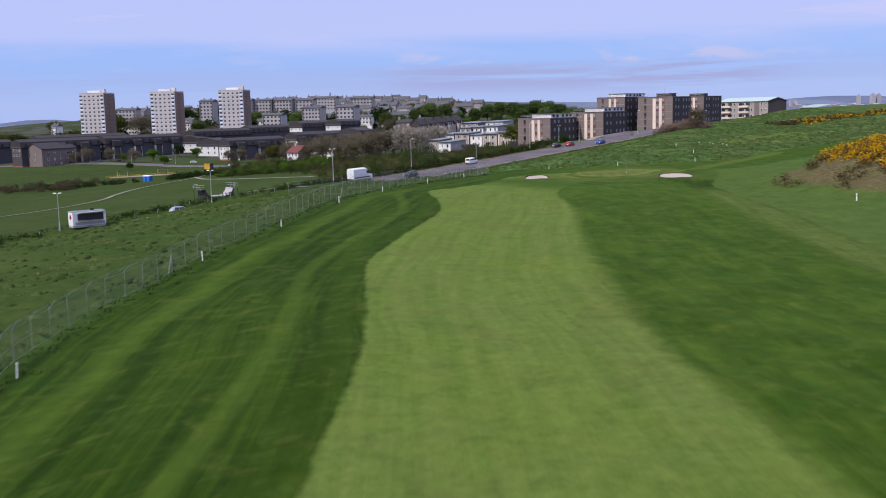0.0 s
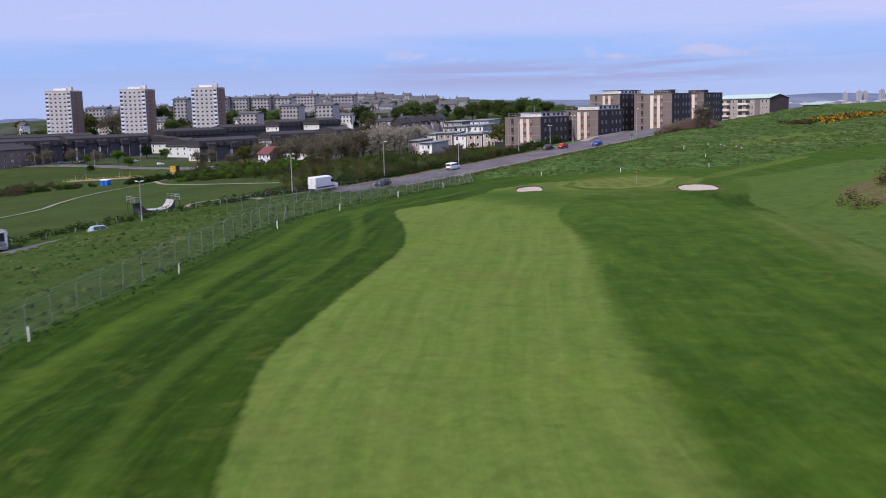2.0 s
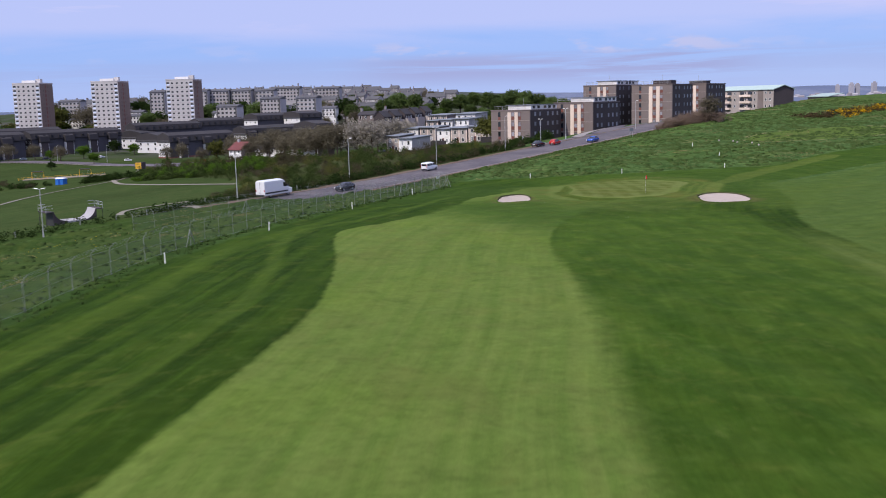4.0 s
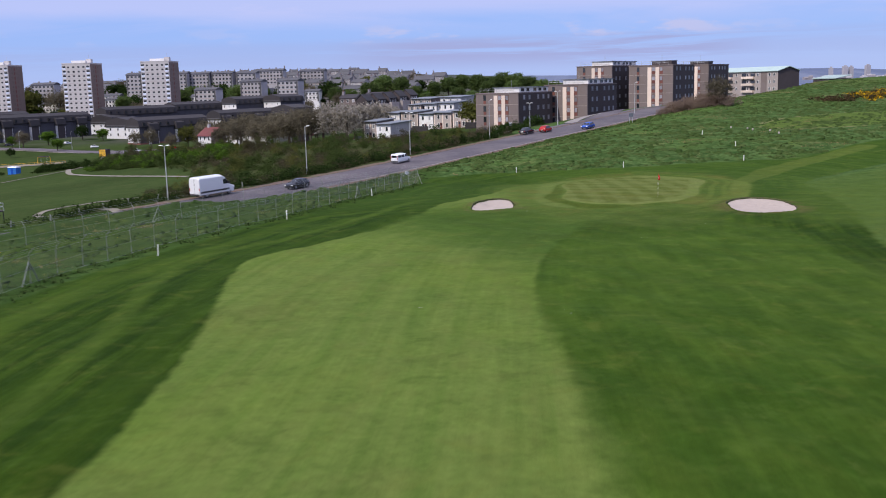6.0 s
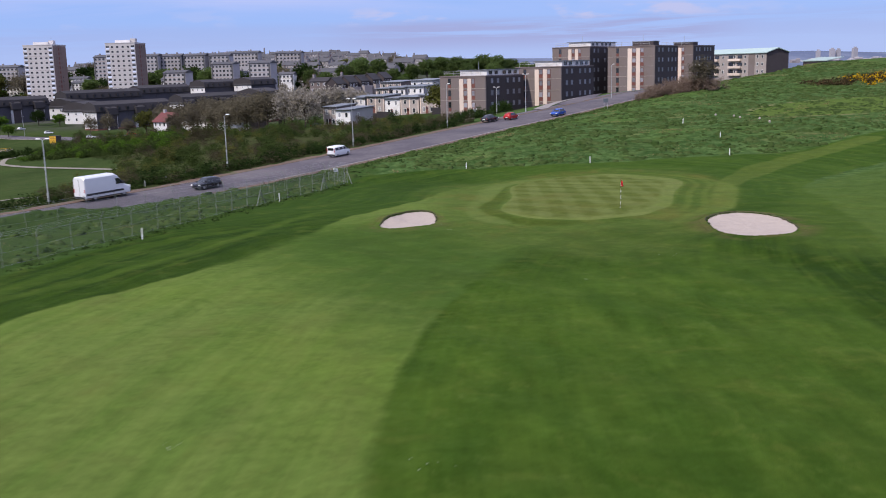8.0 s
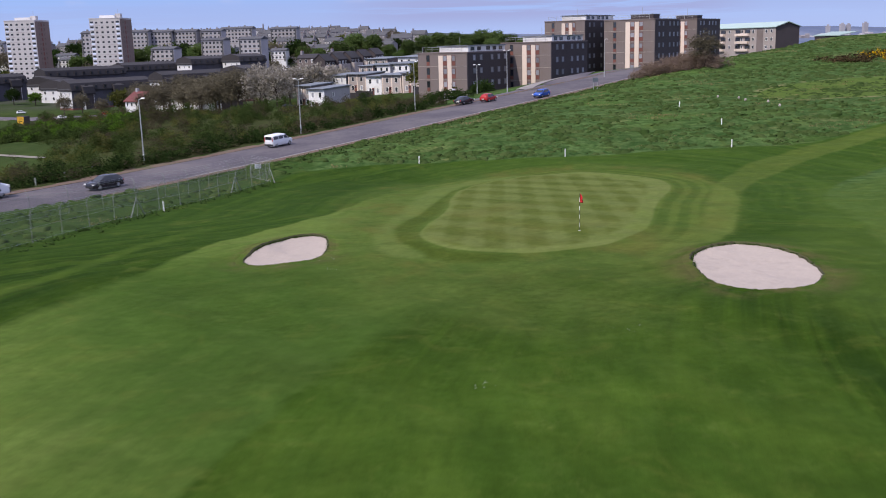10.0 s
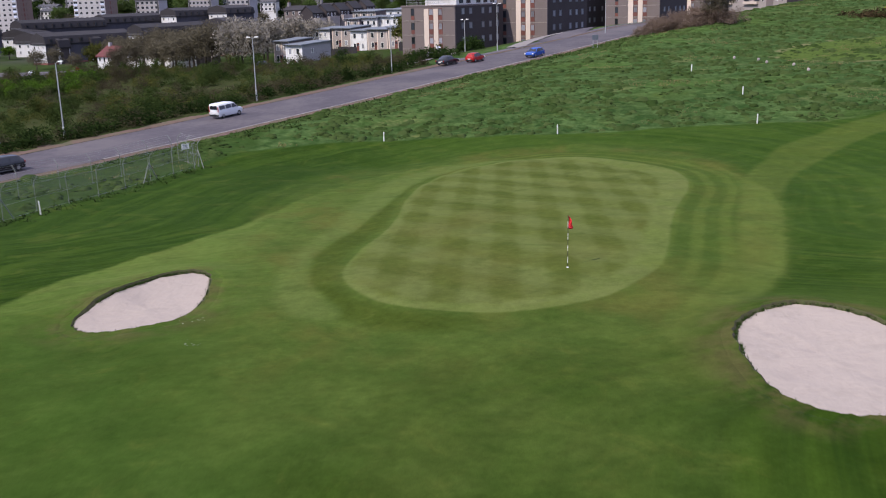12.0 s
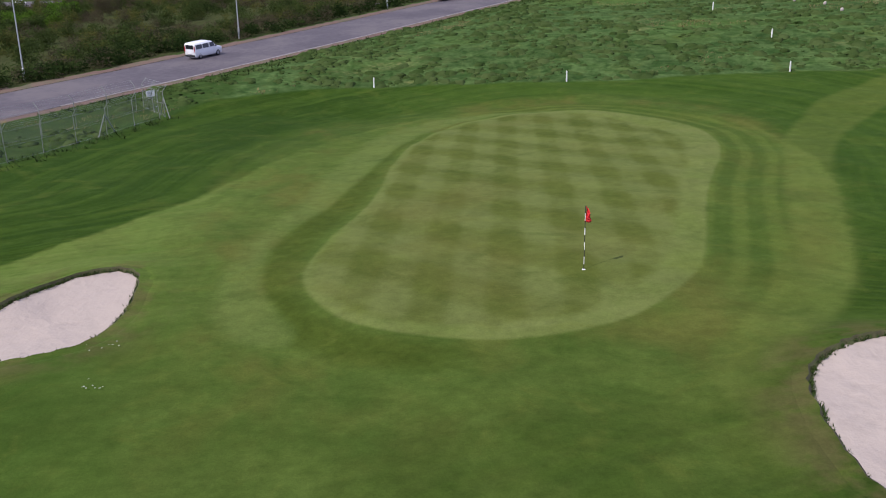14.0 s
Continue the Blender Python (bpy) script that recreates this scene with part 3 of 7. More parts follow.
def ground_material():
    m = bpy.data.materials.new("ground_grass")
    m.use_nodes = True
    n = Nodes(m.node_tree)
    pos = n.add("ShaderNodeNewGeometry").outputs["Position"]
    px, py, pz = n.xyz(pos)
    big, mid, fine, grain = n.noise(0.045, 3, 0.55, pos), n.noise(0.32, 4, 0.6, pos), n.noise(2.6, 4, 0.65, pos), n.noise(16, 3, 0.7, pos)
    across, far = n.attr("from_fence"), n.attr("beyond_road")
    # mowing lines follow the fence along the hole and run round the green at its end
    along = n.step(n.math("ADD", py, n.math("MULTIPLY", px, 0.25)), 158, 182)
    rx = n.mix(along, n.vec(across, across, across), n.vec(n.attr("green"), n.attr("green"), n.attr("green")))
    rx = n.xyz(rx)[0]
    streak = n.noise(1.0, 4, 0.6, n.vec(n.math("MULTIPLY", rx, 1.0), n.math("MULTIPLY", py, 0.035), n.math("MULTIPLY", px, n.math("MULTIPLY", along, 0.035))))
    streak2 = n.noise(1.0, 3, 0.6, n.vec(n.math("MULTIPLY", rx, 2.2), n.math("MULTIPLY", py, 0.07), n.math("ADD", n.math("MULTIPLY", px, n.math("MULTIPLY", along, 0.07)), 3.0)))
    ragged = n.math("MULTIPLY", n.math("SUBTRACT", n.noise(0.9, 4, 0.65, pos), 0.5), 1.1)

    def zone(name, soft, rag=1.0):
        v = n.math("ADD", n.attr(name), n.math("MULTIPLY", ragged, rag))
        return n.step(v, -soft, soft)

    def tone(col, amount, field):
        g = n.math("ADD", 1.0, n.math("MULTIPLY", n.math("SUBTRACT", field, 0.5), amount))
        return n.mix(1.0, col, n.vec(g, g, g), "MULTIPLY")

    # rough, unmown grass with straw and bare patches
    tuft = n.noise(0.9, 6, 0.72, n.scaled(pos, (1, 0.75, 1)), 0.6)
    rough = n.mix(n.step(tuft, 0.34, 0.66), (0.024, 0.055, 0.014), (0.076, 0.124, 0.040))
    straw = n.math("MULTIPLY", n.step(n.noise(0.09, 5, 0.7, n.scaled(pos, (0.8, 1.2, 1))), 0.57, 0.72), n.step(fine, 0.36, 0.62))
    rough = n.mix(n.math("MULTIPLY", straw, 0.8), rough, (0.185, 0.168, 0.075))
    rough = n.mix(n.math("MULTIPLY", n.step(big, 0.5, 0.7), 0.5), rough, (0.070, 0.118, 0.022))
    rough = tone(tone(rough, 1.0, n.noise(0.14, 4, 0.65, pos)), 1.1, n.noise(2.2, 5, 0.72, n.scaled(pos, (1.0, 0.8, 1))))
    rough = n.mix(n.math("MULTIPLY", n.step(n.noise(0.3, 5, 0.72, pos), 0.58, 0.74), 0.45), rough, (0.125, 0.138, 0.055))
    hill = n.math("MULTIPLY", n.step(px, 70, 110), n.step(py, 225, 262))
    heath = n.math("MULTIPLY", hill, n.step(n.noise(0.05, 4, 0.6, n.scaled(pos, (0.35, 1.2, 1))), 0.47, 0.6))
    rough = n.mix(n.math("MULTIPLY", heath, 0.75), rough, n.mix(n.step(fine, 0.4, 0.7), (0.08, 0.085, 0.03), (0.12, 0.08, 0.045)))
    lawn = n.math("MULTIPLY", n.math("MULTIPLY", n.step(px, 28, 34), n.step(px, 74, 60)), n.math("MULTIPLY", n.step(py, 40, 60), n.step(py, 182, 160)))
    rough = n.mix(n.math("MULTIPLY", lawn, 0.8), rough, tone(tone((0.064, 0.100, 0.022), 0.5, mid), 0.3, streak))
    # bare brown earth and dead bracken on the gorse bank
    mound = n.math("MULTIPLY", n.step(pz, 0.95, 1.7), n.math("MULTIPLY", n.step(px, 39, 42), n.step(py, 150, 138)))
    rough = n.mix(n.math("MULTIPLY", mound, n.step(n.noise(0.25, 4, 0.6, pos), 0.26, 0.5)), rough, n.mix(n.step(fine, 0.4, 0.65), (0.085, 0.068, 0.036), (0.135, 0.108, 0.058)))
    # the field by the fence is drier
    dry = n.math("MULTIPLY", n.step(across, 1.5, -3), n.step(py, 190, 150))
    rough = n.mix(n.math("MULTIPLY", dry, n.math("MULTIPLY", n.step(n.noise(0.2, 5, 0.7, n.scaled(pos, (0.6, 1.4, 1))), 0.44, 0.68), 0.6)), rough, (0.125, 0.135, 0.042))
    lowfield = n.math("MULTIPLY", n.step(across, 1.0, -2.0), 0.72)
    rough = n.mix(lowfield, rough, (0.026, 0.046, 0.010))
    foot = n.step(n.math("ABSOLUTE", n.math("SUBTRACT", across, 1.4)), 2.6, 1.0)
    rough = n.mix(n.math("MULTIPLY", foot, 0.65), rough, tone((0.024, 0.052, 0.009), 0.7, fine))
    # park and gardens beyond the road
    park = tone(n.mix(n.step(mid, 0.3, 0.7), (0.030, 0.050, 0.014), (0.046, 0.064, 0.020)), 0.8, big)
    park = n.mix(n.math("MULTIPLY", n.step(n.noise(0.12, 5, 0.7, pos), 0.54, 0.72), 0.5), park, (0.075, 0.075, 0.030))
    base = n.mix(n.step(far, 9, 14), rough, park)
    yards = n.mix(n.step(n.noise(0.05, 4, 0.6, pos), 0.4, 0.6), (0.035, 0.05, 0.022), (0.075, 0.07, 0.068))
    base = n.mix(n.math("MULTIPLY", n.step(far, 60, 120), n.step(py, 500, 560)), base, yards)
    ex, ey = n.math("DIVIDE", n.math("ADD", px, 34.0), 8.5), n.math("DIVIDE", n.math("ADD", py, -211.0), 15.0)
    er = n.math("ADD", n.math("ADD", n.math("MULTIPLY", ex, ex), n.math("MULTIPLY", ey, ey)), n.math("MULTIPLY", mid, 0.8))
    base = n.mix(n.math("MULTIPLY", n.step(er, 1.6, 1.0), 0.8), base, n.mix(n.step(fine, 0.35, 0.65), (0.050, 0.046, 0.024), (0.085, 0.068, 0.046)))
    base = n.mix(n.math("MULTIPLY", n.step(n.attr("thicket"), -1.5, 1.0), 0.8), base, n.mix(n.step(fine, 0.4, 0.6), (0.03, 0.04, 0.014), (0.065, 0.06, 0.028)))
    edge_scrub = n.math("MULTIPLY", n.math("MULTIPLY", n.step(far, 6.2, 7.2), n.step(far, 16, 10)), n.step(n.attr("road_s"), 120, 135))
    base = n.mix(n.math("MULTIPLY", n.math("MULTIPLY", edge_scrub, n.step(n.attr("road_s"), 236, 226)), 0.75), base, n.mix(n.step(fine, 0.4, 0.6), (0.028, 0.036, 0.013), (0.055, 0.052, 0.024)))
    # mown semi-rough, with the mower's lines
    semi = n.mix(n.step(streak, 0.36, 0.66), (0.015, 0.034, 0.005), (0.030, 0.059, 0.007))
    semi = tone(semi, n.math("SUBTRACT", 0.95, n.math("MULTIPLY", along, 0.5)), streak2)
    semi = n.mix(n.math("MULTIPLY", n.step(mid, 0.52, 0.74), 0.4), semi, (0.056, 0.084, 0.012))
    semi = n.mix(n.math("MULTIPLY", along, 0.6), semi, tone(n.mix(n.step(n.math("ADD", px, n.math("MULTIPLY", py, 0.4)), 100, 116), n.mix(n.step(streak, 0.36, 0.66), (0.026, 0.056, 0.008), (0.042, 0.078, 0.012)), n.mix(n.step(streak, 0.36, 0.66), (0.040, 0.080, 0.012), (0.055, 0.098, 0.016))), 0.25, streak2))
    light_band = n.math("MULTIPLY", n.step(n.math("ABSOLUTE", n.math("SUBTRACT", across, n.math("ADD", 5.5, n.math("MULTIPLY", n.math("SUBTRACT", big, 0.5), 6.0)))), 1.8, 0.2), n.step(py, 175, 120))
    semi = n.mix(n.math("MULTIPLY", light_band, 0.5), semi, (0.068, 0.110, 0.015))
    second = n.math("MULTIPLY", n.step(n.math("ABSOLUTE", n.math("SUBTRACT", n.attr("fairway"), -4.2)), 0.9, 0.2), n.step(px, 12, 8))
    semi = n.mix(n.math("MULTIPLY", second, 0.4), semi, (0.07, 0.112, 0.017))
    first_cut = n.math("MULTIPLY", n.step(n.math("ABSOLUTE", n.math("SUBTRACT", n.attr("fairway"), -1.3)), 1.2, 0.5), n.step(px, 12, 8))
    semi = n.mix(n.math("MULTIPLY", first_cut, 0.55), semi, (0.026, 0.052, 0.006))
    base = n.mix(zone("mown", 0.35, 0.8), base, semi)
    base = n.mix(n.math("MULTIPLY", zone("tee", 0.4, 0.6), 0.85), base, tone(tone((0.080, 0.118, 0.026), 0.4, mid), 0.4, fine))
    worn_edge = n.math("MULTIPLY", n.step(n.math("ABSOLUTE", n.math("ADD", n.attr("tee"), 0.5)), 0.9, 0.3), n.step(n.noise(0.35, 3, 0.6, pos), 0.48, 0.56))
    base = n.mix(n.math("MULTIPLY", worn_edge, 0.7), base, (0.21, 0.185, 0.095))
    base = n.mix(n.math("MULTIPLY", zone("right_mown", 2.2, 1.0), 0.6), base, tone((0.062, 0.100, 0.018), 0.5, mid))
    pale = n.math("MULTIPLY", n.math("MULTIPLY", zone("mown", 1.0, 1.0), n.step(px, 22, 30)), n.step(py, 134, 112))
    base = n.mix(n.math("MULTIPLY", pale, 0.85), base, tone(tone(n.mix(n.step(streak, 0.35, 0.65), (0.066, 0.098, 0.020), (0.086, 0.118, 0.030)), 0.25, streak2), 0.3, mid))
    deep = tone(n.mix(n.step(n.noise(0.5, 4, 0.6, n.scaled(pos, (1, 0.35, 1))), 0.35, 0.7), (0.030, 0.063, 0.008), (0.050, 0.087, 0.012)), 0.5, streak2)
    deep = n.mix(n.math("MULTIPLY", n.step(py, 105, 128), 0.22), deep, tone((0.066, 0.110, 0.016), 0.5, mid))
    deep = tone(tone(deep, 0.5, n.noise(1.0, 4, 0.65, n.scaled(pos, (1.3, 0.12, 1)))), 0.5, n.noise(0.16, 4, 0.6, pos))
    deep = n.mix(n.math("MULTIPLY", n.step(n.noise(0.9, 5, 0.7, n.scaled(pos, (1, 0.5, 1))), 0.58, 0.75), 0.5), deep, (0.090, 0.125, 0.026))
    base = n.mix(n.math("MULTIPLY", n.math("MULTIPLY", zone("deep", 0.9, 1.0), n.step(py, 153, 139)), 0.92), base, deep)
    # fairway
    fair = n.mix(n.step(streak, 0.3, 0.7), (0.084, 0.131, 0.026), (0.113, 0.154, 0.036))
    fair = n.mix(n.math("MULTIPLY", n.step(mid, 0.5, 0.75), 0.5), fair, (0.112, 0.132, 0.036))
    fair = n.mix(n.math("MULTIPLY", n.step(big, 0.45, 0.7), 0.45), fair, (0.108, 0.160, 0.024))
    fair = tone(tone(fair, 0.25, fine), 0.3, streak2)
    fair = n.mix(n.math("MULTIPLY", n.step(n.noise(0.13, 5, 0.65, n.scaled(pos, (1.2, 0.5, 1))), 0.5, 0.68), 0.5), fair, (0.098, 0.112, 0.030))
    near_end = n.math("MULTIPLY", n.step(py, 167, 157), 1.0)
    near_end = n.math("MULTIPLY", near_end, n.step(n.math("ADD", n.math("ADD", py, n.math("MULTIPLY", n.math("SUBTRACT", px, 12.0), 2.5)), n.math("MULTIPLY", mid, 26)), 140, 166))
    fair = n.mix(n.math("MULTIPLY", near_end, 0.82), fair, tone(tone((0.035, 0.071, 0.011), 1.1, mid), 0.9, big))
    soft = n.math("ADD", 0.22, n.math("MULTIPLY", n.step(px, 4, 8), n.math("ADD", n.math("MULTIPLY", n.step(py, 128, 100), 0.7), n.math("MULTIPLY", n.math("MULTIPLY", n.step(py, 138, 152), n.step(py, 162, 155)), 0.6))))
    v = n.math("ADD", n.attr("fairway"), n.math("MULTIPLY", ragged, n.math("ADD", soft, 0.3)))
    base = n.mix(n.step(v, n.math("MULTIPLY", soft, -1.0), soft), base, fair)
    # apron, brown worn turf and the green
    apron = tone(n.mix(n.step(mid, 0.32, 0.7), (0.056, 0.090, 0.017), (0.078, 0.108, 0.023)), 0.4, fine)
    base = n.mix(n.math("MULTIPLY", zone("apron", 2.4, 2.0), 0.7), base, apron)
    brown = n.math("MULTIPLY", n.math("MULTIPLY", zone("apron", 1.2, 2.0), n.step(py, 152, 159)), n.step(n.noise(0.22, 4, 0.6, n.scaled(pos, (1, 0.6, 1))), 0.46, 0.66))
    base = n.mix(n.math("MULTIPLY", brown, 0.5), base, (0.112, 0.098, 0.026))
    # rings left by the mower round the far and right side of the green
    ring = n.step(n.math("SINE", n.math("ADD", n.math("MULTIPLY", n.attr("green"), 5.2), n.math("MULTIPLY", mid, 3.0))), -0.6, 0.9)
    round_green = n.math("MULTIPLY", n.math("MULTIPLY", n.step(n.attr("green"), -3.4, -2.6), n.step(n.attr("green"), 0.2, -0.2)), n.step(n.math("ADD", px, n.math("MULTIPLY", py, 0.1)), 50, 54))
    base = n.mix(n.math("MULTIPLY", round_green, 0.55), base, n.mix(ring, (0.044, 0.076, 0.012), (0.082, 0.116, 0.022)))
    base = n.mix(n.math("MULTIPLY", zone("worn_path", 0.3, 0.3), 0.5), base, tone((0.100, 0.128, 0.028), 0.6, mid))
    base = n.mix(n.math("MULTIPLY", zone("fringe", 0.45, 0.5), 0.66), base, tone((0.116, 0.150, 0.040), 0.3, fine))
    moat = n.math("MULTIPLY", n.step(n.math("ABSOLUTE", n.math("ADD", n.attr("green"), 1.1)), 1.3, 0.3), n.step(n.math("ADD", px, n.math("MULTIPLY", mid, 3.0)), 31, 27))
    base = n.mix(n.math("MULTIPLY", n.math("MULTIPLY", moat, n.step(n.attr("fringe"), 0.1, -0.3)), 0.85), base, tone((0.052, 0.074, 0.012), 0.5, fine))
    collar = tone(n.mix(n.step(mid, 0.3, 0.7), (0.118, 0.150, 0.038), (0.138, 0.160, 0.050)), 0.3, fine)
    base = n.mix(zone("green", 0.12, 0.12), base, collar)
    u = n.math("SINE", n.math("MULTIPLY", n.math("ADD", px, n.math("MULTIPLY", py, -0.10)), 2.85))
    v = n.math("SINE", n.math("MULTIPLY", n.math("ADD", py, n.math("MULTIPLY", px, 0.95)), 1.15))
    check = n.math("ADD", 0.5, n.math("MULTIPLY", n.math("ADD", n.math("MULTIPLY", n.step(u, -0.7, 0.7), 0.5), n.math("MULTIPLY", n.step(v, -0.7, 0.7), 0.5)), 0.42))
    check = n.math("ADD", check, n.math("MULTIPLY", n.math("SUBTRACT", mid, 0.5), 0.5))
    putt = n.mix(n.step(check, 0.48, 0.94), (0.083, 0.101, 0.022), (0.126, 0.148, 0.044))
    putt = n.mix(n.math("MULTIPLY", n.step(n.noise(0.16, 3, 0.5, pos), 0.5, 0.7), 0.45), putt, (0.108, 0.104, 0.028))
    base = n.mix(zone("putting", 0.3, 0.5), base, tone(putt, 0.2, fine))
    # scorched turf round the bunkers
    rim = n.math("MAXIMUM", n.attr("bunker_a"), n.attr("bunker_b"))
    scorched = n.math("MULTIPLY", n.step(rim, -2.0, -0.2), n.step(n.noise(0.6, 4, 0.6, pos), 0.42, 0.6))
    base = n.mix(n.math("MULTIPLY", scorched, 0.6), base, (0.105, 0.082, 0.038))
    # distance: woods and fields, with bluish haze put into their colour
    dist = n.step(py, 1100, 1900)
    hazy_fields = n.mix(n.step(n.noise(0.004, 4, 0.6, n.scaled(pos, (1, 0.35, 0))), 0.4, 0.65), (0.12, 0.14, 0.24), (0.17, 0.19, 0.29))
    base = n.mix(dist, base, hazy_fields)
    blotch = n.noise(0.8, 5, 0.72, pos)
    base = n.mix(n.math("MULTIPLY", n.math("MULTIPLY", n.step(blotch, 0.5, 0.72), n.step(far, 2.0, 0.0)), 0.14), base, (0.090, 0.125, 0.030))
    # patches of yellower and darker blades, from a metre down to a hand's width
    near_turf = n.step(far, 2.0, 0.0)
    sward = n.noise(0.42, 6, 0.7, pos, 0.8)
    base = n.mix(n.math("MULTIPLY", n.math("MULTIPLY", n.step(sward, 0.52, 0.70), near_turf), 0.24), base, (0.122, 0.138, 0.028))
    base = n.mix(n.math("MULTIPLY", n.math("MULTIPLY", n.step(sward, 0.48, 0.32), near_turf), 0.24), base, (0.024, 0.052, 0.008))
    base = tone(tone(tone(base, 0.45, grain), 0.35, fine), 0.6, blotch)
    base = n.mix(1.0, base, (0.88, 0.89, 0.87), "MULTIPLY")
    p = n.add("ShaderNodeBsdfPrincipled")
    n.put(p.inputs["Base Color"], base)
    n.put(p.inputs["Roughness"], 0.9)
    n.put(p.inputs["Specular IOR Level"], 0.0)
    # a faint sheen of blade tips along the ground
    n.put(p.inputs["Sheen Weight"], 0.085)
    n.put(p.inputs["Sheen Roughness"], 0.3)
    n.put(p.inputs["Sheen Tint"], (0.6, 0.8, 0.35))
    bp = n.add("ShaderNodeBump")
    n.put(bp.inputs["Strength"], 0.35)
    n.put(bp.inputs["Distance"], 0.06)
    n.put(bp.inputs["Height"], n.math("ADD", n.math("MULTIPLY", grain, 0.5), fine))
    n.put(p.inputs["Normal"], bp.outputs[0])
    n.t.links.new(p.outputs[0], n.add("ShaderNodeOutputMaterial").inputs[0])
    return m


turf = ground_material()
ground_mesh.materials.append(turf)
ground = tagged(new("ground", ground_mesh), "mown green golf course turf with rough banks, park grass and haze-blue distant hills", "ground", kind="structure")

# ---- bunkers ----


def steepness(key, rx, ry):
    """How far the wall of a bunker stands up on this side: the far side is cut, the near one runs out."""
    q = math.hypot(rx, ry) + 1e-6
    face = (ry - 0.75 * rx) / q if key == "small" else (ry - 0.25 * rx) / q
    return min(1.0, max(0.0, face * 0.9 + 0.3))


for key, outline in BUNKERS.items():
    cx, cy = np.mean(outline, axis=0)
    rim_z = np.array([turf_z(x, y) for x, y in outline])
    edge = float(np.mean(rim_z))
    rng = random.Random(len(outline) + int(cx))
    rings = []
    for k in range(15):
        f = 1.03 - k / 14.0 * 1.02
        ring = []
        for j, (x, y) in enumerate(outline):
            px, py = cx + (x - cx) * f, cy + (y - cy) * f
            back = steepness(key, x - cx, y - cy)
            z = rim_z[j] * f + edge * (1 - f) - 0.15 * (1 - min(1, max(f, 0)) ** 2.2) - 0.04 - 0.02 * back * max(f, 0) ** 3
            z += 0.035 * noise.noise(Vector((px * 1.3, py * 1.3, 0))) + 0.022 * noise.noise(Vector((px * 4, py * 4, 5)))
            ring.append((px, py, z))
        rings.append(ring)
    sh = Shape().rings(rings[::-1], 0, caps=False).face(rings[-1])
    tagged(part("bunker_sand", sh, M["sand"], smooth=True), "raked pale pinkish sand in a golf bunker" if key == "large" else "pale sand with footprints in a small golf bunker", "bunker", kind="structure")
    bank, crown, brow, inner, foot = [], [], [], [], []
    for j, (x, y) in enumerate(outline):
        rx, ry = (x - cx), (y - cy)
        steep = steepness(key, rx, ry)
        q = math.hypot(rx, ry)
        rx, ry = rx / q, ry / q
        jag = 0.10 * rng.random() + 0.05 * math.sin(j * 1.9)
        out = lambda r, dz: (x + rx * r, y + ry * r, turf_z(x + rx * r, y + ry * r) + dz)
        bank.append(out(0.66, -0.012))
        crown.append(out(0.40, 0.006))
        wide = 0.01 + 0.09 * steep + jag * 0.7
        brow.append(out(wide, 0.015 + 0.05 * steep))
        inner.append(out(wide - 0.07 - 0.05 * steep, -0.02 - 0.05 * steep))
        foot.append(out(-0.10, -0.11 - 0.05 * steep))
    lip = Shape().rings([bank, crown, brow], 0, caps=False).rings([brow, inner, foot], 1, caps=False)
    made = part("bunker_lip", lip, [turf, M["turf_edge"]], smooth=True)
    at_x, at_y = np.array([v.co.x for v in made.data.vertices]), np.array([v.co.y for v in made.data.vertices])
    mark(made.data, at_x, at_y)
    tagged(made, "ragged cut turf lip round a bunker", "bunker lip", kind="structure")

# ---- road ----
road_s = np.concatenate([np.arange(52, 300, 2.0), np.arange(300, 412, 3.0)])


def ribbon(name, lo, hi, lift, mats, label, category, s_range=None, thick=0.0, kind="structure", cols=2, ragged=0.0):
    """A strip along the road; ragged: how far its outer edge wanders."""
    sh = Shape()
    rows = [s for s in road_s if s_range is None or s_range[0] <= s <= s_range[1]]
    k = cols + 2 if thick else cols
    for s in rows:
        mid_n, z = float(road_n(s)), float(road_z(s))
        wander = ragged * (noise.noise(Vector((s * 0.19, lo, 0))) + 0.6 * noise.noise(Vector((s * 0.7, lo, 3))))
        a, b = (lo + wander, hi) if lo < 0 else (lo, hi + wander)
        ns = [a + (b - a) * c / (cols - 1) for c in range(cols)]
        pts = [(*xy(s, mid_n + v), z + lift + 0.07 - 0.012 * abs(v) ** 1.2) for v in ns]
        if thick:
            pts = [(pts[0][0], pts[0][1], pts[0][2] - thick)] + pts + [(pts[-1][0], pts[-1][1], pts[-1][2] - thick)]
        sh.v += pts
    for r in range(len(rows) - 1):
        for c in range(k - 1):
            a = r * k + c
            sh.f.append((a, a + 1, a + k + 1, a + k)[::-1])
            sh.s.append(0)
    return tagged(part(name, sh, mats, smooth=not thick), label, category, kind=kind)


ribbon("road", -4.65, 4.65, 0.0, M["asphalt"], "worn grey asphalt two-lane road climbing past the course", "road", cols=7)
ribbon("verge", 4.63, 6.7, 0.03, M["verge"], "bare reddish dirt verge along the road", "verge", (138, 412), cols=4, ragged=0.9)
ribbon("kerb", -4.83, -4.63, 0.06, M["kerb"], "pale concrete kerb along the road", "kerb", (168, 290), 0.16)
ribbon("verge", -5.8, -4.81, 0.02, M["verge"], "gravelly edge of the road beside the rough grass", "verge", cols=3, ragged=0.4)
ribbon("pavement", 5.4, 7.0, 0.06, M["asphalt"], "grey footpath in front of the flats", "pavement", (236, 300), 0.12)

# ---- things on the course ----


def on_ground(x, y, dz=0.0, rz=0.0):
    return at(x, y, ground_z(x, y) + dz, rz=rz)


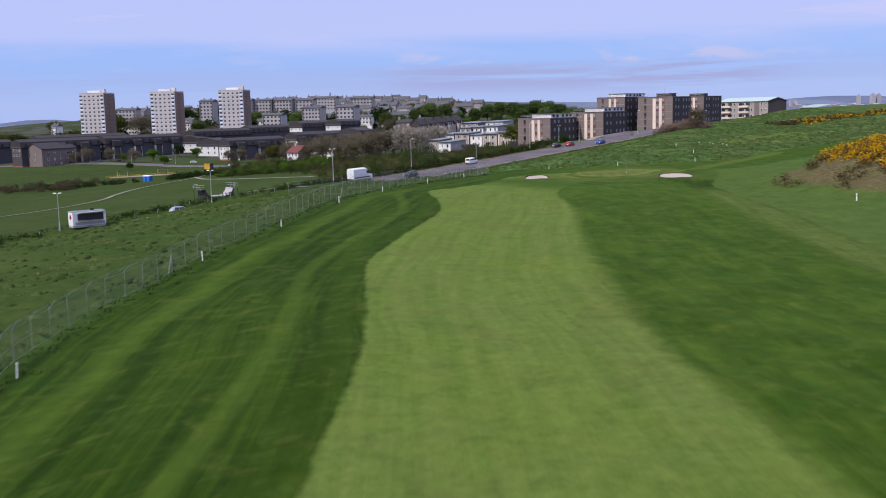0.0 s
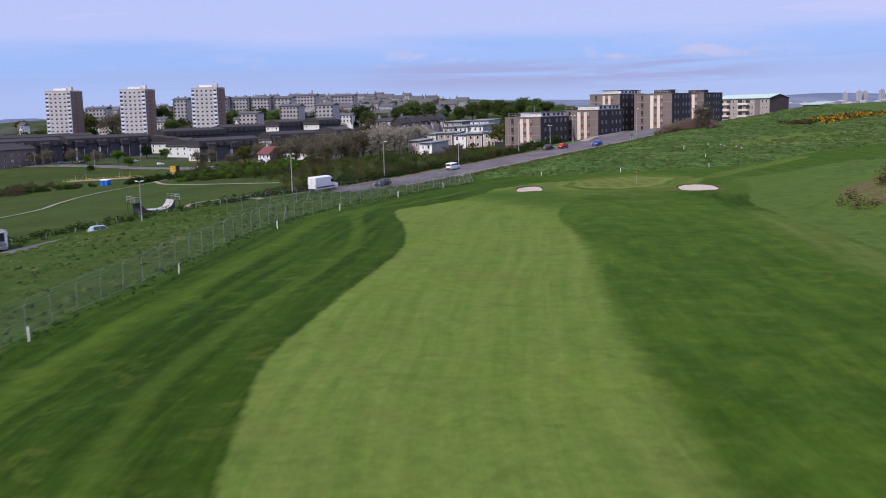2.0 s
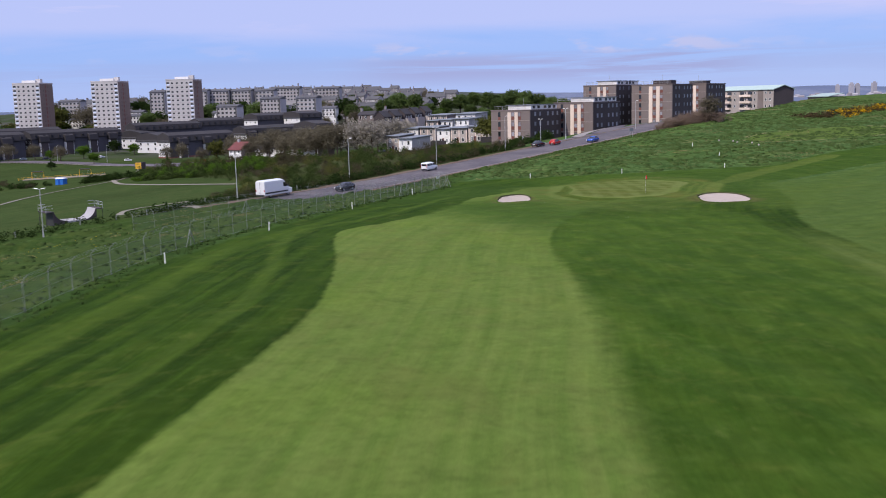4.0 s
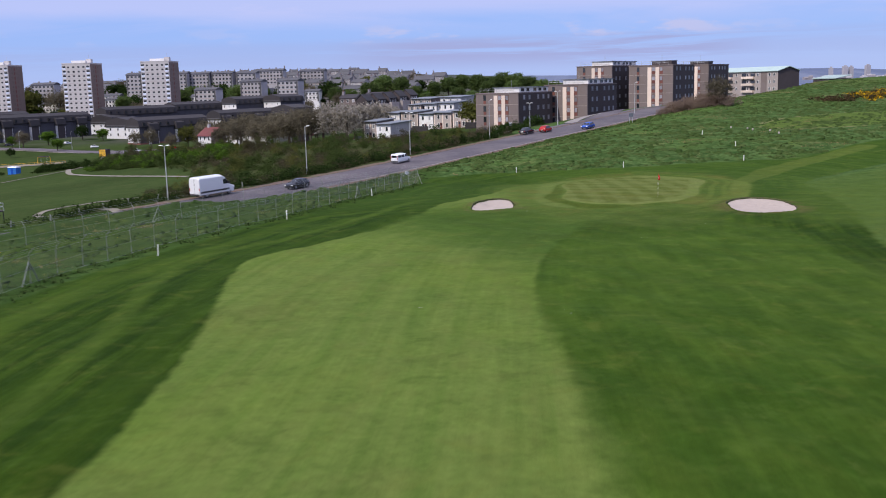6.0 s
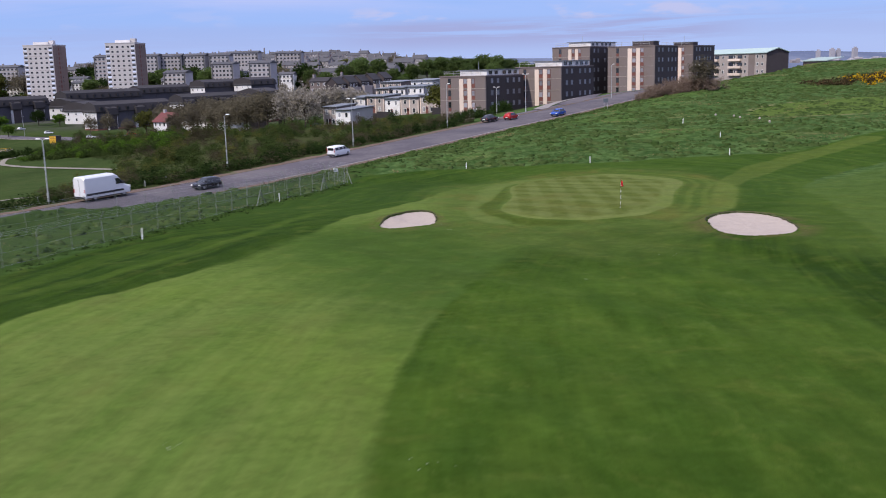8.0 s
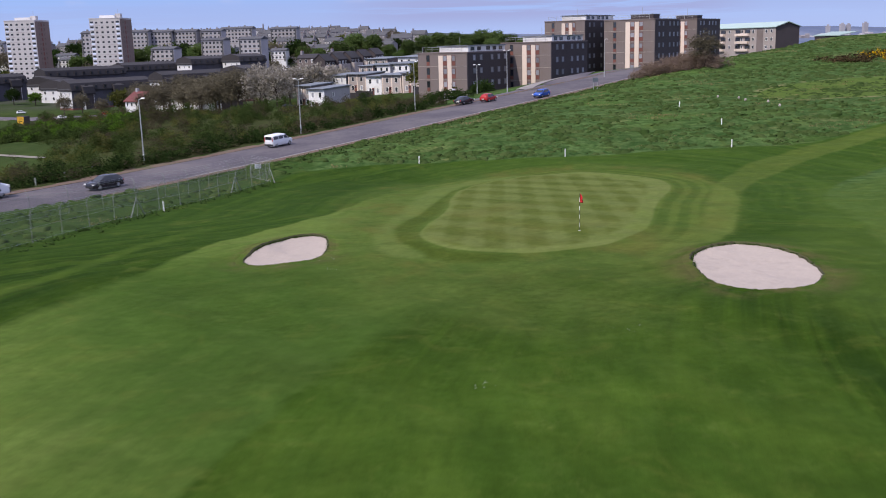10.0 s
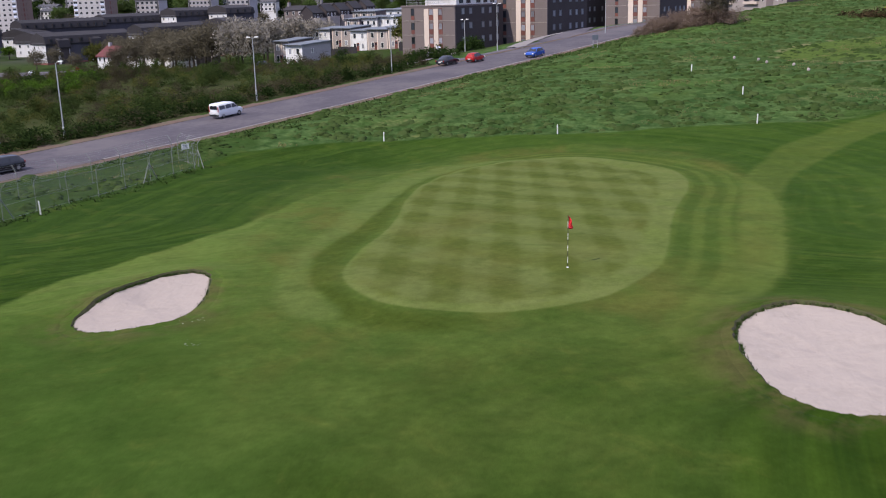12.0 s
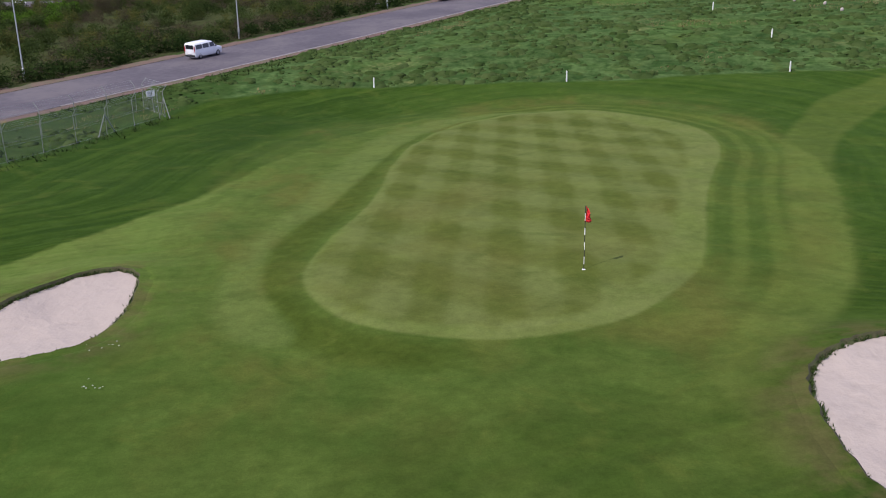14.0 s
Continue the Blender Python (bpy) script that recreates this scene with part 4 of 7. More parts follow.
flagstick = thing("flagstick", "slender black and white golf flagstick with a limp red flag", "flagstick", on_ground(31.55, 164.7))
for k in range(9):
    z0 = -0.05 + k * 0.232
    part("pole_band", Shape().rod([(0, 0, z0), (0, 0, z0 + 0.232)], 0.012, 8), M["white_paint" if k % 2 else "pole_dark"], flagstick, "white band" if k % 2 else "black band")
cloth = Shape()
rows = []
for a in range(9):
    u = a / 8
    rows.append([(0.016 + u * 0.16 + 0.03 * math.sin(v * 5 + u * 4), 0.05 * math.sin(u * 6 + v * 2), 2.03 - v * 0.50 * (1 - 0.55 * u) - u * 0.30) for v in (0, 0.25, 0.5, 0.75, 1.0)])
for a in range(8):
    for b in range(4):
        cloth.face([rows[a][b], rows[a][b + 1], rows[a + 1][b + 1], rows[a + 1][b]])
flag_me = cloth.mesh("flag", M["flag"], True)
flag = part("flag", flag_me, None, flagstick, "limp red cloth flag")
flag.modifiers.new("thick", "SOLIDIFY").thickness = 0.008
part("cup", Shape().rings([[(0.056 * math.cos(a), 0.056 * math.sin(a), z) for a in np.linspace(0, 2 * math.pi, 13)[:-1]] for z in (-0.06, 0.012)]), M["white_paint"], flagstick, "white rim of the hole")

stake_me = Shape().rings([[(sx * w, sy * w, z) for sx, sy in ((-1, -1), (1, -1), (1, 1), (-1, 1))] for z, w in ((-0.25, 0.04), (0.74, 0.038), (0.79, 0.028))]).mesh("boundary_stake", M["white_paint"])
STAKES = [(-20.15, 44.2, 5), (-19.57, 78.3, -3), (-15.95, 95.9, 2), (-12.8, 121.5, -2), (-8.55, 142.0, 3), (-2.2, 161.4, 0), (4.4, 184.5, -2), (23.6, 212.4, 1), (38.1, 209.3, 0), (54.2, 207.4, 0), (56.7, 218.4, 1), (57.0, 236.0, 2), (42.4, 98.2, -1)]
for x, y, lean in STAKES:
    st = part("boundary_stake", stake_me, None, None, at=on_ground(x, y) @ pose(0, 0, 0, lean, lean * 0.7, 20))
    tagged(st, "white painted wooden boundary stake standing in rough grass", "boundary stake", "boundary stakes")
MARKERS = ((65.9, 248.5), (67.8, 245.4), (67.3, 241.3), (68.2, 235.6), (67.5, 229.9))
for x, y in MARKERS:
    mk = part("tee_marker", Shape().rings([[(r * math.cos(a), r * math.sin(a), z) for a in np.linspace(0, 2 * math.pi, 9)[:-1]] for z, r in ((-0.1, 0.13), (0.12, 0.17), (0.24, 0.15), (0.3, 0.08))]), M["render_buff"], smooth=True, at=on_ground(x, y))
    tagged(mk, "small pale marker stone at the edge of rough grass", "marker stone", "marker stones")

# rake beside the small bunker
rake = thing("bunker_rake", "pale wooden bunker rake lying on the grass by the sand", "rake", on_ground(14.75, 159.65, 0.05, 0))
part("rake_handle", Shape().rod([(-0.5, 0.26, 0.02), (0.45, -0.1, 0.03)], 0.022, 6), M["wood"], rake, "pale wooden handle")
part("rake_head", Shape().rod([(0.38, -0.4, 0.03), (0.62, 0.2, 0.03)], 0.028, 6), M["pole_dark"], rake, "dark rake head")
for k in range(8):
    part("tine", Shape().rod([(0.4 + 0.028 * k, -0.36 + 0.075 * k, 0.03), (0.42 + 0.028 * k, -0.37 + 0.075 * k, -0.04)], 0.008, 4), M["pole_dark"], rake)

# ---- chain-link fence ----


def net_material():
    m = bpy.data.materials.new("chain_link")
    m.use_nodes = True
    n = Nodes(m.node_tree)
    px, py, pz = n.xyz(n.add("ShaderNodeNewGeometry").outputs["Position"])
    run = n.math("ADD", n.math("MULTIPLY", px, 0.8), py)
    a = n.math("ABSOLUTE", n.math("SINE", n.math("MULTIPLY", n.math("ADD", run, pz), 56.0)))
    b = n.math("ABSOLUTE", n.math("SINE", n.math("MULTIPLY", n.math("SUBTRACT", run, pz), 56.0)))
    wire = n.math("MAXIMUM", n.step(a, 0.93, 0.98), n.step(b, 0.93, 0.98))
    d, t, mx = n.add("ShaderNodeBsdfDiffuse"), n.add("ShaderNodeBsdfTransparent"), n.add("ShaderNodeMixShader")
    n.put(d.inputs[0], (0.22, 0.23, 0.22))
    n.put(mx.inputs[0], n.math("MULTIPLY", wire, 0.36))
    n.t.links.new(t.outputs[0], mx.inputs[1])
    n.t.links.new(d.outputs[0], mx.inputs[2])
    n.t.links.new(mx.outputs[0], n.add("ShaderNodeOutputMaterial").inputs[0])
    return m


NET = net_material()
post_me = Shape().rod([(0, 0, -0.3), (0, 0, 1.72), (0.05, 0, 1.82), (0.36, 0, 2.18)], [0.025, 0.024, 0.022, 0.018], 6).mesh("fence_post", M["post"])
brace_me = Shape().rod([(0, 0, 1.35), (0.95, 0, -0.1)], 0.036, 6).mesh("brace", M["post"])


def fence_run(name, line, spacing, label, first=0.0, braces=(), crank=1):
    """Posts with cranked tops along a line, line wires and chain-link between them."""
    fence = thing(name, label, "fence")
    pts = [Vector((*p, 0)) for p in line]
    spots, carry = [], first
    for p, q in zip(pts, pts[1:]):
        length = (q - p).length
        while carry < length:
            spots.append((p.lerp(q, carry / length), (q - p).normalized()))
            carry += spacing
        carry -= length
    tops = []
    for i, (p, d) in enumerate(spots):
        z = ground_z(p.x, p.y)
        heading = math.degrees(math.atan2(d.y, d.x)) - (90 if crank > 0 else -90)
        part("post", post_me, None, fence, at=at(p.x, p.y, z, rz=heading) @ pose(0, 0, 0, random.uniform(-2, 2), random.uniform(-2, 2), 0))
        tops.append(Vector((p.x, p.y, z)))
        if i in braces or (len(spots) + min(braces, default=0) == i and i):
            for way_round in (0, 180):
                part("brace", brace_me, None, fence, at=at(p.x, p.y, z, rz=math.degrees(math.atan2(d.y, d.x)) + way_round))
    for h in (0.1, 0.9, 1.7):
        part("line_wire", Shape().rod([v + Vector((0, 0, h)) for v in tops], 0.006, 3), M["galv"], fence)
    over = Vector((math.cos(radians(heading)), math.sin(radians(heading)), 0))
    for h, o in ((1.92, 0.14), (2.04, 0.24), (2.16, 0.34)):
        part("barbed_wire", Shape().rod([v + over * o + Vector((0, 0, h)) for v in tops], 0.005, 3), M["galv"], fence)
    for a, b in zip(tops, tops[1:]):
        net = Shape().face([a + Vector((0, 0, 0.02)), b + Vector((0, 0, 0.02)), b + Vector((0, 0, 1.72)), a + Vector((0, 0, 1.72))])
        part("chain_link_panel", net, NET, fence)
    return fence


fence_run("boundary_fence", FENCE, 2.95, "tall grey chain-link fence with cranked concrete posts", 1.0, braces=(18, 38, 56, 61))
fence_run("boundary_fence", [(-24.2, 152), (-17, 166), (-9.5, 179.0), (-3.6, 186.5), (2.4, 194.8), (6.4, 204.2), (7.3, 206.5)], 3.1, "grey chain-link fence with leaning cranked posts beside the road", 0.5, braces=(6,), crank=-1)
fence_run("boundary_fence", [(9.7, 203.0), (7.3, 206.6)], 2.1, "short end bay of the chain-link fence", 0.0, braces=(0,))
sign = thing("fence_sign", "small white notice plate wired to the chain-link fence", "sign", on_ground(8.3, 205.2, 1.25, 35))
part("plate", Shape().box(-0.3, 0.3, -0.012, 0.012, -0.2, 0.22), M["white_paint"], sign)
for k in range(3):
    part("bar", Shape().box(-0.22, 0.2 - 0.06 * k, -0.02, -0.012, 0.1 - 0.1 * k, 0.13 - 0.1 * k), M["pole_dark"], sign)

# ---- vehicles ----


def wheel(parent, x, y, r=0.32, wide=0.2):
    tyre = part("wheel", Shape().rings([[(x + q * math.cos(a), yy, r + q * math.sin(a)) for a in np.linspace(0, 2 * math.pi, 17)[:-1]] for yy, q in
                                        ((y - wide / 2, r * 0.82), (y - wide / 2 + 0.03, r), (y + wide / 2 - 0.03, r), (y + wide / 2, r * 0.82))]), M["rubber"], parent)
    part("rim", Shape().rings([[(x + q * math.cos(a), yy, r + q * math.sin(a)) for a in np.linspace(0, 2 * math.pi, 13)[:-1]] for yy, q in ((y - wide / 2 - 0.012, r * 0.6), (y + wide / 2 + 0.012, r * 0.6))]), M["rim"], tyre)


def section(x, half, sill, shoulder, roof_half, roof):
    """One cross-section of a car's body, from sill over shoulder to roof and down again."""
    s = [(half * 0.93, sill), (half, sill + 0.14), (half, shoulder - 0.1), (half * 0.96, shoulder), (roof_half, roof - 0.07), (roof_half * 0.82, roof), (0, roof + 0.012)]
    right = [(x, y, z) for y, z in s]
    return right + [(x, -y, z) for y, z in reversed(s[:-1])]


def car(name, label, paint, where, form):
    """form: length, width, height and the stations of bonnet, screen, roof and tail, as shares of the length from the nose."""
    length, width, height, bonnet, screen, roof_end, tail = form
    h, sill, sh = width / 2, 0.22, height * 0.60
    c = thing(name, label, "car" if "van" not in name else "van", where @ Matrix.Scale(0.84, 4))
    L0 = length / 2
    X = lambda f: L0 - f * length
    st = [section(X(0.0), h * 0.72, 0.32, sh * 0.72, h * 0.6, sh * 0.78), section(X(0.03), h * 0.92, 0.24, sh * 0.85, h * 0.8, sh * 0.9), section(X(bonnet * 0.6), h, sill, sh * 0.95, h * 0.86, sh * 0.99),
          section(X(bonnet), h, sill, sh, h * 0.86, sh * 1.04), section(X(screen), h, sill, sh, h * 0.76, height * 0.985), section(X((screen + roof_end) / 2), h, sill, sh, h * 0.77, height),
          section(X(roof_end), h, sill, sh, h * 0.76, height * 0.97), section(X(tail), h * 0.98, sill, sh, h * 0.8, max(sh * 1.05, height * (0.97 if tail > 0.985 else 0.7))), section(X(1.0), h * 0.9, 0.34, sh * 0.92, h * 0.76, sh * 1.0 if tail < 0.985 else height * 0.9)]
    part("body", Shape().rings(st), M[paint], c, smooth=True)
    e = 0.012
    z0, z1 = sh + 0.03, height * 0.955
    # glasshouse, laid just proud of the body
    part("windscreen", Shape().face([(X(bonnet) + 0.02, -h * 0.8, z0 + 0.03), (X(bonnet) + 0.02, h * 0.8, z0 + 0.03), (X(screen) + 0.03, h * 0.68, z1 + 0.02), (X(screen) + 0.03, -h * 0.68, z1 + 0.02)]), M["glass"], c)
    xr = X(tail) - e if tail > 0.985 else X(tail) - 0.01
    part("rear_window", Shape().face([(xr - (0.02 if tail < 0.985 else 0.03), h * 0.74, z0 + 0.06), (xr - 0.02, -h * 0.74, z0 + 0.06), (X(roof_end) - 0.05 if tail < 0.985 else xr + 0.03, -h * 0.66, z1 - 0.02), (X(roof_end) - 0.05 if tail < 0.985 else xr + 0.03, h * 0.66, z1 - 0.02)]), M["glass"], c)
    for side in (1, -1):
        y_low, y_up = side * (h * 0.965 + e), side * (h * 0.785 + e)
        cuts = [bonnet + 0.04, (screen + roof_end) / 2 - 0.02, roof_end - 0.01] if "van" not in name else [bonnet + 0.04, screen + 0.13]
        for a, b in zip(cuts, cuts[1:]):
            xa, xb = X(a), X(b)
            part("side_window", Shape().face([(xa, y_low, z0), (xb + 0.05, y_low, z0), (xb + 0.05, y_up, z1), (min(xa, X(screen) - 0.04), y_up, z1)][::side]), M["glass"], c)
        part("headlight", Shape().box(X(0.03) - 0.05, X(0.0) + 0.02, side * h * 0.82 - 0.15, side * h * 0.82 + 0.08, sh * 0.66, sh * 0.82), M["white_paint"], c)
        part("tail_light", Shape().box(X(1.0) - 0.02, X(0.985), side * h * 0.84 - 0.06, side * h * 0.84 + 0.09, sh * 0.78, sh * 1.0), M["lamp_red"], c)
        part("mirror", Shape().box(X(bonnet + 0.05) - 0.05, X(bonnet + 0.05) + 0.1, side * (h + 0.02) - 0.03, side * (h + 0.14), sh + 0.02, sh + 0.16), M["plastic"], c)
        part("sill", Shape().box(X(0.78), X(0.22), side * h * 0.97 - 0.02, side * h * 0.97 + 0.03, sill - 0.02, sill + 0.09), M["plastic"], c)
        for f in (0.185, 0.80):
            wheel(c, X(f), side * (h - 0.1))
    part("bumper", Shape().box(X(0.0) - 0.05, X(0.0) + 0.05, -h * 0.75, h * 0.75, 0.28, 0.46), M["plastic"], c)
    part("bumper", Shape().box(X(1.0) - 0.05, X(1.0) + 0.05, -h * 0.8, h * 0.8, 0.3, 0.48), M["plastic"], c)
    part("number_plate", Shape().box(X(1.0) - 0.065, X(1.0) - 0.05, -0.26, 0.26, 0.55, 0.66), M["white_paint"], c)
    return c


HATCH = (4.05, 1.76, 1.47, 0.24, 0.42, 0.86, 0.975)
SALOON = (4.6, 1.80, 1.44, 0.27, 0.44, 0.72, 0.86)
UPHILL = math.degrees(math.atan2(RD[1], RD[0]))


def on_road(s, across, heading=0.0):
    x, y = xy(s, float(road_n(s)) + across)
    slope = math.degrees(math.atan2(float(road_z(s + 2) - road_z(s - 2)), 4))
    return at(x, y, float(road_z(s)) + 0.075, rz=UPHILL + heading) @ pose(0, 0, 0, 0, -slope if abs(heading) < 90 else slope, 0)


car("hatchback_car", "bright blue hatchback car pulled up at the roadside", "car_blue", on_road(242.8, -3.7, 180), HATCH)
car("saloon_car", "glossy black saloon car on the road by the flats", "car_black", on_road(232.3, 4.3), SALOON)
car("hatchback_car", "small red hatchback car driving up the road", "car_red", on_road(236.0, 2.1), (3.7, 1.66, 1.48, 0.22, 0.40, 0.88, 0.98))
car("hatchback_car", "dark blue hatchback car coming down the road", "car_black", on_road(161.0, -1.7, 180), HATCH)
car("parked_car", "silver-blue car parked on the grass by the hedge", "car_silver", at(-44.5, 165.3, ground_z(-44.5, 165.3) + 0.05, 1.12, 1.12, 1.12, 30), HATCH)
car("parked_car", "white car parked on the grass in front of the flats", "car_white", at(29.8, 298.7, ground_z(29.8, 298.7), rz=25), SALOON)
for x, y, rz, paint, label in ((-101.5, 473.5, 15, "car_white", "white car on the estate road"), (-88, 481, 20, "car_red", "red car parked by the terraces"), (-128, 505, 10, "car_white", "white car parked outside the terraces"),
                               (-171, 521, 5, "car_black", "dark car parked outside the terraces"), (-181, 519, 5, "car_silver", "silver car parked outside the terraces"), (-196, 515, 5, "car_black", "black car parked outside the terraces"),
                               (-146, 524, 60, "car_white", "pale car parked by a tree"), (-5, 347, 20, "car_black", "dark car parked beside a white house"), (107, 372, 40, "car_white", "white car parked by the upper flats")):
    car("parked_car", label, paint, at(x, y, ground_z(x, y), rz=rz), HATCH)


def panel_van(where, label):
    """A tall long panel van."""
    v = thing("panel_van", label, "van", where)
    L2, h = 2.95, 0.99

    def cross(x, half, z0, z1, soft):
        s = [(half * 0.96, z0), (half, z0 + 0.15), (half, z1 * 0.55), (half * 0.95, z1 - 0.22), (half * 0.8, z1 - soft), (half * 0.4, z1)]
        r = [(x, y, z) for y, z in s]
        return r + [(x, -y, z) for y, z in reversed(s)]

    part("body", Shape().rings([cross(L2, h * 0.8, 0.42, 0.95, 0.05), cross(L2 - 0.12, h * 0.94, 0.32, 1.15, 0.05), cross(L2 - 0.85, h, 0.3, 1.42, 0.06), cross(L2 - 1.55, h, 0.3, 2.38, 0.08), cross(L2 - 1.95, h, 0.3, 2.62, 0.08),
                                cross(-L2 + 0.1, h, 0.3, 2.66, 0.08), cross(-L2, h * 0.97, 0.34, 2.55, 0.1)]), M["car_white"], v, smooth=False)
    part("windscreen", Shape().face([(L2 - 0.84, -h * 0.86, 1.46), (L2 - 0.84, h * 0.86, 1.46), (L2 - 1.5, h * 0.76, 2.3), (L2 - 1.5, -h * 0.76, 2.3)]), M["glass"], v)
    for side in (1, -1):
        part("cab_window", Shape().face([(L2 - 1.05, side * (h + 0.012), 1.42), (L2 - 1.95, side * (h + 0.012), 1.42), (L2 - 1.95, side * (h * 0.96 + 0.012), 2.05), (L2 - 1.5, side * (h * 0.96 + 0.012), 2.05)][::side]), M["glass"], v)
        part("side_trim", Shape().box(-L2 + 0.1, L2 - 1.0, side * h - 0.03, side * h + 0.03, 0.62, 0.84), M["plastic"], v, "black side moulding")
        part("sill", Shape().box(-L2 + 0.1, L2 - 0.8, side * h * 0.94 - 0.04, side * h * 0.94 + 0.04, 0.28, 0.44), M["plastic"], v)
        part("door_mirror", Shape().box(L2 - 1.2, L2 - 1.02, side * (h + 0.04) - 0.04, side * (h + 0.24), 1.4, 1.72), M["plastic"], v)
        part("headlight", Shape().box(L2 - 0.25, L2 + 0.0, side * 0.72 - 0.16, side * 0.72 + 0.16, 0.82, 1.08), M["white_paint"], v)
        part("tail_light", Shape().box(-L2 - 0.02, -L2 + 0.05, side * 0.88 - 0.06, side * 0.88 + 0.06, 0.95, 1.3), M["lamp_red"], v)
        for x in (L2 - 1.0, -L2 + 1.15):
            wheel(v, x, side * (h - 0.13), 0.35, 0.23)
    part("rear_door_seam", Shape().box(-L2 - 0.015, -L2 + 0.02, -0.012, 0.012, 0.5, 2.4), M["plastic"], v)
    part("bumper", Shape().box(-L2 - 0.08, -L2 + 0.1, -h * 0.9, h * 0.9, 0.36, 0.54), M["plastic"], v)
    part("bumper", Shape().box(L2 - 0.15, L2 + 0.06, -h * 0.82, h * 0.82, 0.34, 0.62), M["plastic"], v)
    return v


panel_van(on_road(151.6, 4.3), "tall white panel van standing at the edge of the road")

# small white van, glazed at the back
sv = thing("small_van", "small white van with side and rear windows on the road", "van", on_road(188.0, 2.2) @ Matrix.Scale(0.8, 4))
part("body", Shape().rings([section(2.1, 0.62, 0.34, 0.78, 0.55, 0.86), section(2.0, 0.8, 0.26, 0.9, 0.72, 0.98), section(1.25, 0.86, 0.22, 1.05, 0.78, 1.12), section(0.75, 0.88, 0.22, 1.1, 0.75, 1.72),
                            section(0.3, 0.88, 0.22, 1.1, 0.78, 1.84), section(-2.0, 0.88, 0.22, 1.1, 0.8, 1.84), section(-2.1, 0.86, 0.3, 1.08, 0.78, 1.78)]), M["car_white"], sv, smooth=True)
part("windscreen", Shape().face([(1.24, -0.74, 1.16), (1.24, 0.74, 1.16), (0.8, 0.68, 1.68), (0.8, -0.68, 1.68)]), M["glass"], sv)
part("rear_window", Shape().face([(-2.125, 0.66, 1.16), (-2.125, -0.66, 1.16), (-2.115, -0.62, 1.62), (-2.115, 0.62, 1.62)]), M["glass"], sv)
for side in (1, -1):
    for xa, xb in ((1.0, 0.2), (0.1, -0.85), (-0.95, -1.9)):
        part("side_window", Shape().face([(xa, side * 0.888, 1.14), (xb, side * 0.888, 1.14), (xb, side * 0.815, 1.62), (min(xa, 0.72), side * 0.815, 1.62)][::side]), M["glass"], sv)
    part("tail_light", Shape().box(-2.13, -2.06, side * 0.8 - 0.05, side * 0.8 + 0.06, 0.85, 1.5), M["lamp_red"], sv)
    part("headlight", Shape().box(1.95, 2.12, side * 0.62 - 0.12, side * 0.62 + 0.12, 0.64, 0.82), M["white_paint"], sv)
    part("mirror", Shape().box(0.95, 1.1, side * 0.9 - 0.03, side * 1.04, 1.1, 1.28), M["plastic"], sv)
    for x in (1.35, -1.35):
        wheel(sv, x, side * 0.78, 0.31)
part("bumper", Shape().box(-2.17, -2.02, -0.8, 0.8, 0.3, 0.52), M["plastic"], sv)
part("number_plate", Shape().box(-2.185, -2.17, -0.26, 0.26, 0.62, 0.73), M["white_paint"], sv)

# catering trailer by the road
tr = thing("catering_trailer", "white catering trailer with an open serving hatch and awning", "trailer", at(-58.2, 158.6, ground_z(-58.2, 158.6), rz=39))
part("body", Shape().box(-2.7, 2.7, -1.1, 1.1, 0.55, 2.7), M["car_white"], tr)
part("roof", Shape().rings([[(-2.75, -1.15, 2.7), (2.75, -1.15, 2.7), (2.75, 1.15, 2.7), (-2.75, 1.15, 2.7)], [(-2.6, -0.95, 2.86), (2.6, -0.95, 2.86), (2.6, 0.95, 2.86), (-2.6, 0.95, 2.86)]]), M["felt"], tr)
# no hole is cut: a black panel stands for the shaded hatch
part("hatch_opening", Shape().box(-1.9, 2.3, -1.125, -1.09, 1.35, 2.45), M["pole_dark"], tr, "black panel for the shaded open serving hatch")
part("counter", Shape().box(-1.9, 2.3, -1.45, -1.1, 1.27, 1.33), M["galv"], tr)
part("awning", Shape().rings([[(-1.95, -1.12, 2.5), (2.35, -1.12, 2.5), (2.35, -1.12, 2.46), (-1.95, -1.12, 2.46)], [(-1.95, -2.0, 2.72), (2.35, -2.0, 2.72), (2.35, -2.0, 2.68), (-1.95, -2.0, 2.68)]]), M["white_paint"], tr, "raised white hatch flap")
part("skirt", Shape().box(-2.65, 2.65, -1.05, 1.05, 0.22, 0.56), M["render_grey"], tr)
part("panel_stripe", Shape().box(-2.3, 2.5, -1.115, -1.1, 0.62, 1.1), M["render_grey"], tr, "grey lettered panel")
part("badge", Shape().rings([[(-2.72, 0.42 * math.cos(a), 1.9 + 0.42 * math.sin(a)) for a in np.linspace(0, 2 * math.pi, 17)[:-1]], [(-2.7, 0.42 * math.cos(a), 1.9 + 0.42 * math.sin(a)) for a in np.linspace(0, 2 * math.pi, 17)[:-1]]]), M["car_red"], tr, "round red badge")
part("vent", Shape().box(0.6, 1.1, -0.2, 0.3, 2.86, 3.15), M["pole_dark"], tr)
for side in (1, -1):
    wheel(tr, 0.1, side * 0.98, 0.33)

# ---- buildings ----
# In each building's own frame the front faces -y, x runs along it, z is up from the doorstep.


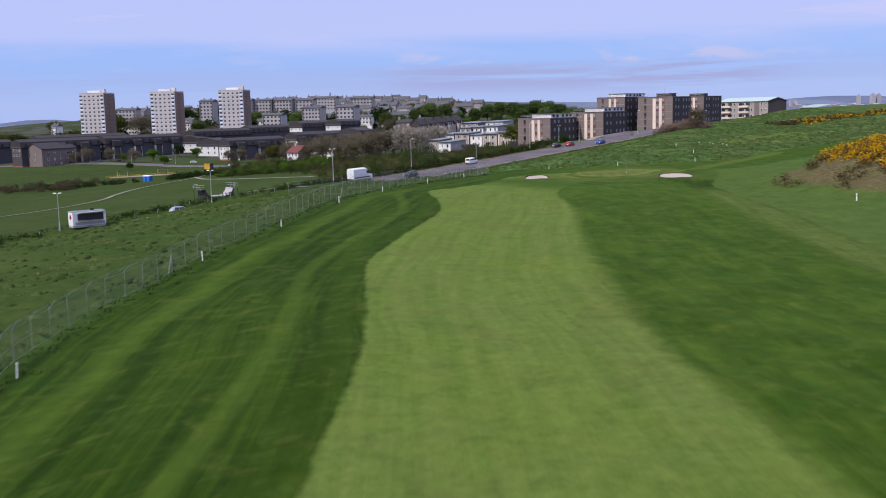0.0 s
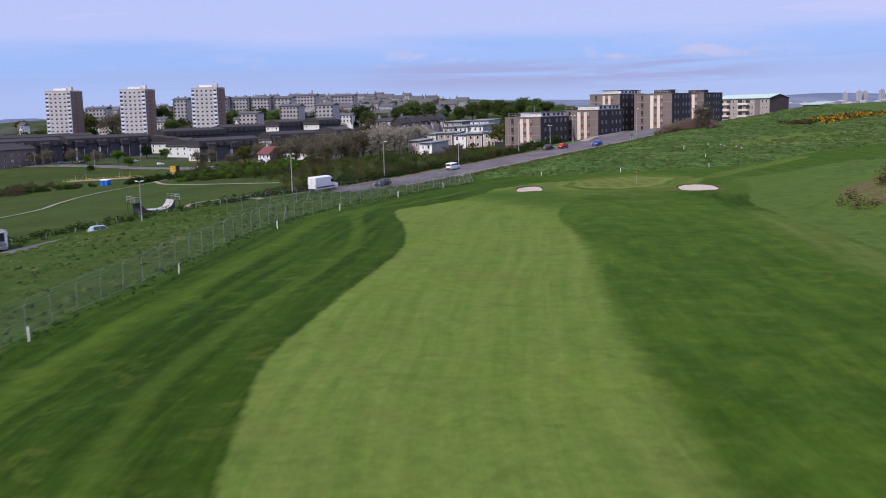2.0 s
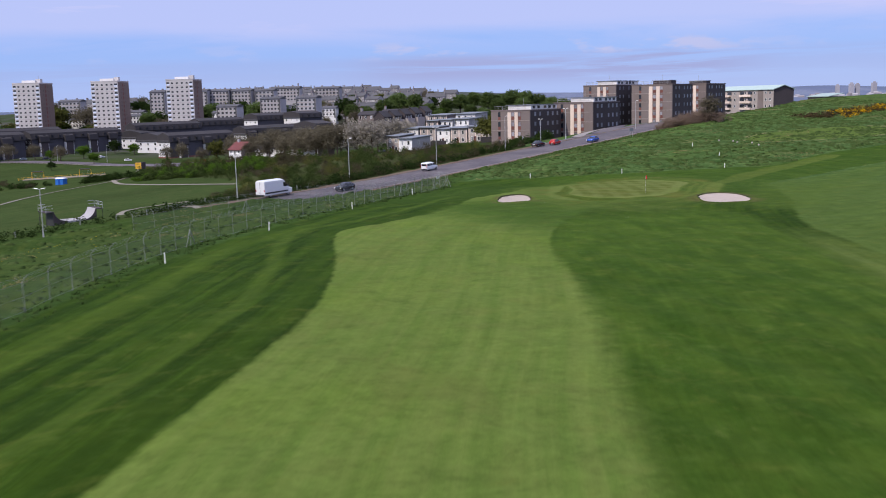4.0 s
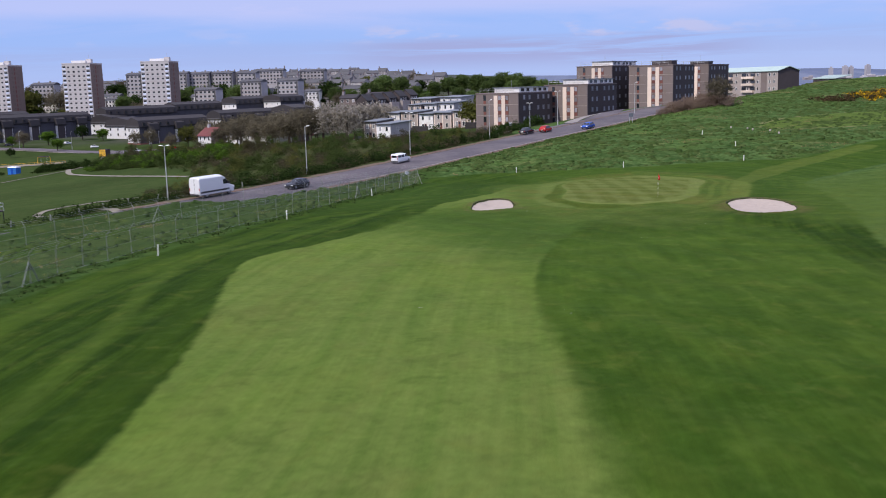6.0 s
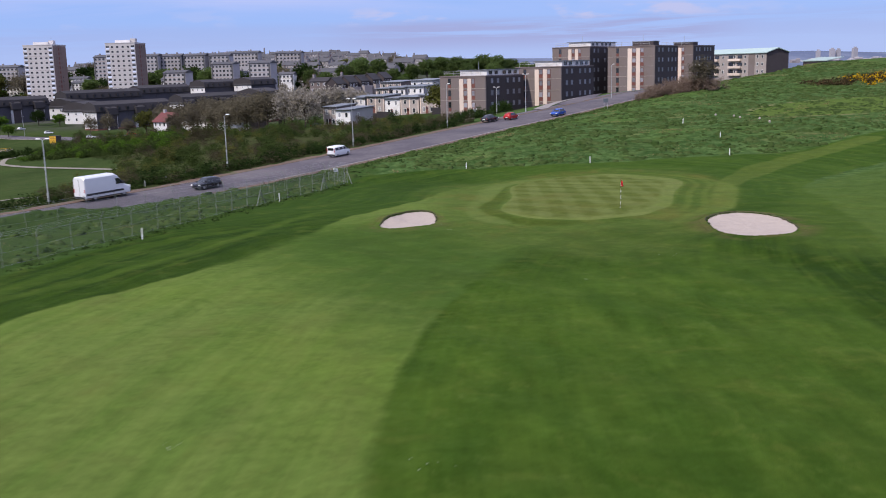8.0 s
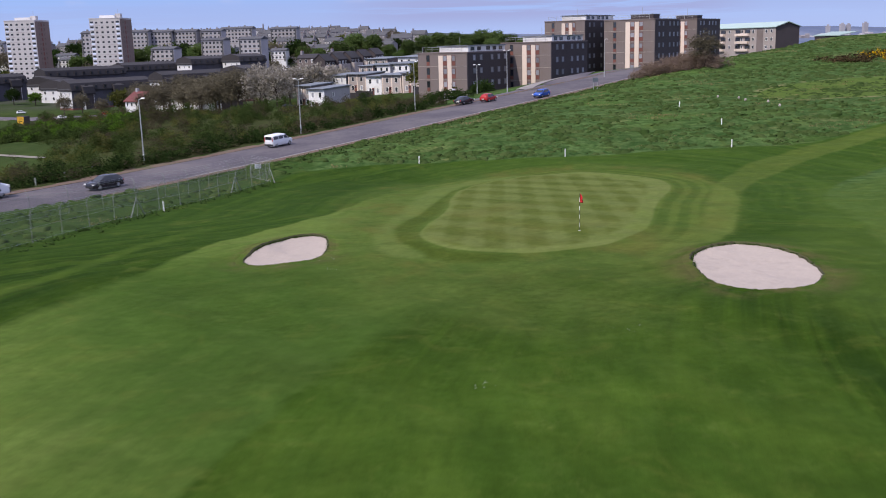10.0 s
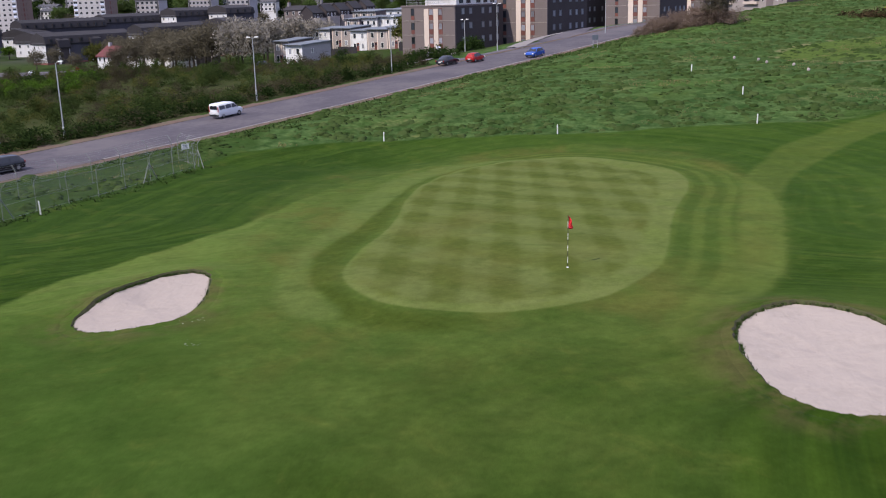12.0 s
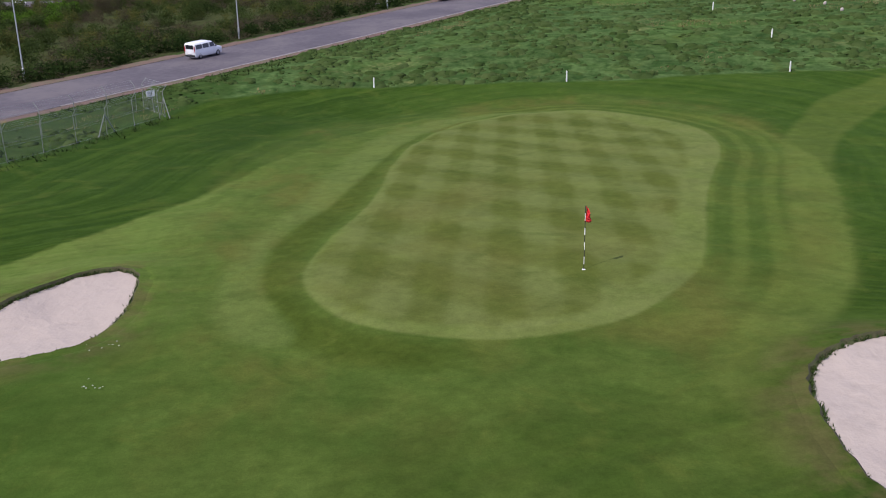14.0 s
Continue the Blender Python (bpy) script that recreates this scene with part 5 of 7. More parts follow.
def window_mesh(name, pane, frame_mat, bar=0.09):
    ring = lambda q, y: [(-q, y, -q), (q, y, -q), (q, y, q), (-q, y, q)]
    sh = Shape().rings([ring(0.5, 0.04), ring(0.5, -0.06), ring(0.5 - bar, -0.06), ring(0.5 - bar, 0.0)], 1, caps=False)
    k = len(sh.v) - 4
    sh.f.append((k, k + 1, k + 2, k + 3))
    sh.s.append(0)
    return sh.mesh(name, [M[pane], M[frame_mat]])


WIN = window_mesh("window", "pane", "white_paint", 0.06)
WIN_CURTAIN = window_mesh("window", "curtain", "white_paint", 0.08)
WIN_FLAT = window_mesh("window", "curtain", "spandrel", 0.07)
WIN_DARK = window_mesh("window", "pane", "pole_dark", 0.08)
WIN_SIDE = window_mesh("window", "curtain", "felt", 0.1)
DOOR = Shape().box(-0.5, 0.5, -0.05, 0.03, -0.5, 0.5, 0).box(-0.3, 0.3, -0.06, 0.0, 0.1, 0.4, 1).mesh("door", [M["spandrel"], M["pane"]])
pick = random.Random(5)


def openings(b, side, w, d, cells, mesh=None):
    """Windows on one side; cells of (place along it, height of the middle, width, height)."""
    for u, z, ww, hh in cells:
        me = mesh or pick.choice((WIN, WIN, WIN_CURTAIN))
        m = {"front": at(u, -0.035, z, ww, 1, hh), "right": at(w / 2 + 0.035, u, z, ww, 1, hh, 90), "left": at(-w / 2 - 0.035, u, z, ww, 1, hh, -90)}[side]
        part("window" if me is not DOOR else "door", me, None, b, at=m)


def corner_pose(c, w, rz, z):
    """Pose of a building whose front right corner stands at c."""
    a = radians(rz)
    return at(c[0] - math.cos(a) * w / 2, c[1] - math.sin(a) * w / 2, z, rz=rz)


ALONG = math.degrees(math.atan2(-RD[0], RD[1]))


def tower_block(c, top, storeys=13):
    w, d, rz, fl = 17.6, 18.5, -5.0, 2.72
    h = storeys * fl + 1.0
    b = thing("tower_block", "pale concrete tower block with a brown side face", "tower block", corner_pose(c, w, rz, top - h), "tower blocks")
    part("wall", Shape().box(-w / 2, w / 2, 0, d, -6, h), M["tower"], b)
    part("side_cladding", Shape().box(w / 2, w / 2 + 0.06, 0.5, d, -6, h - 0.4), M["tower_side"], b, "dark brown side face")
    part("parapet", Shape().box(-w / 2 - 0.15, w / 2 + 0.15, -0.15, d + 0.15, h, h + 0.45), M["tower"], b)
    part("lift_house", Shape().box(-w * 0.22, w * 0.28, 3, 10, h + 0.45, h + 2.0), M["render_white"], b)
    part("tank", Shape().box(w * 0.28, w * 0.45, 4, 7, h + 0.45, h + 2.8), M["tower"], b)
    part("mast", Shape().rod([(w * 0.36, 5, h + 2.7), (w * 0.36, 5, h + 5.2)], 0.06, 5), M["galv"], b)
    for k in range(storeys):
        z = k * fl + 1.5
        for u in (-0.425, 0.425):
            part("balcony_panel", Shape().box(u * w - 1.05, u * w + 1.05, -0.12, 0, z - 1.25, z - 0.2), M["balcony"], b, "pale blue balcony panel")
            openings(b, "front", w, d, [(u * w, z + 0.38, 1.9, 1.05)], WIN_DARK)
        openings(b, "front", w, d, [(u * w, z + 0.2, 1.25, 1.0) for u in (-0.27, -0.09, 0.09, 0.27)], WIN_DARK)
        part("floor_band", Shape().box(-w / 2, w / 2, -0.03, 0.0, z - 1.42, z - 1.34), M["band"], b)
        openings(b, "right", w, d, [(v, z + 0.2, 1.1, 1.1) for v in (5, 11.5)], WIN_DARK)
        for j, v in enumerate((8.2,)):
            part("stair_panel", Shape().box(w / 2 + 0.06, w / 2 + 0.11, v - 0.8, v + 0.8, z - 0.9, z + 0.9), M["spandrel"], b)
    return b


for c in ((-137.2, 687), (-185.0, 687.5), (-234.0, 686)):
    tower_block(c, 28.6)


def flat_block(c, top, base, w=12.2, d=17.0, storeys=4, fl=2.62, rz=ALONG, penthouse=True, label="brown harled block of flats with cream window strips"):
    h = top - base
    b = thing("block_of_flats", label, "block of flats", corner_pose(c, w, rz, base), "brown blocks of flats")
    part("wall", Shape().box(-w / 2, w / 2, 0, d, -5, h), M["harl"], b)
    # side turned from the sun: its shade is put into the darker colour
    part("side_wall", Shape().box(w / 2, w / 2 + 0.08, 0.35, d, -5, h - 0.05), M["harl_dark"], b, "dark brown brick side wall with shade in its tone")
    part("parapet", Shape().box(-w / 2 - 0.12, w / 2 + 0.14, -0.12, d + 0.12, h, h + 0.22), M["harl"], b)
    X = lambda f: -w / 2 + f * w
    for f0, f1 in ((0.43, 0.52), (0.61, 0.695)):
        part("cream_strip", Shape().box(X(f0), X(f1), -0.07, 0, h - storeys * fl + 0.2, h - 0.45), M["cream"], b, "cream vertical panel")
    for k in range(storeys):
        z = h - (k + 1) * fl + fl * 0.62
        part("floor_band", Shape().box(-w / 2, w / 2, -0.05, 0.0, z - fl * 0.62 - 0.04, z - fl * 0.62 + 0.04), M["band"], b)
        openings(b, "front", w, d, [(X(0.565), z, w * 0.085, 1.25), (X(0.735), z, w * 0.075, 1.25)], WIN_FLAT)
        for f, g in ((0.565, 0.085), (0.735, 0.075)):
            part("spandrel", Shape().box(X(f - g / 2), X(f + g / 2), -0.05, 0.0, z - 1.45, z - 0.66), M["spandrel"], b, "red-brown panel under the window")
        openings(b, "front", w, d, [(X(0.215), z, 0.75, 1.35)], WIN_DARK)
        part("spandrel", Shape().box(X(0.215) - 0.38, X(0.215) + 0.38, -0.05, 0.0, z - 1.45, z - 0.7), M["spandrel"], b)
        openings(b, "right", w + 0.16, d, [(v, z, 1.0, 1.15) for v in (2.6, 5.2, 9.5, 12.2, 14.8)], WIN_SIDE)
    if penthouse:
        part("roof_store", Shape().box(-w * 0.1, w * 0.48, 1.0, d * 0.9, h + 0.22, h + 1.35), M["render_white"], b, "white roof-top storey")
        part("roof", Shape().box(-w * 0.14, w * 0.5, 0.7, d * 0.92, h + 1.35, h + 1.5), M["felt"], b)
        for v in (2.5, 5.0, 8.5, 11, 13.5):
            openings(b, "right", w * 0.96 + 0.01, d, [(v, h + 0.82, 1.3, 0.75)], WIN_DARK)
    for k in range(5):
        u = -w * 0.42 + k * w * 0.2
        part("rail_post", Shape().rod([(u, 0.4, h + 0.2), (u, 0.4, h + 1.25)], 0.035, 4), M["galv"], b)
    part("handrail", Shape().rod([(-w * 0.42, 0.4, h + 1.2), (w * 0.38, 0.4, h + 1.2)], 0.03, 4), M["galv"], b)
    part("handrail", Shape().rod([(-w * 0.42, 0.4, h + 0.75), (w * 0.38, 0.4, h + 0.75)], 0.03, 4), M["galv"], b)
    part("aerial", Shape().rod([(w * 0.1, 5, h), (w * 0.1, 5, h + 3.2)], 0.04, 4), M["galv"], b)
    return b


flat_block((35.2, 313.0), 7.6, -2.6)
flat_block((53.6, 322.0), 9.2, -0.8)
flat_block((69.0, 366.5), 14.3, 1.8, 11.6, 19.5, 5)
flat_block((84.5, 356.5), 14.0, 1.5, 13.6, 16.5, 5, penthouse=False)
flat_block((103.0, 383.5), 14.2, 1.6, 11.6, 18.5, 5, penthouse=False)
for cx, cy in ((82.5, 361.5), (101.5, 388.5), (67.5, 371)):
    lift = thing("lift_house", "dark brown lift house on a flat roof", "roof structure", at(cx, cy, 14.4, rz=ALONG))
    part("wall", Shape().box(-3, 3, 0, 4, -0.3, 0.85), M["harl_dark"], lift)
    part("roof", Shape().box(-3.15, 3.15, -0.15, 4.15, 0.85, 1.02), M["felt"], lift)

# long block with a pale metal roof behind the hill
lw, ld, lh = 35.0, 10.5, 9.5
long_block = thing("gabled_block", "buff gabled block of flats with a pale metal roof", "block of flats", corner_pose((151, 452), lw, -68, 2.6))
part("wall", Shape().box(-lw / 2, lw / 2, 0, ld, -5, lh), M["render_buff"], long_block)
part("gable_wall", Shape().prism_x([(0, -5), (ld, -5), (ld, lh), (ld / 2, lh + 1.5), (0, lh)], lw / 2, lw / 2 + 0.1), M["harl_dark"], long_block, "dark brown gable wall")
part("roof", Shape().prism_x([(-0.5, lh - 0.1), (-0.5, lh + 0.12), (ld / 2, lh + 1.85), (ld + 0.5, lh + 0.12), (ld + 0.5, lh - 0.1), (ld / 2, lh + 1.55)], -lw / 2 - 0.4, lw / 2 + 0.5), M["roof_pale"], long_block)
for k in range(3):
    z = lh - 2.7 * k - 1.3
    openings(long_block, "front", lw, ld, [(u, z, 2.6, 1.2) for u in (-14.5, -9.5, -1.5, 3.5)], WIN_DARK)
    openings(long_block, "front", lw, ld, [(u, z, 1.0, 1.1) for u in (-16.5, -6, 0.6, 6.4, 13, 15.5)], WIN)
    openings(long_block, "right", lw, ld, [(3, z, 1.2, 1.2), (7.5, z, 1.2, 1.2)], WIN)
    for u in (-12, 1):
        part("balcony", Shape().box(u - 3.4, u + 3.4, -0.9, 0, z - 1.5, z - 0.6), M["cream"], long_block, "cream balcony front")
part("stair_bay", Shape().box(8.2, 11.4, -0.12, 0, -3, lh - 0.2), M["harl"], long_block, "brown stair bay")
annexe = thing("shed_roofed_annexe", "low annexe with a pale blue metal roof", "building", at(176, 468, 2.0, rz=-68))
part("wall", Shape().box(-6, 6, 0, 8, -4, 6.6), M["harl_dark"], annexe)
part("roof", Shape().prism_x([(-0.4, 6.5), (8.4, 7.8), (8.4, 8.0), (-0.4, 6.8)], -6.3, 6.3), M["roof_pale"], annexe)


def small_house(c, w, d, top, base, wall="render_white", side="render_grey", roof="felt", rows=2, cols=2, rz=ALONG, label="white rendered house with a low grey roof"):
    """Two-storey terraced house with a low roof that slopes to the back."""
    h = top - base
    b = thing("terraced_house", label, "house", corner_pose(c, w, rz, base), "terraced houses by the road")
    part("wall", Shape().box(-w / 2, w / 2, 0, d, -3, h), M[wall], b)
    part("side_wall", Shape().prism_x([(0.1, -3), (d, -3), (d, h + 0.45), (0.1, h)], w / 2, w / 2 + 0.07), M[side], b, "grey-brown side wall")
    part("roof", Shape().prism_x([(-0.55, h - 0.02), (d + 0.4, h + 0.5), (d + 0.4, h + 0.75), (-0.55, h + 0.22)], -w / 2 - 0.35, w / 2 + 0.35), M[roof], b)
    part("gutter", Shape().rod([(-w / 2 - 0.3, -0.55, h + 0.04), (w / 2 + 0.3, -0.55, h + 0.04)], 0.07, 5), M["plastic"], b)
    for r in range(rows):
        z = h - 1.25 - r * 2.5
        openings(b, "front", w, d, [(-w / 2 + (k + 0.5) * w / cols, z, 0.9, 1.35) for k in range(cols)])
        for k in range(cols + 1):
            part("pilaster", Shape().box(-w / 2 + k * w / cols - 0.16, -w / 2 + k * w / cols + 0.16, -0.06, 0, -2, h - 0.05), M["cream" if wall != "render_white" else "render_white"], b) if r == 0 else None
        openings(b, "right", w + 0.1, d, [(d * 0.35, z, 0.8, 1.0)] if r == 0 else [])
    openings(b, "front", w, d, [(-w / 2 + 0.5 * w / cols + 1.0, h - 4.0, 0.85, 2.0)], DOOR)
    return b


small_house((3.4, 346.6), 4.6, 9.5, -0.3, -5.0, cols=2, label="white house with a grey side wall and low slate-grey roof")
small_house((-0.6, 357.5), 4.6, 8.0, 0.1, -5.2, "render_buff", "harl", cols=2, label="buff house half hidden by blossom trees")
small_house((5.4, 404), 6.0, 9, 1.1, -5.0, cols=2, label="white house in a stepped terrace")
small_house((11.4, 399.5), 6.4, 9, 1.4, -5.0, "render_buff", "harl", cols=2, label="buff rendered house in a stepped terrace")
small_house((16.2, 385.5), 5.2, 10, 1.1, -4.3, cols=2, label="white house with cream strips in a stepped terrace")
small_house((21.6, 379), 6.2, 10, 1.5, -4.1, "render_buff", "harl", cols=2, label="buff house with brown side wall in a stepped terrace")
small_house((28.2, 369.5), 7.6, 9, 2.1, -3.8, "render_buff", "render_buff", cols=3, label="buff house with cream strips beside the flats")
small_house((12.9, 421), 5.2, 9, 3.3, -4.5, "render_buff", "harl", cols=2, label="buff house with a low roof")
small_house((18.2, 418.5), 6.4, 9, 3.5, -4.5, cols=3, label="white house with tall narrow windows")
small_house((24.2, 415.5), 7.0, 9, 3.8, -4.5, cols=3, label="white house at the end of the upper terrace")
small_house((17, 447), 9, 9, 5.0, -4.0, "render_buff", "harl", "felt", cols=3, label="house with a pale flat roof in the upper row")
small_house((28, 440), 9, 9, 5.4, -4.0, cols=3, label="white house with a flat roof in the upper row")


def red_house(x, y, z, rz, roof="roof_red"):
    """Small house with a red tiled gable roof, white front and dark gable end."""
    b = thing("gabled_cottage", "small white-fronted house with a dark red gable roof" if roof == "roof_red" else "small white-fronted house with a dark roof behind bare trees", "house", at(x, y, z, rz=rz), "small gabled houses")
    w, d, h = 7.5, 8.0, 5.0
    part("wall", Shape().box(-w / 2, w / 2, 0, d, -3, h), M["render_white"], b)
    part("gable_wall", Shape().prism_x([(0.05, -3), (d, -3), (d, h), (d / 2, h + 2.7), (0.05, h)], w / 2, w / 2 + 0.07), M["harl"], b, "grey-brown gable end")
    part("red_gable_panel", Shape().prism_x([(0.6, h + 0.3), (d - 0.6, h + 0.3), (d / 2, h + 2.5)], w / 2 + 0.07, w / 2 + 0.13), M["roof_red"], b, "red tile-hung gable")
    part("roof", Shape().prism_x([(-0.5, h - 0.3), (-0.5, h - 0.05), (d / 2, h + 2.95), (d + 0.5, h - 0.05), (d + 0.5, h - 0.3), (d / 2, h + 2.65)], -w / 2 - 0.3, w / 2 + 0.3), M[roof], b)
    part("chimney", Shape().box(-w * 0.35, -w * 0.22, d / 2 - 0.4, d / 2 + 0.4, h + 2.2, h + 3.9), M["render_grey"], b)
    for k in range(2):
        openings(b, "front", w, d, [(u, 1.4 + 2.5 * k, 0.95, 1.3) for u in (-2.4, 0, 2.4)])
    openings(b, "right", w, d, [(3, 1.6, 0.8, 1.0)], WIN)
    return b


for x, y, z, roof in ((-66.5, 438, -11.0, "roof_red"), (-54.5, 428, -10.4, "mansard"), (-47.8, 422, -10.1, "mansard"), (-39.8, 412, -9.8, "mansard"), (-32.6, 398, -9.2, "mansard")):
    red_house(x, y, z, ALONG - 4, roof)


def mansard_terrace(c, w, d, top, base, label, front="render_white", stairs=(), windows=True, rz=ALONG):
    """Long three-storey terrace under a steep dark mansard roof; its end wall faces the front."""
    h = top - base
    e = h - 4.6
    b = thing("mansard_terrace", label, "terrace", corner_pose(c, w, rz, base), "mansard terraces")
    part("wall", Shape().box(-w / 2, w / 2, 0, d, -3, e + 0.3), M[front], b)
    # sheet over the long wall, coloured as dark as it looks in shade
    part("side_wall", Shape().box(w / 2, w / 2 + 0.06, 0.1, d, -3, e + 0.2), M["wall_shade"], b, "long wall with its shade in the colour")
    part("brick_base", Shape().box(-w / 2 - 0.06, w / 2 + 0.1, -0.06, d + 0.06, -3, 1.3), M["brick_red"], b, "red brick base")
    part("roof", Shape().prism_y([(-w / 2 - 0.6, e), (w / 2 + 0.6, e), (w / 2 + 0.75, e + 0.35), (w / 2 - 0.35, e + 3.2), (0, h), (-w / 2 + 0.35, e + 3.2), (-w / 2 - 0.75, e + 0.35)], -0.35, d + 0.35), M["mansard"], b)
    part("dormer_panel", Shape().box(-w / 2 + 0.4, w / 2 - 0.4, -0.4, -0.32, e + 0.5, e + 0.95), M["slate"], b)
    openings(b, "front", w, d, [(-w / 2 + 0.8 + k * (w - 1.6) / 7, e + 0.72, 0.32, 0.5) for k in range(8)], WIN)
    for r in range(2):
        openings(b, "front", w, d, [(u * w, e - 1.1 - 2.5 * r, 1.0, 1.3) for u in (-0.32, 0.0, 0.32)])
    if windows:
        n = int(d / 4.2)
        for k in range(n):
            v = 2.2 + k * (d - 4) / max(n - 1, 1)
            openings(b, "right", w, d, [(v, e - 1.2, 1.3, 1.2), (v, e - 3.8, 1.3, 1.2)], WIN_DARK)
            dorm = part("dormer", Shape().box(w / 2 - 0.4, w / 2 + 0.72, v - 0.7, v + 0.7, e + 0.7, e + 2.3), M["mansard"], b)
            part("window", WIN_DARK, None, dorm, at=at(w / 2 + 0.74, v, e + 1.5, 1.0, 1, 1.0, 90))
    for v in stairs:
        part("stair_tower", Shape().box(w / 2, w / 2 + 1.7, v - 2.2, v + 2.2, -3, e - 0.4), M["render_white"], b, "white stair tower")
        part("stair_roof", Shape().prism_y([(w / 2, e - 1.6), (w / 2 + 2.1, e - 1.6), (w / 2 + 2.3, e - 1.0), (w / 2 + 1.6, e + 1.6), (w / 2, e + 2.3)], v - 2.6, v + 2.6), M["mansard"], b)
        # dark sheet on the white stair tower stands for its shaded side
        part("side_cladding", Shape().box(w / 2 + 1.7, w / 2 + 1.76, v - 2.0, v + 2.0, -3, e - 0.5), M["harl_dark"], b)
    return b


mansard_terrace((-145.0, 590), 13, 16, -0.6, -13.0, "white end of a stepped terrace under a dark mansard roof", rz=-14)
mansard_terrace((-125.2, 550), 12.5, 14, -1.2, -13.0, "white-walled terrace end with a red brick base and dark mansard roof", rz=-16)
mansard_terrace((-110.8, 514), 8.5, 40, -0.6, -13.2, "long terrace in shade with stair towers and a dark mansard roof", stairs=(7, 22))
mansard_terrace((-77.5, 529), 9, 44, 1.4, -12.5, "long dark terrace under a brown mansard roof", stairs=(3, 24))
mansard_terrace((-44.0, 533), 15, 12, 3.0, -12.2, "dark gabled terrace end under a steep mansard roof", "harl_dark")
mansard_terrace((-214, 499), 9, 46, 1.3, -13.5, "long dark terrace with white stair towers facing the park", stairs=(8, 22, 36), front="harl_dark")
mansard_terrace((-184, 538), 9, 52, 1.5, -13.0, "long dark terrace with white stair towers and parked cars", stairs=(6, 20, 34, 46), front="harl_dark")
mansard_terrace((-230, 560), 9, 60, 2.2, -12.0, "dark terrace behind the park terraces", front="harl_dark")
mansard_terrace((-150, 598), 9, 46, 3.2, -11.5, "dark mansard terrace in front of the tower blocks", front="harl_dark")
mansard_terrace((-124, 640), 10, 36, 4.4, -10.5, "dark roofed terrace below the towers")
mansard_terrace((-93, 660), 12, 34, 6.5, -10.0, "brown-roofed terrace with a row of roof lights")
mansard_terrace((-68, 668), 14, 20, 7.2, -10.0, "brown-roofed terrace end with roof lights")
mansard_terrace((-262, 512), 9, 40, 0.8, -13.8, "dark terrace at the edge of the park", front="harl_dark")
old = thing("brick_end_block", "brown brick block with a plain gable end by the park", "block of flats", corner_pose((-203.2, 498), 11, ALONG + 14, -13.5))
part("wall", Shape().prism_y([(-5.5, -3), (5.5, -3), (5.5, 9.6), (0, 12.2), (-5.5, 9.6)], 0, 24), M["harl"], old)
part("roof", Shape().prism_y([(-6, 9.4), (-6, 9.7), (0, 12.7), (6, 9.7), (6, 9.4), (0, 12.3)], -0.3, 24.3), M["mansard"], old)
openings(old, "front", 11, 24, [(0.6, z, 0.9, 1.1) for z in (1.5, 4.2, 6.9)], WIN)
openings(old, "right", 11, 24, [(v, z, 1.2, 1.2) for v in (4, 8.5, 13, 17.5, 21.5) for z in (1.6, 4.3, 7.0)])


def slab_block(x, y, w, d, top, rows, cols, rz=-20, wall="render_grey", label="grey slab block of flats with rows of windows"):
    h = rows * 2.75 + 1.4
    b = thing("slab_block", label, "block of flats", at(x, y, top - h, rz=rz), "grey slab blocks")
    part("wall", Shape().box(-w / 2, w / 2, 0, d, -14, h), M[wall], b)
    part("roof", Shape().prism_x([(-0.5, h - 0.05), (-0.5, h + 0.2), (d / 2, h + 1.7), (d + 0.5, h + 0.2), (d + 0.5, h - 0.05)], -w / 2 - 0.4, w / 2 + 0.4), M["slate"], b)
    for u in (-w * 0.28, w * 0.22):
        part("chimney", Shape().box(u - 0.5, u + 0.5, d / 2 - 0.6, d / 2 + 0.6, h + 1.0, h + 2.6), M["granite"], b)
    for r in range(rows):
        z = h - 1.5 - r * 2.75
        part("floor_band", Shape().box(-w / 2, w / 2, -0.05, 0, z - 1.5, z - 1.25), M["band"], b)
        openings(b, "front", w, d, [(-w / 2 + (k + 0.5) * w / cols, z, w / cols * 0.52, 1.3) for k in range(cols)], WIN_DARK)
    for k in (0.0, 1.0):
        part("stair_strip", Shape().box(-w / 2 + k * (w - 1.4) + 0.2, -w / 2 + k * (w - 1.4) + 1.2, -0.09, 0, 0, h - 0.6), M["slate"], b)
    return b


slab_block(-98.5, 752, 16, 9, 15.6, 5, 6)
slab_block(-69.5, 718, 15, 9, 15.4, 5, 5)
slab_block(-125.5, 732, 16, 9, 10.9, 5, 5)
for x, y, w, top, rows in ((-170, 850, 15, 24, 5), (-154, 852, 17, 23.6, 5), (-136, 850, 17, 23.4, 5), (-117, 848, 16, 23, 5), (-190, 800, 12, 23.0, 5), (-256, 800, 18, 17.6, 4), (-108, 905, 26, 25.5, 4), (-74, 930, 22, 25, 4)):
    slab_block(x, y, w, 9, top, rows, max(4, int(w / 2.8)), -12)
for x, y, w, top in ((-249, 790, 25, 3.8), (-196, 782, 22, 5.8), (-208, 800, 14, 8.5), (-140, 790, 16, 6.5), (-113, 770, 14, 4.0), (-303, 770, 5, 6), (-72, 765, 12, 8.5), (-58, 760, 10, 8)):
    slab_block(x, y, w, 8, top, 2, max(4, int(w / 2.4)), -10, "render_white", "low white terrace of flats below the hill")


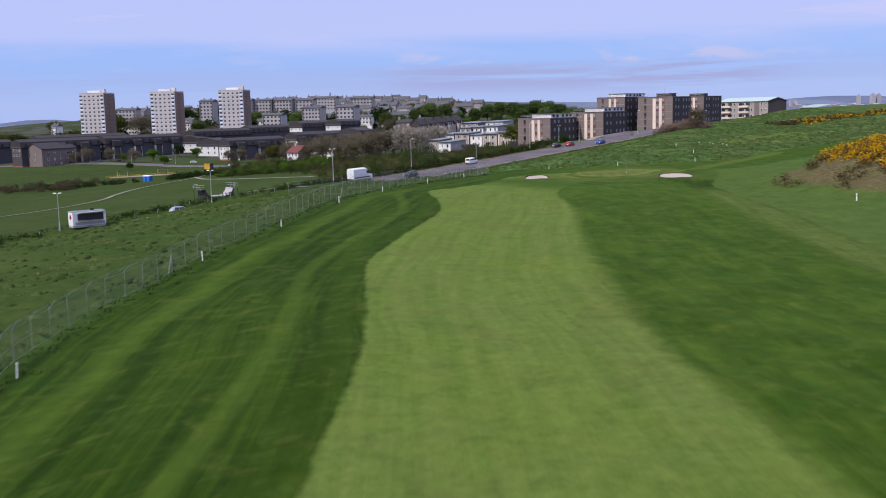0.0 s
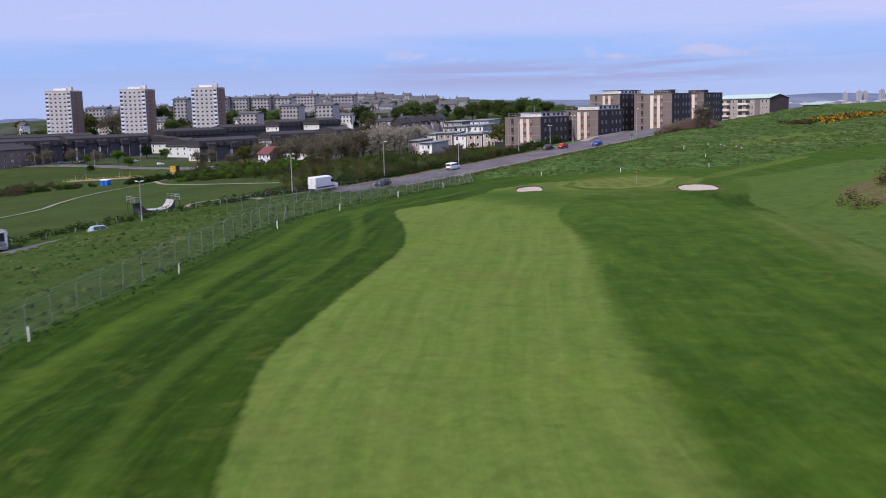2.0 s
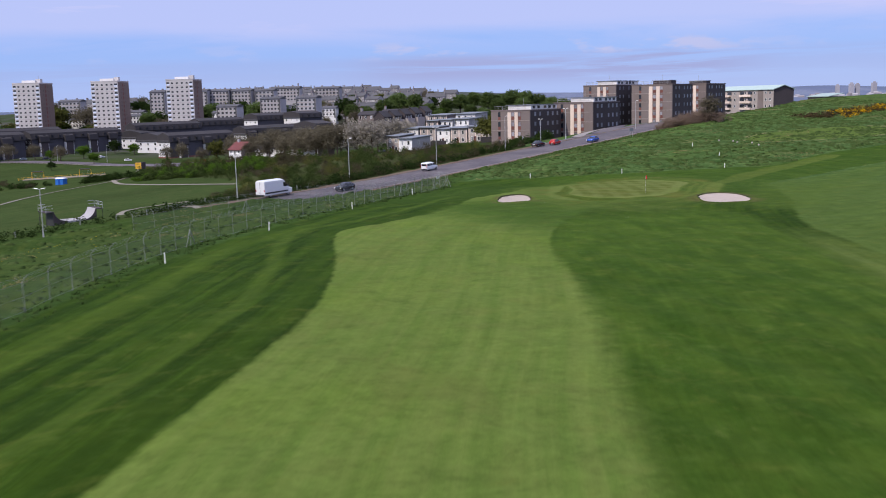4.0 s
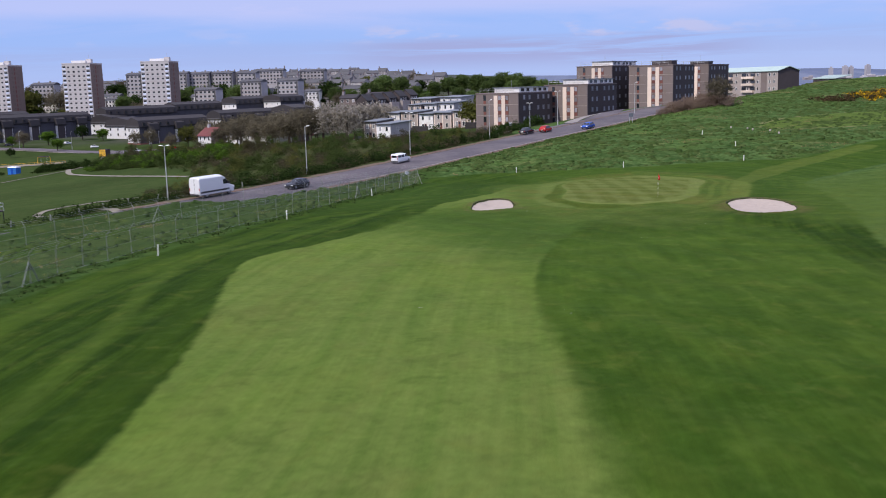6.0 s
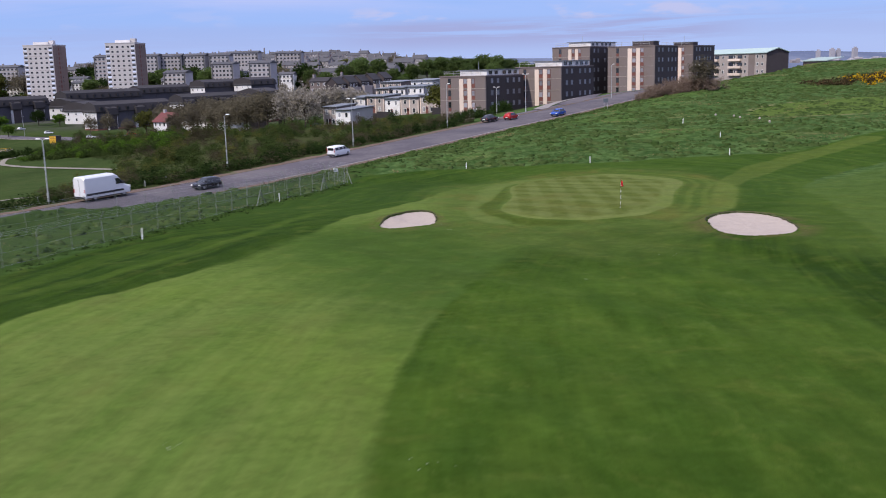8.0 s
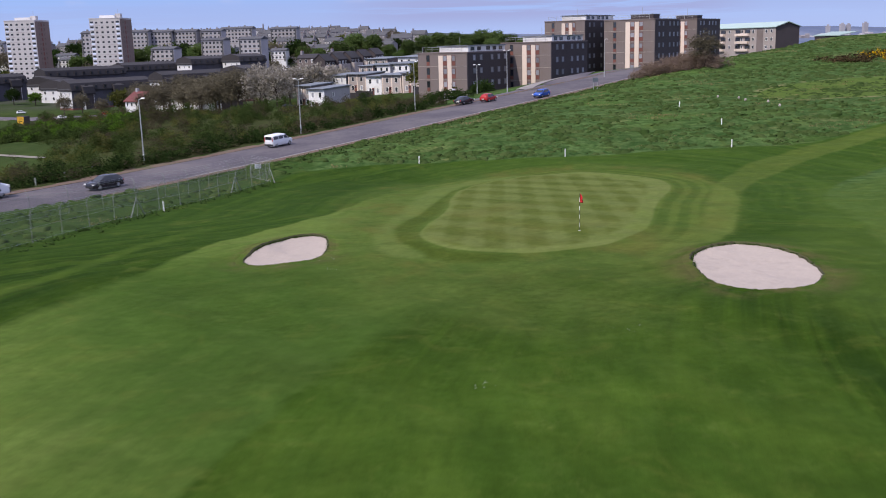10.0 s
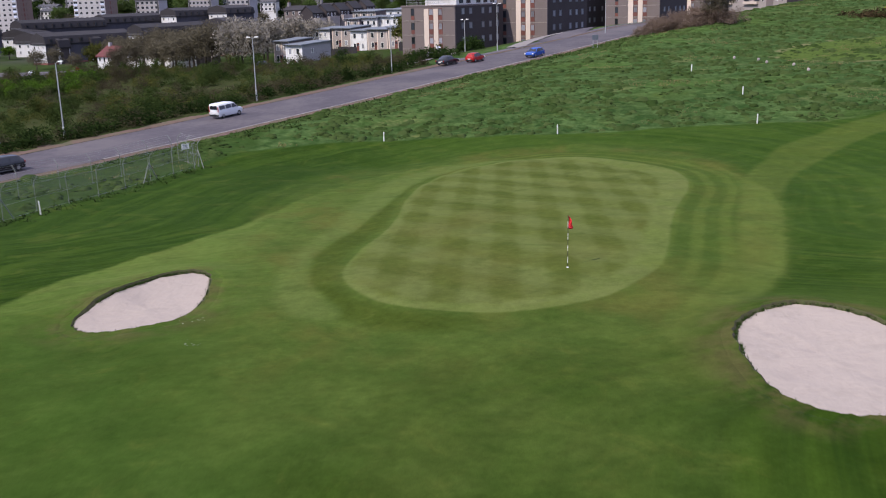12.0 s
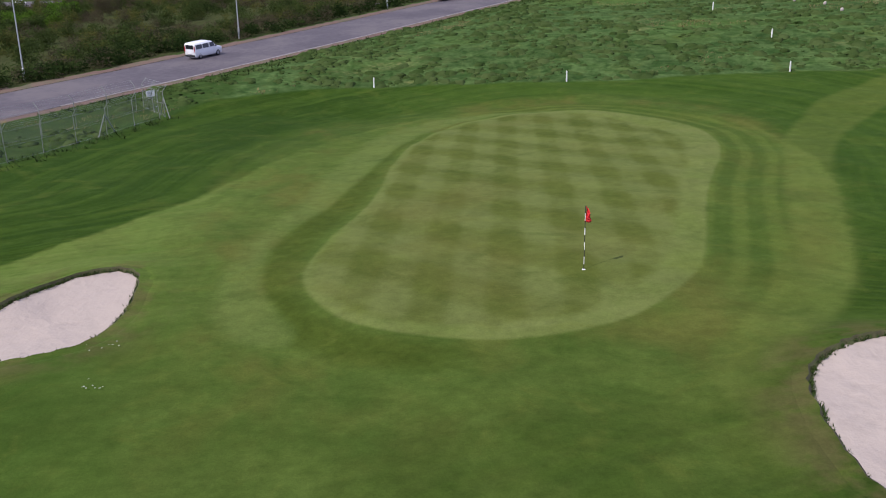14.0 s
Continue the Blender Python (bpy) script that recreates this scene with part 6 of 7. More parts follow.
def gabled_house(x, y, z, w, d, h, pitch, rz, wall="granite", roof="slate", name="gabled_house", label="grey granite house with a slate roof", stacks=1, rows=2):
    b = thing(name, label, "house", at(x, y, z, rz=rz), label)
    part("wall", Shape().prism_x([(0, -6), (d, -6), (d, h), (d / 2, h + pitch), (0, h)], -w / 2, w / 2), M[wall], b)
    part("roof", Shape().prism_x([(-0.4, h - 0.15), (-0.4, h + 0.1), (d / 2, h + pitch + 0.3), (d + 0.4, h + 0.1), (d + 0.4, h - 0.15), (d / 2, h + pitch + 0.02)], -w / 2 - 0.25, w / 2 + 0.25), M[roof], b)
    for k in range(stacks):
        u = -w / 2 + 0.7 + k * (w - 1.4) / max(stacks - 1, 1)
        ch = part("chimney", Shape().box(u - 0.45, u + 0.45, d / 2 - 0.9, d / 2 + 0.9, h + pitch - 0.6, h + pitch + 1.7), M["granite"], b)
        part("chimney_pot", Shape().rod([(u, d / 2, h + pitch + 1.7), (u, d / 2, h + pitch + 2.3)], 0.22, 6), M["roof_red"], ch)
    cols = max(2, int(w / 3))
    for r in range(rows):
        openings(b, "front", w, d, [(-w / 2 + (k + 0.5) * w / cols, h - 1.3 - 2.7 * r, 1.1, 1.4) for k in range(cols)])
    return b


# brown peaked terrace beyond the blossom trees
for k, (x, top) in enumerate(((-9.5, 6.4), (-4.4, 6.8), (0.8, 7.2), (6.0, 7.7), (11.4, 8.2))):
    # the gables' shade is put into the dark wall colour
    peak = gabled_house(x, 548 + k * 9, top - 8.0, 9, 5.8, 5.2, 2.8, 66, "harl_dark", "mansard", "peaked_house", "brown house with a steep pointed gable", 0)
    part("lean_to", Shape().box(-4.4, 4.4, -1.6, 0.0, -4, 3.2), M["render_buff"], peak, "buff lean-to")
gabled_house(-21.5, 566, -1.2, 9, 8, 6.0, 1.6, -20, "harl", "mansard", "brown_house", "broad brown house with a low roof", 1)
gabled_house(-8, 600, -1.2, 14, 9, 7.0, 1.2, -20, "harl_dark", "mansard", "flat_topped_house", "long dark house with a shallow roof", 1)

# the hill of granite tenements on the skyline
hill = random.Random(11)
for y, x0, x1, step in ((800, -110, -30, 16), (850, -100, 10, 15), (905, -70, 30, 15), (960, -290, -120, 17), (985, -110, 40, 16), (1060, -250, 20, 17), (1130, -310, -20, 19), (1210, -280, 10, 18), (1300, -260, -20, 20), (1400, -230, -40, 22)):
    x = x0
    while x < x1:
        yy = y + hill.uniform(-14, 14)
        gabled_house(x, yy, ground_z(x, yy) - 1, hill.uniform(11, 17), 9, hill.uniform(6.5, 9.5), hill.uniform(2.4, 3.6), hill.uniform(-38, 12), hill.choice(("granite", "granite", "render_grey", "render_buff")), stacks=hill.choice((1, 2, 2)))
        x += step * hill.uniform(0.75, 1.3)
stack = part("factory_chimney", Shape().rod([(0, 0, -8), (0, 0, 17)], [1.5, 0.9], 10), M["granite"], at=at(-161.5, 1450, 25))
tagged(stack, "tall thin stone factory chimney on the skyline", "chimney")

# far city across the bay of houses
far = random.Random(3)
for x, y, w, h in ((1362, 3200, 12, 40), (1409, 3200, 13, 44), (1430, 3205, 12, 42), (1502, 3240, 14, 46), (1180, 3300, 10, 28), (1196, 3310, 14, 24)):
    tagged(part("distant_tower", Shape().box(-w / 2, w / 2, 0, 14, -20, h).box(-w / 4, w / 4, 3, 9, h, h + 4), M["render_grey"], at=at(x, y, -8, rz=far.uniform(-20, 20))), "distant pale tower block on the horizon", "tower block", "distant towers")
for k in range(46):
    x, y = far.uniform(1040, 1560), far.uniform(2950, 3350)
    w, h = far.uniform(8, 26), far.uniform(6, 15)
    tagged(part("distant_building", Shape().prism_x([(0, -20), (14, -20), (14, h), (7, h + 3), (0, h)], -w / 2, w / 2), M[far.choice(("render_grey", "granite", "render_grey"))], at=at(x, y, -8, rz=far.uniform(-30, 30))), "small pale distant building across the low ground", "building", "distant buildings")

# ---- park and street furniture ----


def street_lamp(x, y, height=7.0, rz=0.0, double=True):
    z = ground_z(x, y)
    lamp = thing("street_lamp", "tall grey steel street lamp with short arms beside the road", "street lamp", at(x, y, z, rz=rz), "street lamps")
    part("pole", Shape().rod([(0, 0, -0.4), (0, 0, 1.1), (0, 0, 1.15), (0, 0, height)], [0.1, 0.1, 0.065, 0.045], 8), M["galv"], lamp)
    for side in ((1, -1) if double else (1,)):
        part("arm", Shape().rod([(0, 0, height - 0.05), (0.16 * side, 0, height + 0.06), (0.28 * side, 0, height + 0.08)], 0.03, 6), M["galv"], lamp)
        head = part("lantern", Shape().rings([[(side * (0.22 + u * 0.8), v * wd, height + 0.07 + dz) for v in (-1, -0.5, 0.5, 1)] + [(side * (0.22 + u * 0.8), v * wd * 0.7, height + 0.16 + dz) for v in (0.8, -0.8)] for u, wd, dz in ((0, 0.08, 0), (0.1, 0.14, 0.01), (0.45, 0.15, 0.03), (0.55, 0.07, 0.03))]), M["white_paint"], lamp)
    return lamp


for x, y, h, rz in ((-22.2, 200.5, 6.8, 10), (-6.7, 222.0, 7.1, 20), (8.8, 240.5, 6.9, 10), (23.9, 261.0, 7.2, 30), (40.1, 282.4, 7.0, 0), (60.5, 300, 7.2, 15), (-62.1, 156.8, 6.0, 0), (-40.9, 172.5, 6.3, 0), (96, 356, 7, 10), (36.0, 297, 5.2, 5)):
    street_lamp(x, y, h, rz, double=h < 7.1)
for x, y in ((-76, 490), (-79, 493), (-136, 500), (-160, 505), (-190, 508), (-214, 512)):
    street_lamp(x, y, 7.5, 30, False)


def strip(name, points, width, mats, label, category, lift=0.1, kind="structure"):
    """A path laid on the ground along a soft line."""
    line = smooth_loop(points, False, 10)
    sh = Shape()
    for i, (x, y) in enumerate(line):
        a, b = line[max(i - 1, 0)], line[min(i + 1, len(line) - 1)]
        d = Vector((b[0] - a[0], b[1] - a[1], 0)).normalized()
        for v in (-1, 0, 1):
            px, py = x - d.y * width / 2 * v, y + d.x * width / 2 * v
            sh.v.append((px, py, ground_z(px, py) + lift + (0.03 if v == 0 else 0)))
    for r in range(len(line) - 1):
        for c in (0, 1):
            i = r * 3 + c
            sh.f.append((i + 1, i, i + 3, i + 4))
            sh.s.append(0)
    return tagged(part(name, sh, mats, smooth=True), label, category, kind=kind)


strip("path", [(-112, 470), (-107, 446), (-96, 400), (-93, 370), (-101, 330), (-97, 290), (-92, 258), (-100, 225), (-125, 205)], 1.4, M["path"], "pale gravel path winding through the park", "path")
strip("path", [(-95, 375), (-84, 344), (-75, 327), (-62, 307), (-46, 285), (-35, 270)], 1.5, M["path"], "pale branch path across the park", "path")
strip("path", [(-23, 188), (-28, 194), (-36, 203), (-44, 214), (-45, 222), (-41, 227), (-34, 229), (-26, 232)], 1.2, M["path"], "worn brown path looping through the grass", "path")
strip("estate_road", [(-290, 512), (-230, 514), (-185, 512), (-150, 500), (-118, 480), (-95, 477), (-70, 478), (-40, 470)], 8.0, M["asphalt"], "grey estate road in front of the terraces", "road", 0.12)
strip("estate_road", [(-118, 482), (-112, 474), (-96, 466), (-82, 458)], 9.0, M["asphalt"], "grey tarmac lay-by at the end of the estate road", "road", 0.14)
strip("estate_road", [(50, 292), (58, 312), (66, 338), (70, 352)], 5.0, M["asphalt"], "narrow access road between the brown flats", "road", 0.14)
strip("pavement", [(-290, 506.5), (-230, 508.5), (-186, 506.5), (-153, 495), (-121, 475)], 1.4, M["path"], "pale footpath along the park edge", "pavement", 0.14)
strip("pavement", [(22, 268), (28, 278), (33, 290), (33, 300)], 2.0, M["kerb"], "pale footpath leading to the flats", "pavement", 0.12)
strip("pavement", [(43, 285), (47, 296), (52, 308), (57, 316)], 2.6, M["kerb"], "footpath in front of the brown flats", "pavement", 0.12)

# playground
px, py = -131, 433
strip("playground_surface", [(-146, 430), (-136, 432), (-126, 434), (-117, 437)], 8.0, M["path"], "sandy playground surface", "playground", 0.14)
for dx, n_bays in ((-10, 2), (7, 2)):
    swing = thing("swing_frame", "yellow steel swing frame on a sandy playground", "swing", on_ground(px + dx, py + 0.2 * dx, rz=12), "swing frames")
    for u in (-2.2, 2.2):
        for v in (-0.9, 0.9):
            part("leg", Shape().rod([(u, v, -0.2), (u * 0.96, 0, 2.6)], 0.06, 6), M["yellow"], swing)
    part("crossbar", Shape().rod([(-2.2, 0, 2.6), (2.2, 0, 2.6)], 0.06, 6), M["yellow"], swing)
    part("canopy", Shape().box(-1.8, 1.8, -0.7, 0.7, 2.7, 2.95), M["harl_dark"], swing, "dark top beam")
    for u in (-1.0, 1.0):
        seat = part("seat", Shape().box(u - 0.25, u + 0.25, -0.1, 0.1, 0.5, 0.55), M["rubber"], swing)
        for e in (-0.22, 0.22):
            part("chain", Shape().rod([(u + e, 0, 0.55), (u + e, 0, 2.6)], 0.012, 3), M["galv"], seat)
rail = thing("playground_railing", "yellow painted railing round the playground", "railing")
for k in range(19):
    x, y = -147 + k * 1.7, 427 + k * 0.4
    part("post", Shape().rod([(x, y, ground_z(x, y) - 0.2), (x, y, ground_z(x, y) + 1.1)], 0.05, 5), M["yellow"], rail)
for h in (0.45, 1.05):
    part("rail", Shape().rod([(-147 + k * 1.7, 427 + k * 0.4, ground_z(-147 + k * 1.7, 427 + k * 0.4) + h) for k in range(19)], 0.035, 4), M["yellow"], rail)
kiosk = thing("blue_hut", "small blue steel hut with a pale roof on the park grass", "hut", on_ground(-119, 394.5, rz=-20))
part("wall", Shape().box(-1.6, 1.6, -1.1, 1.1, -0.3, 2.1), M["blue_plastic"], kiosk)
part("roof", Shape().rings([[(-1.75, -1.25, 2.1), (1.75, -1.25, 2.1), (1.75, 1.25, 2.1), (-1.75, 1.25, 2.1)], [(-1.5, -0.6, 2.4), (1.5, -0.6, 2.4), (1.5, 0.6, 2.4), (-1.5, 0.6, 2.4)]]), M["balcony"], kiosk)
part("door", Shape().box(-0.4, 0.5, -1.13, -1.1, 0.0, 1.9), M["car_blue"], kiosk)
box = thing("storage_container", "yellow panelled storage container at the road end", "container", on_ground(-108.4, 455, rz=-28))
part("body", Shape().box(-1.7, 1.7, -1.2, 1.2, 0.1, 2.9), M["harl_dark"], box)
for r in range(3):
    for c in range(3):
        part("panel", Shape().box(-1.6 + c * 1.08, -0.62 + c * 1.08, -1.26, -1.2, 0.25 + r * 0.88, 1.03 + r * 0.88), M["yellow"], box, "yellow panel")


def quarter(sign):
    """One curved ramp of the half-pipe with its platform."""
    prof = [(sign * (1.3 + 2.2 * math.sin(a)), 2.2 - 2.2 * math.cos(a)) for a in np.linspace(0, math.pi / 2 * 0.86, 9)]
    top_x, top_z = prof[-1]
    return prof + [(top_x + sign * 0.15, top_z), (top_x + sign * 0.15, -0.7), (sign * 1.3, -0.7)], top_x, top_z


ramp = thing("half_pipe", "grey skateboard half-pipe with platforms and rails", "skate ramp", at(-45.2, 194.6, ground_z(-45.2, 194.6) + 0.5, 0.86, 0.86, 0.86, 38))
for sign in (-1, 1):
    prof, tx, tz = quarter(sign)
    # left ramp is coloured near black to carry the shade on its back
    part("ramp_surface", Shape().prism_y(prof if sign < 0 else prof[::-1], -1.9, 1.9), M["render_grey" if sign > 0 else "pole_dark"], ramp, "curved grey ramp" if sign > 0 else "ramp with its shade put into a dark colour")
    for v in (-1.9, 1.9):
        part("side_board", Shape().prism_y(prof if sign < 0 else prof[::-1], v - 0.05, v + 0.05), M["harl_dark"], ramp, "dark side board")
    part("platform", Shape().box(min(tx, tx + sign * 1.3) + 0.02, max(tx, tx + sign * 1.3) - 0.02, -1.9, 1.9, tz - 0.14, tz - 0.005), M["harl_dark"], ramp, "weathered platform deck")
    for v in (-1.8, 1.8):
        part("leg", Shape().rod([(tx + sign * 1.2, v, -0.9), (tx + sign * 1.2, v, tz - 0.12)], 0.06, 5), M["pole_dark"], ramp)
    for h in (0.55, 1.05):
        part("rail", Shape().rod([(tx + sign * 1.25, -1.9, tz + h), (tx + sign * 1.25, 1.9, tz + h)], 0.035, 5), M["galv"], ramp)
        for v in (-1.9, 1.9):
            part("rail", Shape().rod([(tx + sign * 0.1, v, tz + h), (tx + sign * 1.25, v, tz + h)], 0.035, 5), M["galv"], ramp)
    for v in (-1.9, 0, 1.9):
        part("rail_post", Shape().rod([(tx + sign * 1.25, v, tz - 0.1), (tx + sign * 1.25, v, tz + 1.08)], 0.04, 5), M["galv"], ramp)
part("ramp_floor", Shape().box(-1.35, 1.35, -1.9, 1.9, -0.7, 0.02), M["render_grey"], ramp)
post = Shape().rings([[(sx * 0.06, sy * 0.06, z) for sx, sy in ((-1, -1), (1, -1), (1, 1), (-1, 1))] for z in (-0.2, 0.75)]).mesh("marker_post", M["post"])
for k in range(22):
    s = 84 + k * 4.2
    x, y = xy(s, float(road_n(s)) + 8.5 + 1.6 * math.sin(k))
    tagged(part("marker_post", post, None, at=on_ground(x, y) @ pose(0, 0, 0, 5 * math.sin(k * 2.1), 8 * math.cos(k * 1.3), 0)), "short leaning pale post along the park edge", "post", "posts along the park edge")
barrier = thing("road_sign", "small road sign on two grey legs by the verge", "road sign", on_ground(53.4, 272.4, rz=20))
for u in (-0.35, 0.35):
    part("leg", Shape().rod([(u, 0, -0.2), (u, 0, 2.0)], 0.035, 5), M["galv"], barrier)
part("plate", Shape().box(-0.5, 0.5, -0.05, -0.02, 1.3, 2.0), M["felt"], barrier)
for x, y, wide in ((31.5, 297, 0.8),):
    board = thing("notice_board", "notice board on two posts in front of the flats", "notice board", on_ground(x, y, rz=ALONG))
    for u in (-wide / 2, wide / 2):
        part("post", Shape().rod([(u, 0, -0.2), (u, 0, 1.9)], 0.05, 5), M["white_paint"], board)
    part("board", Shape().box(-wide / 2, wide / 2, -0.04, 0.04, 1.1, 1.8), M["balcony"], board)
for x, y in ((9, 366), (12, 371), (27, 353)):
    yard = thing("garden_fence", "dark brown timber garden fence between the houses", "fence", on_ground(x, y, rz=ALONG))
    for k in range(12):
        part("plank", Shape().box(-3 + k * 0.5, -2.54 + k * 0.5, -0.03, 0.03, -0.3, 1.7), M["mansard"], yard)

# ---- trees and shrubs ----


def leaf_cloud(rng, clumps, per, size, clump_r, narrow=1.0):
    """Small flat leaves in clumps: points and faces."""
    v, f = [], []
    for cx, cy, cz in clumps:
        for _ in range(per):
            o = Vector((rng.gauss(0, 1), rng.gauss(0, 1), rng.gauss(0, 0.8))) * clump_r * 0.55
            p = Vector((cx, cy, cz)) + o
            a = Vector((rng.uniform(-1, 1), rng.uniform(-1, 1), rng.uniform(-0.6, 0.6))).normalized()
            b = a.cross(Vector((rng.uniform(-1, 1), rng.uniform(-1, 1), rng.uniform(-1, 1)))).normalized()
            s = size * rng.uniform(0.6, 1.3)
            i = len(v)
            v += [tuple(p - a * s), tuple(p + b * s * narrow * 0.6), tuple(p + a * s), tuple(p - b * s * narrow * 0.6)]
            f.append((i, i + 1, i + 2, i + 3))
    return v, f


def tree(name, label, leaf, seed, height=8.0, crown=(3.2, 3.2, 3.0), clumps=95, per=16, size=0.34, narrow=1.0, trunk=0.2, group="trees", low=0.30):
    """A tapered trunk, limbs and a crown of many small leaves with gaps."""
    rng = random.Random(seed)
    t = thing(name, label, "tree", at(0, 0, 0), group)
    cz = height - crown[2]
    wood = Shape().rod([(0, 0, -0.5), (0.06, 0.04, height * low), (0.15, -0.1, height * 0.6), (0.1, 0.05, height * 0.86)], [trunk * 1.25, trunk, trunk * 0.6, trunk * 0.15], 7)
    tips = []
    for k in range(13):
        a, e = k * 2.4 + rng.uniform(-0.3, 0.3), rng.uniform(0.15, 0.95)
        start = Vector((0.1, 0, height * rng.uniform(low, 0.62)))
        end = Vector((math.cos(a) * crown[0] * 0.82 * math.cos(e), math.sin(a) * crown[1] * 0.82 * math.cos(e), cz + crown[2] * 0.9 * math.sin(e) * rng.uniform(0.5, 1)))
        mid = start.lerp(end, 0.5) + Vector((0, 0, 0.35))
        wood.rod([start, mid, end], [trunk * 0.42, trunk * 0.25, trunk * 0.06], 5)
        for j in range(3):
            q = mid.lerp(end, rng.uniform(0.2, 0.9))
            tip = q + Vector((rng.uniform(-1, 1) * 0.9, rng.uniform(-1, 1) * 0.9, rng.uniform(0.1, 1.0)))
            wood.rod([q, tip], [trunk * 0.12, trunk * 0.03], 3)
            tips.append(tip)
        tips.append(end)
    part("trunk", wood, M["bark"], t)
    spots = [tuple(p) for p in tips]
    while len(spots) < clumps:
        p = Vector((rng.gauss(0, 1), rng.gauss(0, 1), rng.gauss(0, 1))).normalized() * (rng.random() ** 0.35)
        r = 1 + 0.25 * noise.noise(p * 2.2 + Vector((seed, 0, 0)))
        if p.z > -0.55:
            spots.append((p.x * crown[0] * r, p.y * crown[1] * r, cz + p.z * crown[2] * r))
    v, f = leaf_cloud(rng, spots, per, size, 0.95, narrow)
    sh = Shape()
    sh.v, sh.f, sh.s = v, f, [0] * len(f)
    part("crown", sh, L[leaf], t)
    return t


SPECIES = {
    "green": tree("broadleaf_tree", "young tree in fresh green leaf on mown grass", "green", 1, 6.5, (3.0, 2.9, 2.8), 105, low=0.25),
    "dark": tree("broadleaf_tree", "dark leafy tree with an uneven crown", "dark", 2, 7.5, (3.4, 3.5, 3.3), 110, low=0.22),
    "olive": tree("spring_tree", "tree coming into yellow-green spring leaf", "olive", 3, 7.8, (3.7, 3.5, 3.6), 115, low=0.22),
    "bare": tree("bare_tree", "grey-brown budding tree with bare twigs", "bare", 4, 8.4, (3.7, 3.5, 4.0), 130, 22, 0.36, 0.34, 0.2, low=0.2),
    "bare_wide": tree("bare_tree", "wide bare budding tree among the houses", "bare", 5, 9.0, (4.8, 4.4, 4.2), 150, 22, 0.38, 0.34, 0.24, low=0.2),
    "blossom": tree("blossom_tree", "tree covered in pale cream blossom", "blossom", 6, 8.4, (4.2, 4.0, 3.9), 140, 20, 0.24, low=0.2),
    "wood": tree("woodland_tree", "tall leafy tree in the wood behind the houses", "wood", 12, 16.0, (6.2, 6.0, 6.6), 330, 24, 0.36, trunk=0.34, group="woods behind the houses", low=0.2),
    "red": tree("copper_tree", "small dark copper-red leaved tree", "red", 7, 5.5, (2.8, 2.6, 2.2), 80),
}
PLACES = {
    "green": [(-153.5, 521, 1.0), (-135, 540, 0.9), (-140, 494, 0.8), (-166, 512, 0.7)],
    "dark": [(-146, 545, 0.9), (-150, 470, 0.5), (8, 460, 1.0), (-62, 560, 1.1), (-36, 600, 1.2), (45, 352, 0.6)],
    "olive": [(-83, 484, 1.15), (-77, 490, 0.95), (30, 352, 1.15), (38, 360, 1.25), (27, 362, 1.0), (31, 455, 1.1), (20, 470, 1.1), (-97, 640, 1.0), (-185, 640, 1.2), (-120, 690, 0.9)],
    "bare": [(-57.5, 421, 0.8), (-50, 412, 0.85), (-43.0, 407, 0.85), (-36, 396, 0.85), (-29.5, 386, 0.95), (-107, 492, 0.85), (-101, 495, 0.9), (-70, 470, 1.1), (-63, 455, 1.0), (-56, 441, 1.1), (-50, 428, 1.1), (-44, 418, 1.0), (-37, 404, 1.0), (-30, 394, 1.05), (-25, 384, 1.0), (-21, 372, 1.0), (74, 281, 0.62), (-57, 470, 1.2), (-192, 512, 0.8), (-88, 476, 0.8)],
    "bare_wide": [(-74, 476, 1.0), (-160, 509, 0.85), (-176, 520, 0.85), (-186, 514, 0.9), (-197, 517, 0.8), (-60, 448, 1.05), (-46, 432, 1.1), (-36, 414, 1.0), (-27, 400, 1.0), (-58, 480, 1.0), (-40, 445, 1.05), (-28, 420, 1.0), (-18, 380, 0.9), (-48, 490, 1.0), (-34, 465, 1.0)],
    "blossom": [(-13, 362, 1.0), (-9, 357, 0.9), (-15, 380, 1.1), (-8, 375, 1.05), (-4, 391, 1.1), (-12, 398, 1.1), (-1, 409, 1.0), (-20, 405, 1.1), (-24, 425, 1.05), (-8, 430, 1.1), (1, 430, 0.95), (-38, 470, 1.0), (-30, 480, 0.9)],
    "wood": [(-8, 762, 1.15), (-18, 742, 1.05), (4, 755, 1.05), (-30, 735, 0.95), (14, 740, 0.85), (26, 745, 0.85), (36, 750, 0.95), (46, 760, 1.0), (56, 750, 1.05), (66, 752, 1.1), (74, 758, 1.08), (83, 752, 1.12), (92, 758, 1.1), (101, 752, 1.0), (110, 760, 0.95), (61, 735, 0.95), (79, 738, 1.0), (95, 735, 0.9), (42, 728, 0.8), (20, 722, 0.75), (5, 725, 0.8), (50, 722, 0.8), (120, 755, 0.9), (-42, 760, 0.85)],
    "red": [(-26, 540, 1.3), (-19, 535, 1.1), (-31, 548, 1.0)],
}
spin = random.Random(8)
for kind, rows in PLACES.items():
    for k, (x, y, sc) in enumerate(rows):
        if kind in ("bare", "bare_wide", "blossom") and x > -75:
            sc *= 1.2
        m = at(x, y, ground_z(x, y), sc, sc, sc * spin.uniform(0.92, 1.08), spin.uniform(0, 360))
        if k == 0:
            SPECIES[kind].matrix_basis = m
            first = SPECIES[kind]
            base_scale = first.scale.copy()
        else:
            made = copy_thing(first, Matrix.Identity(4))
            made.matrix_basis = m
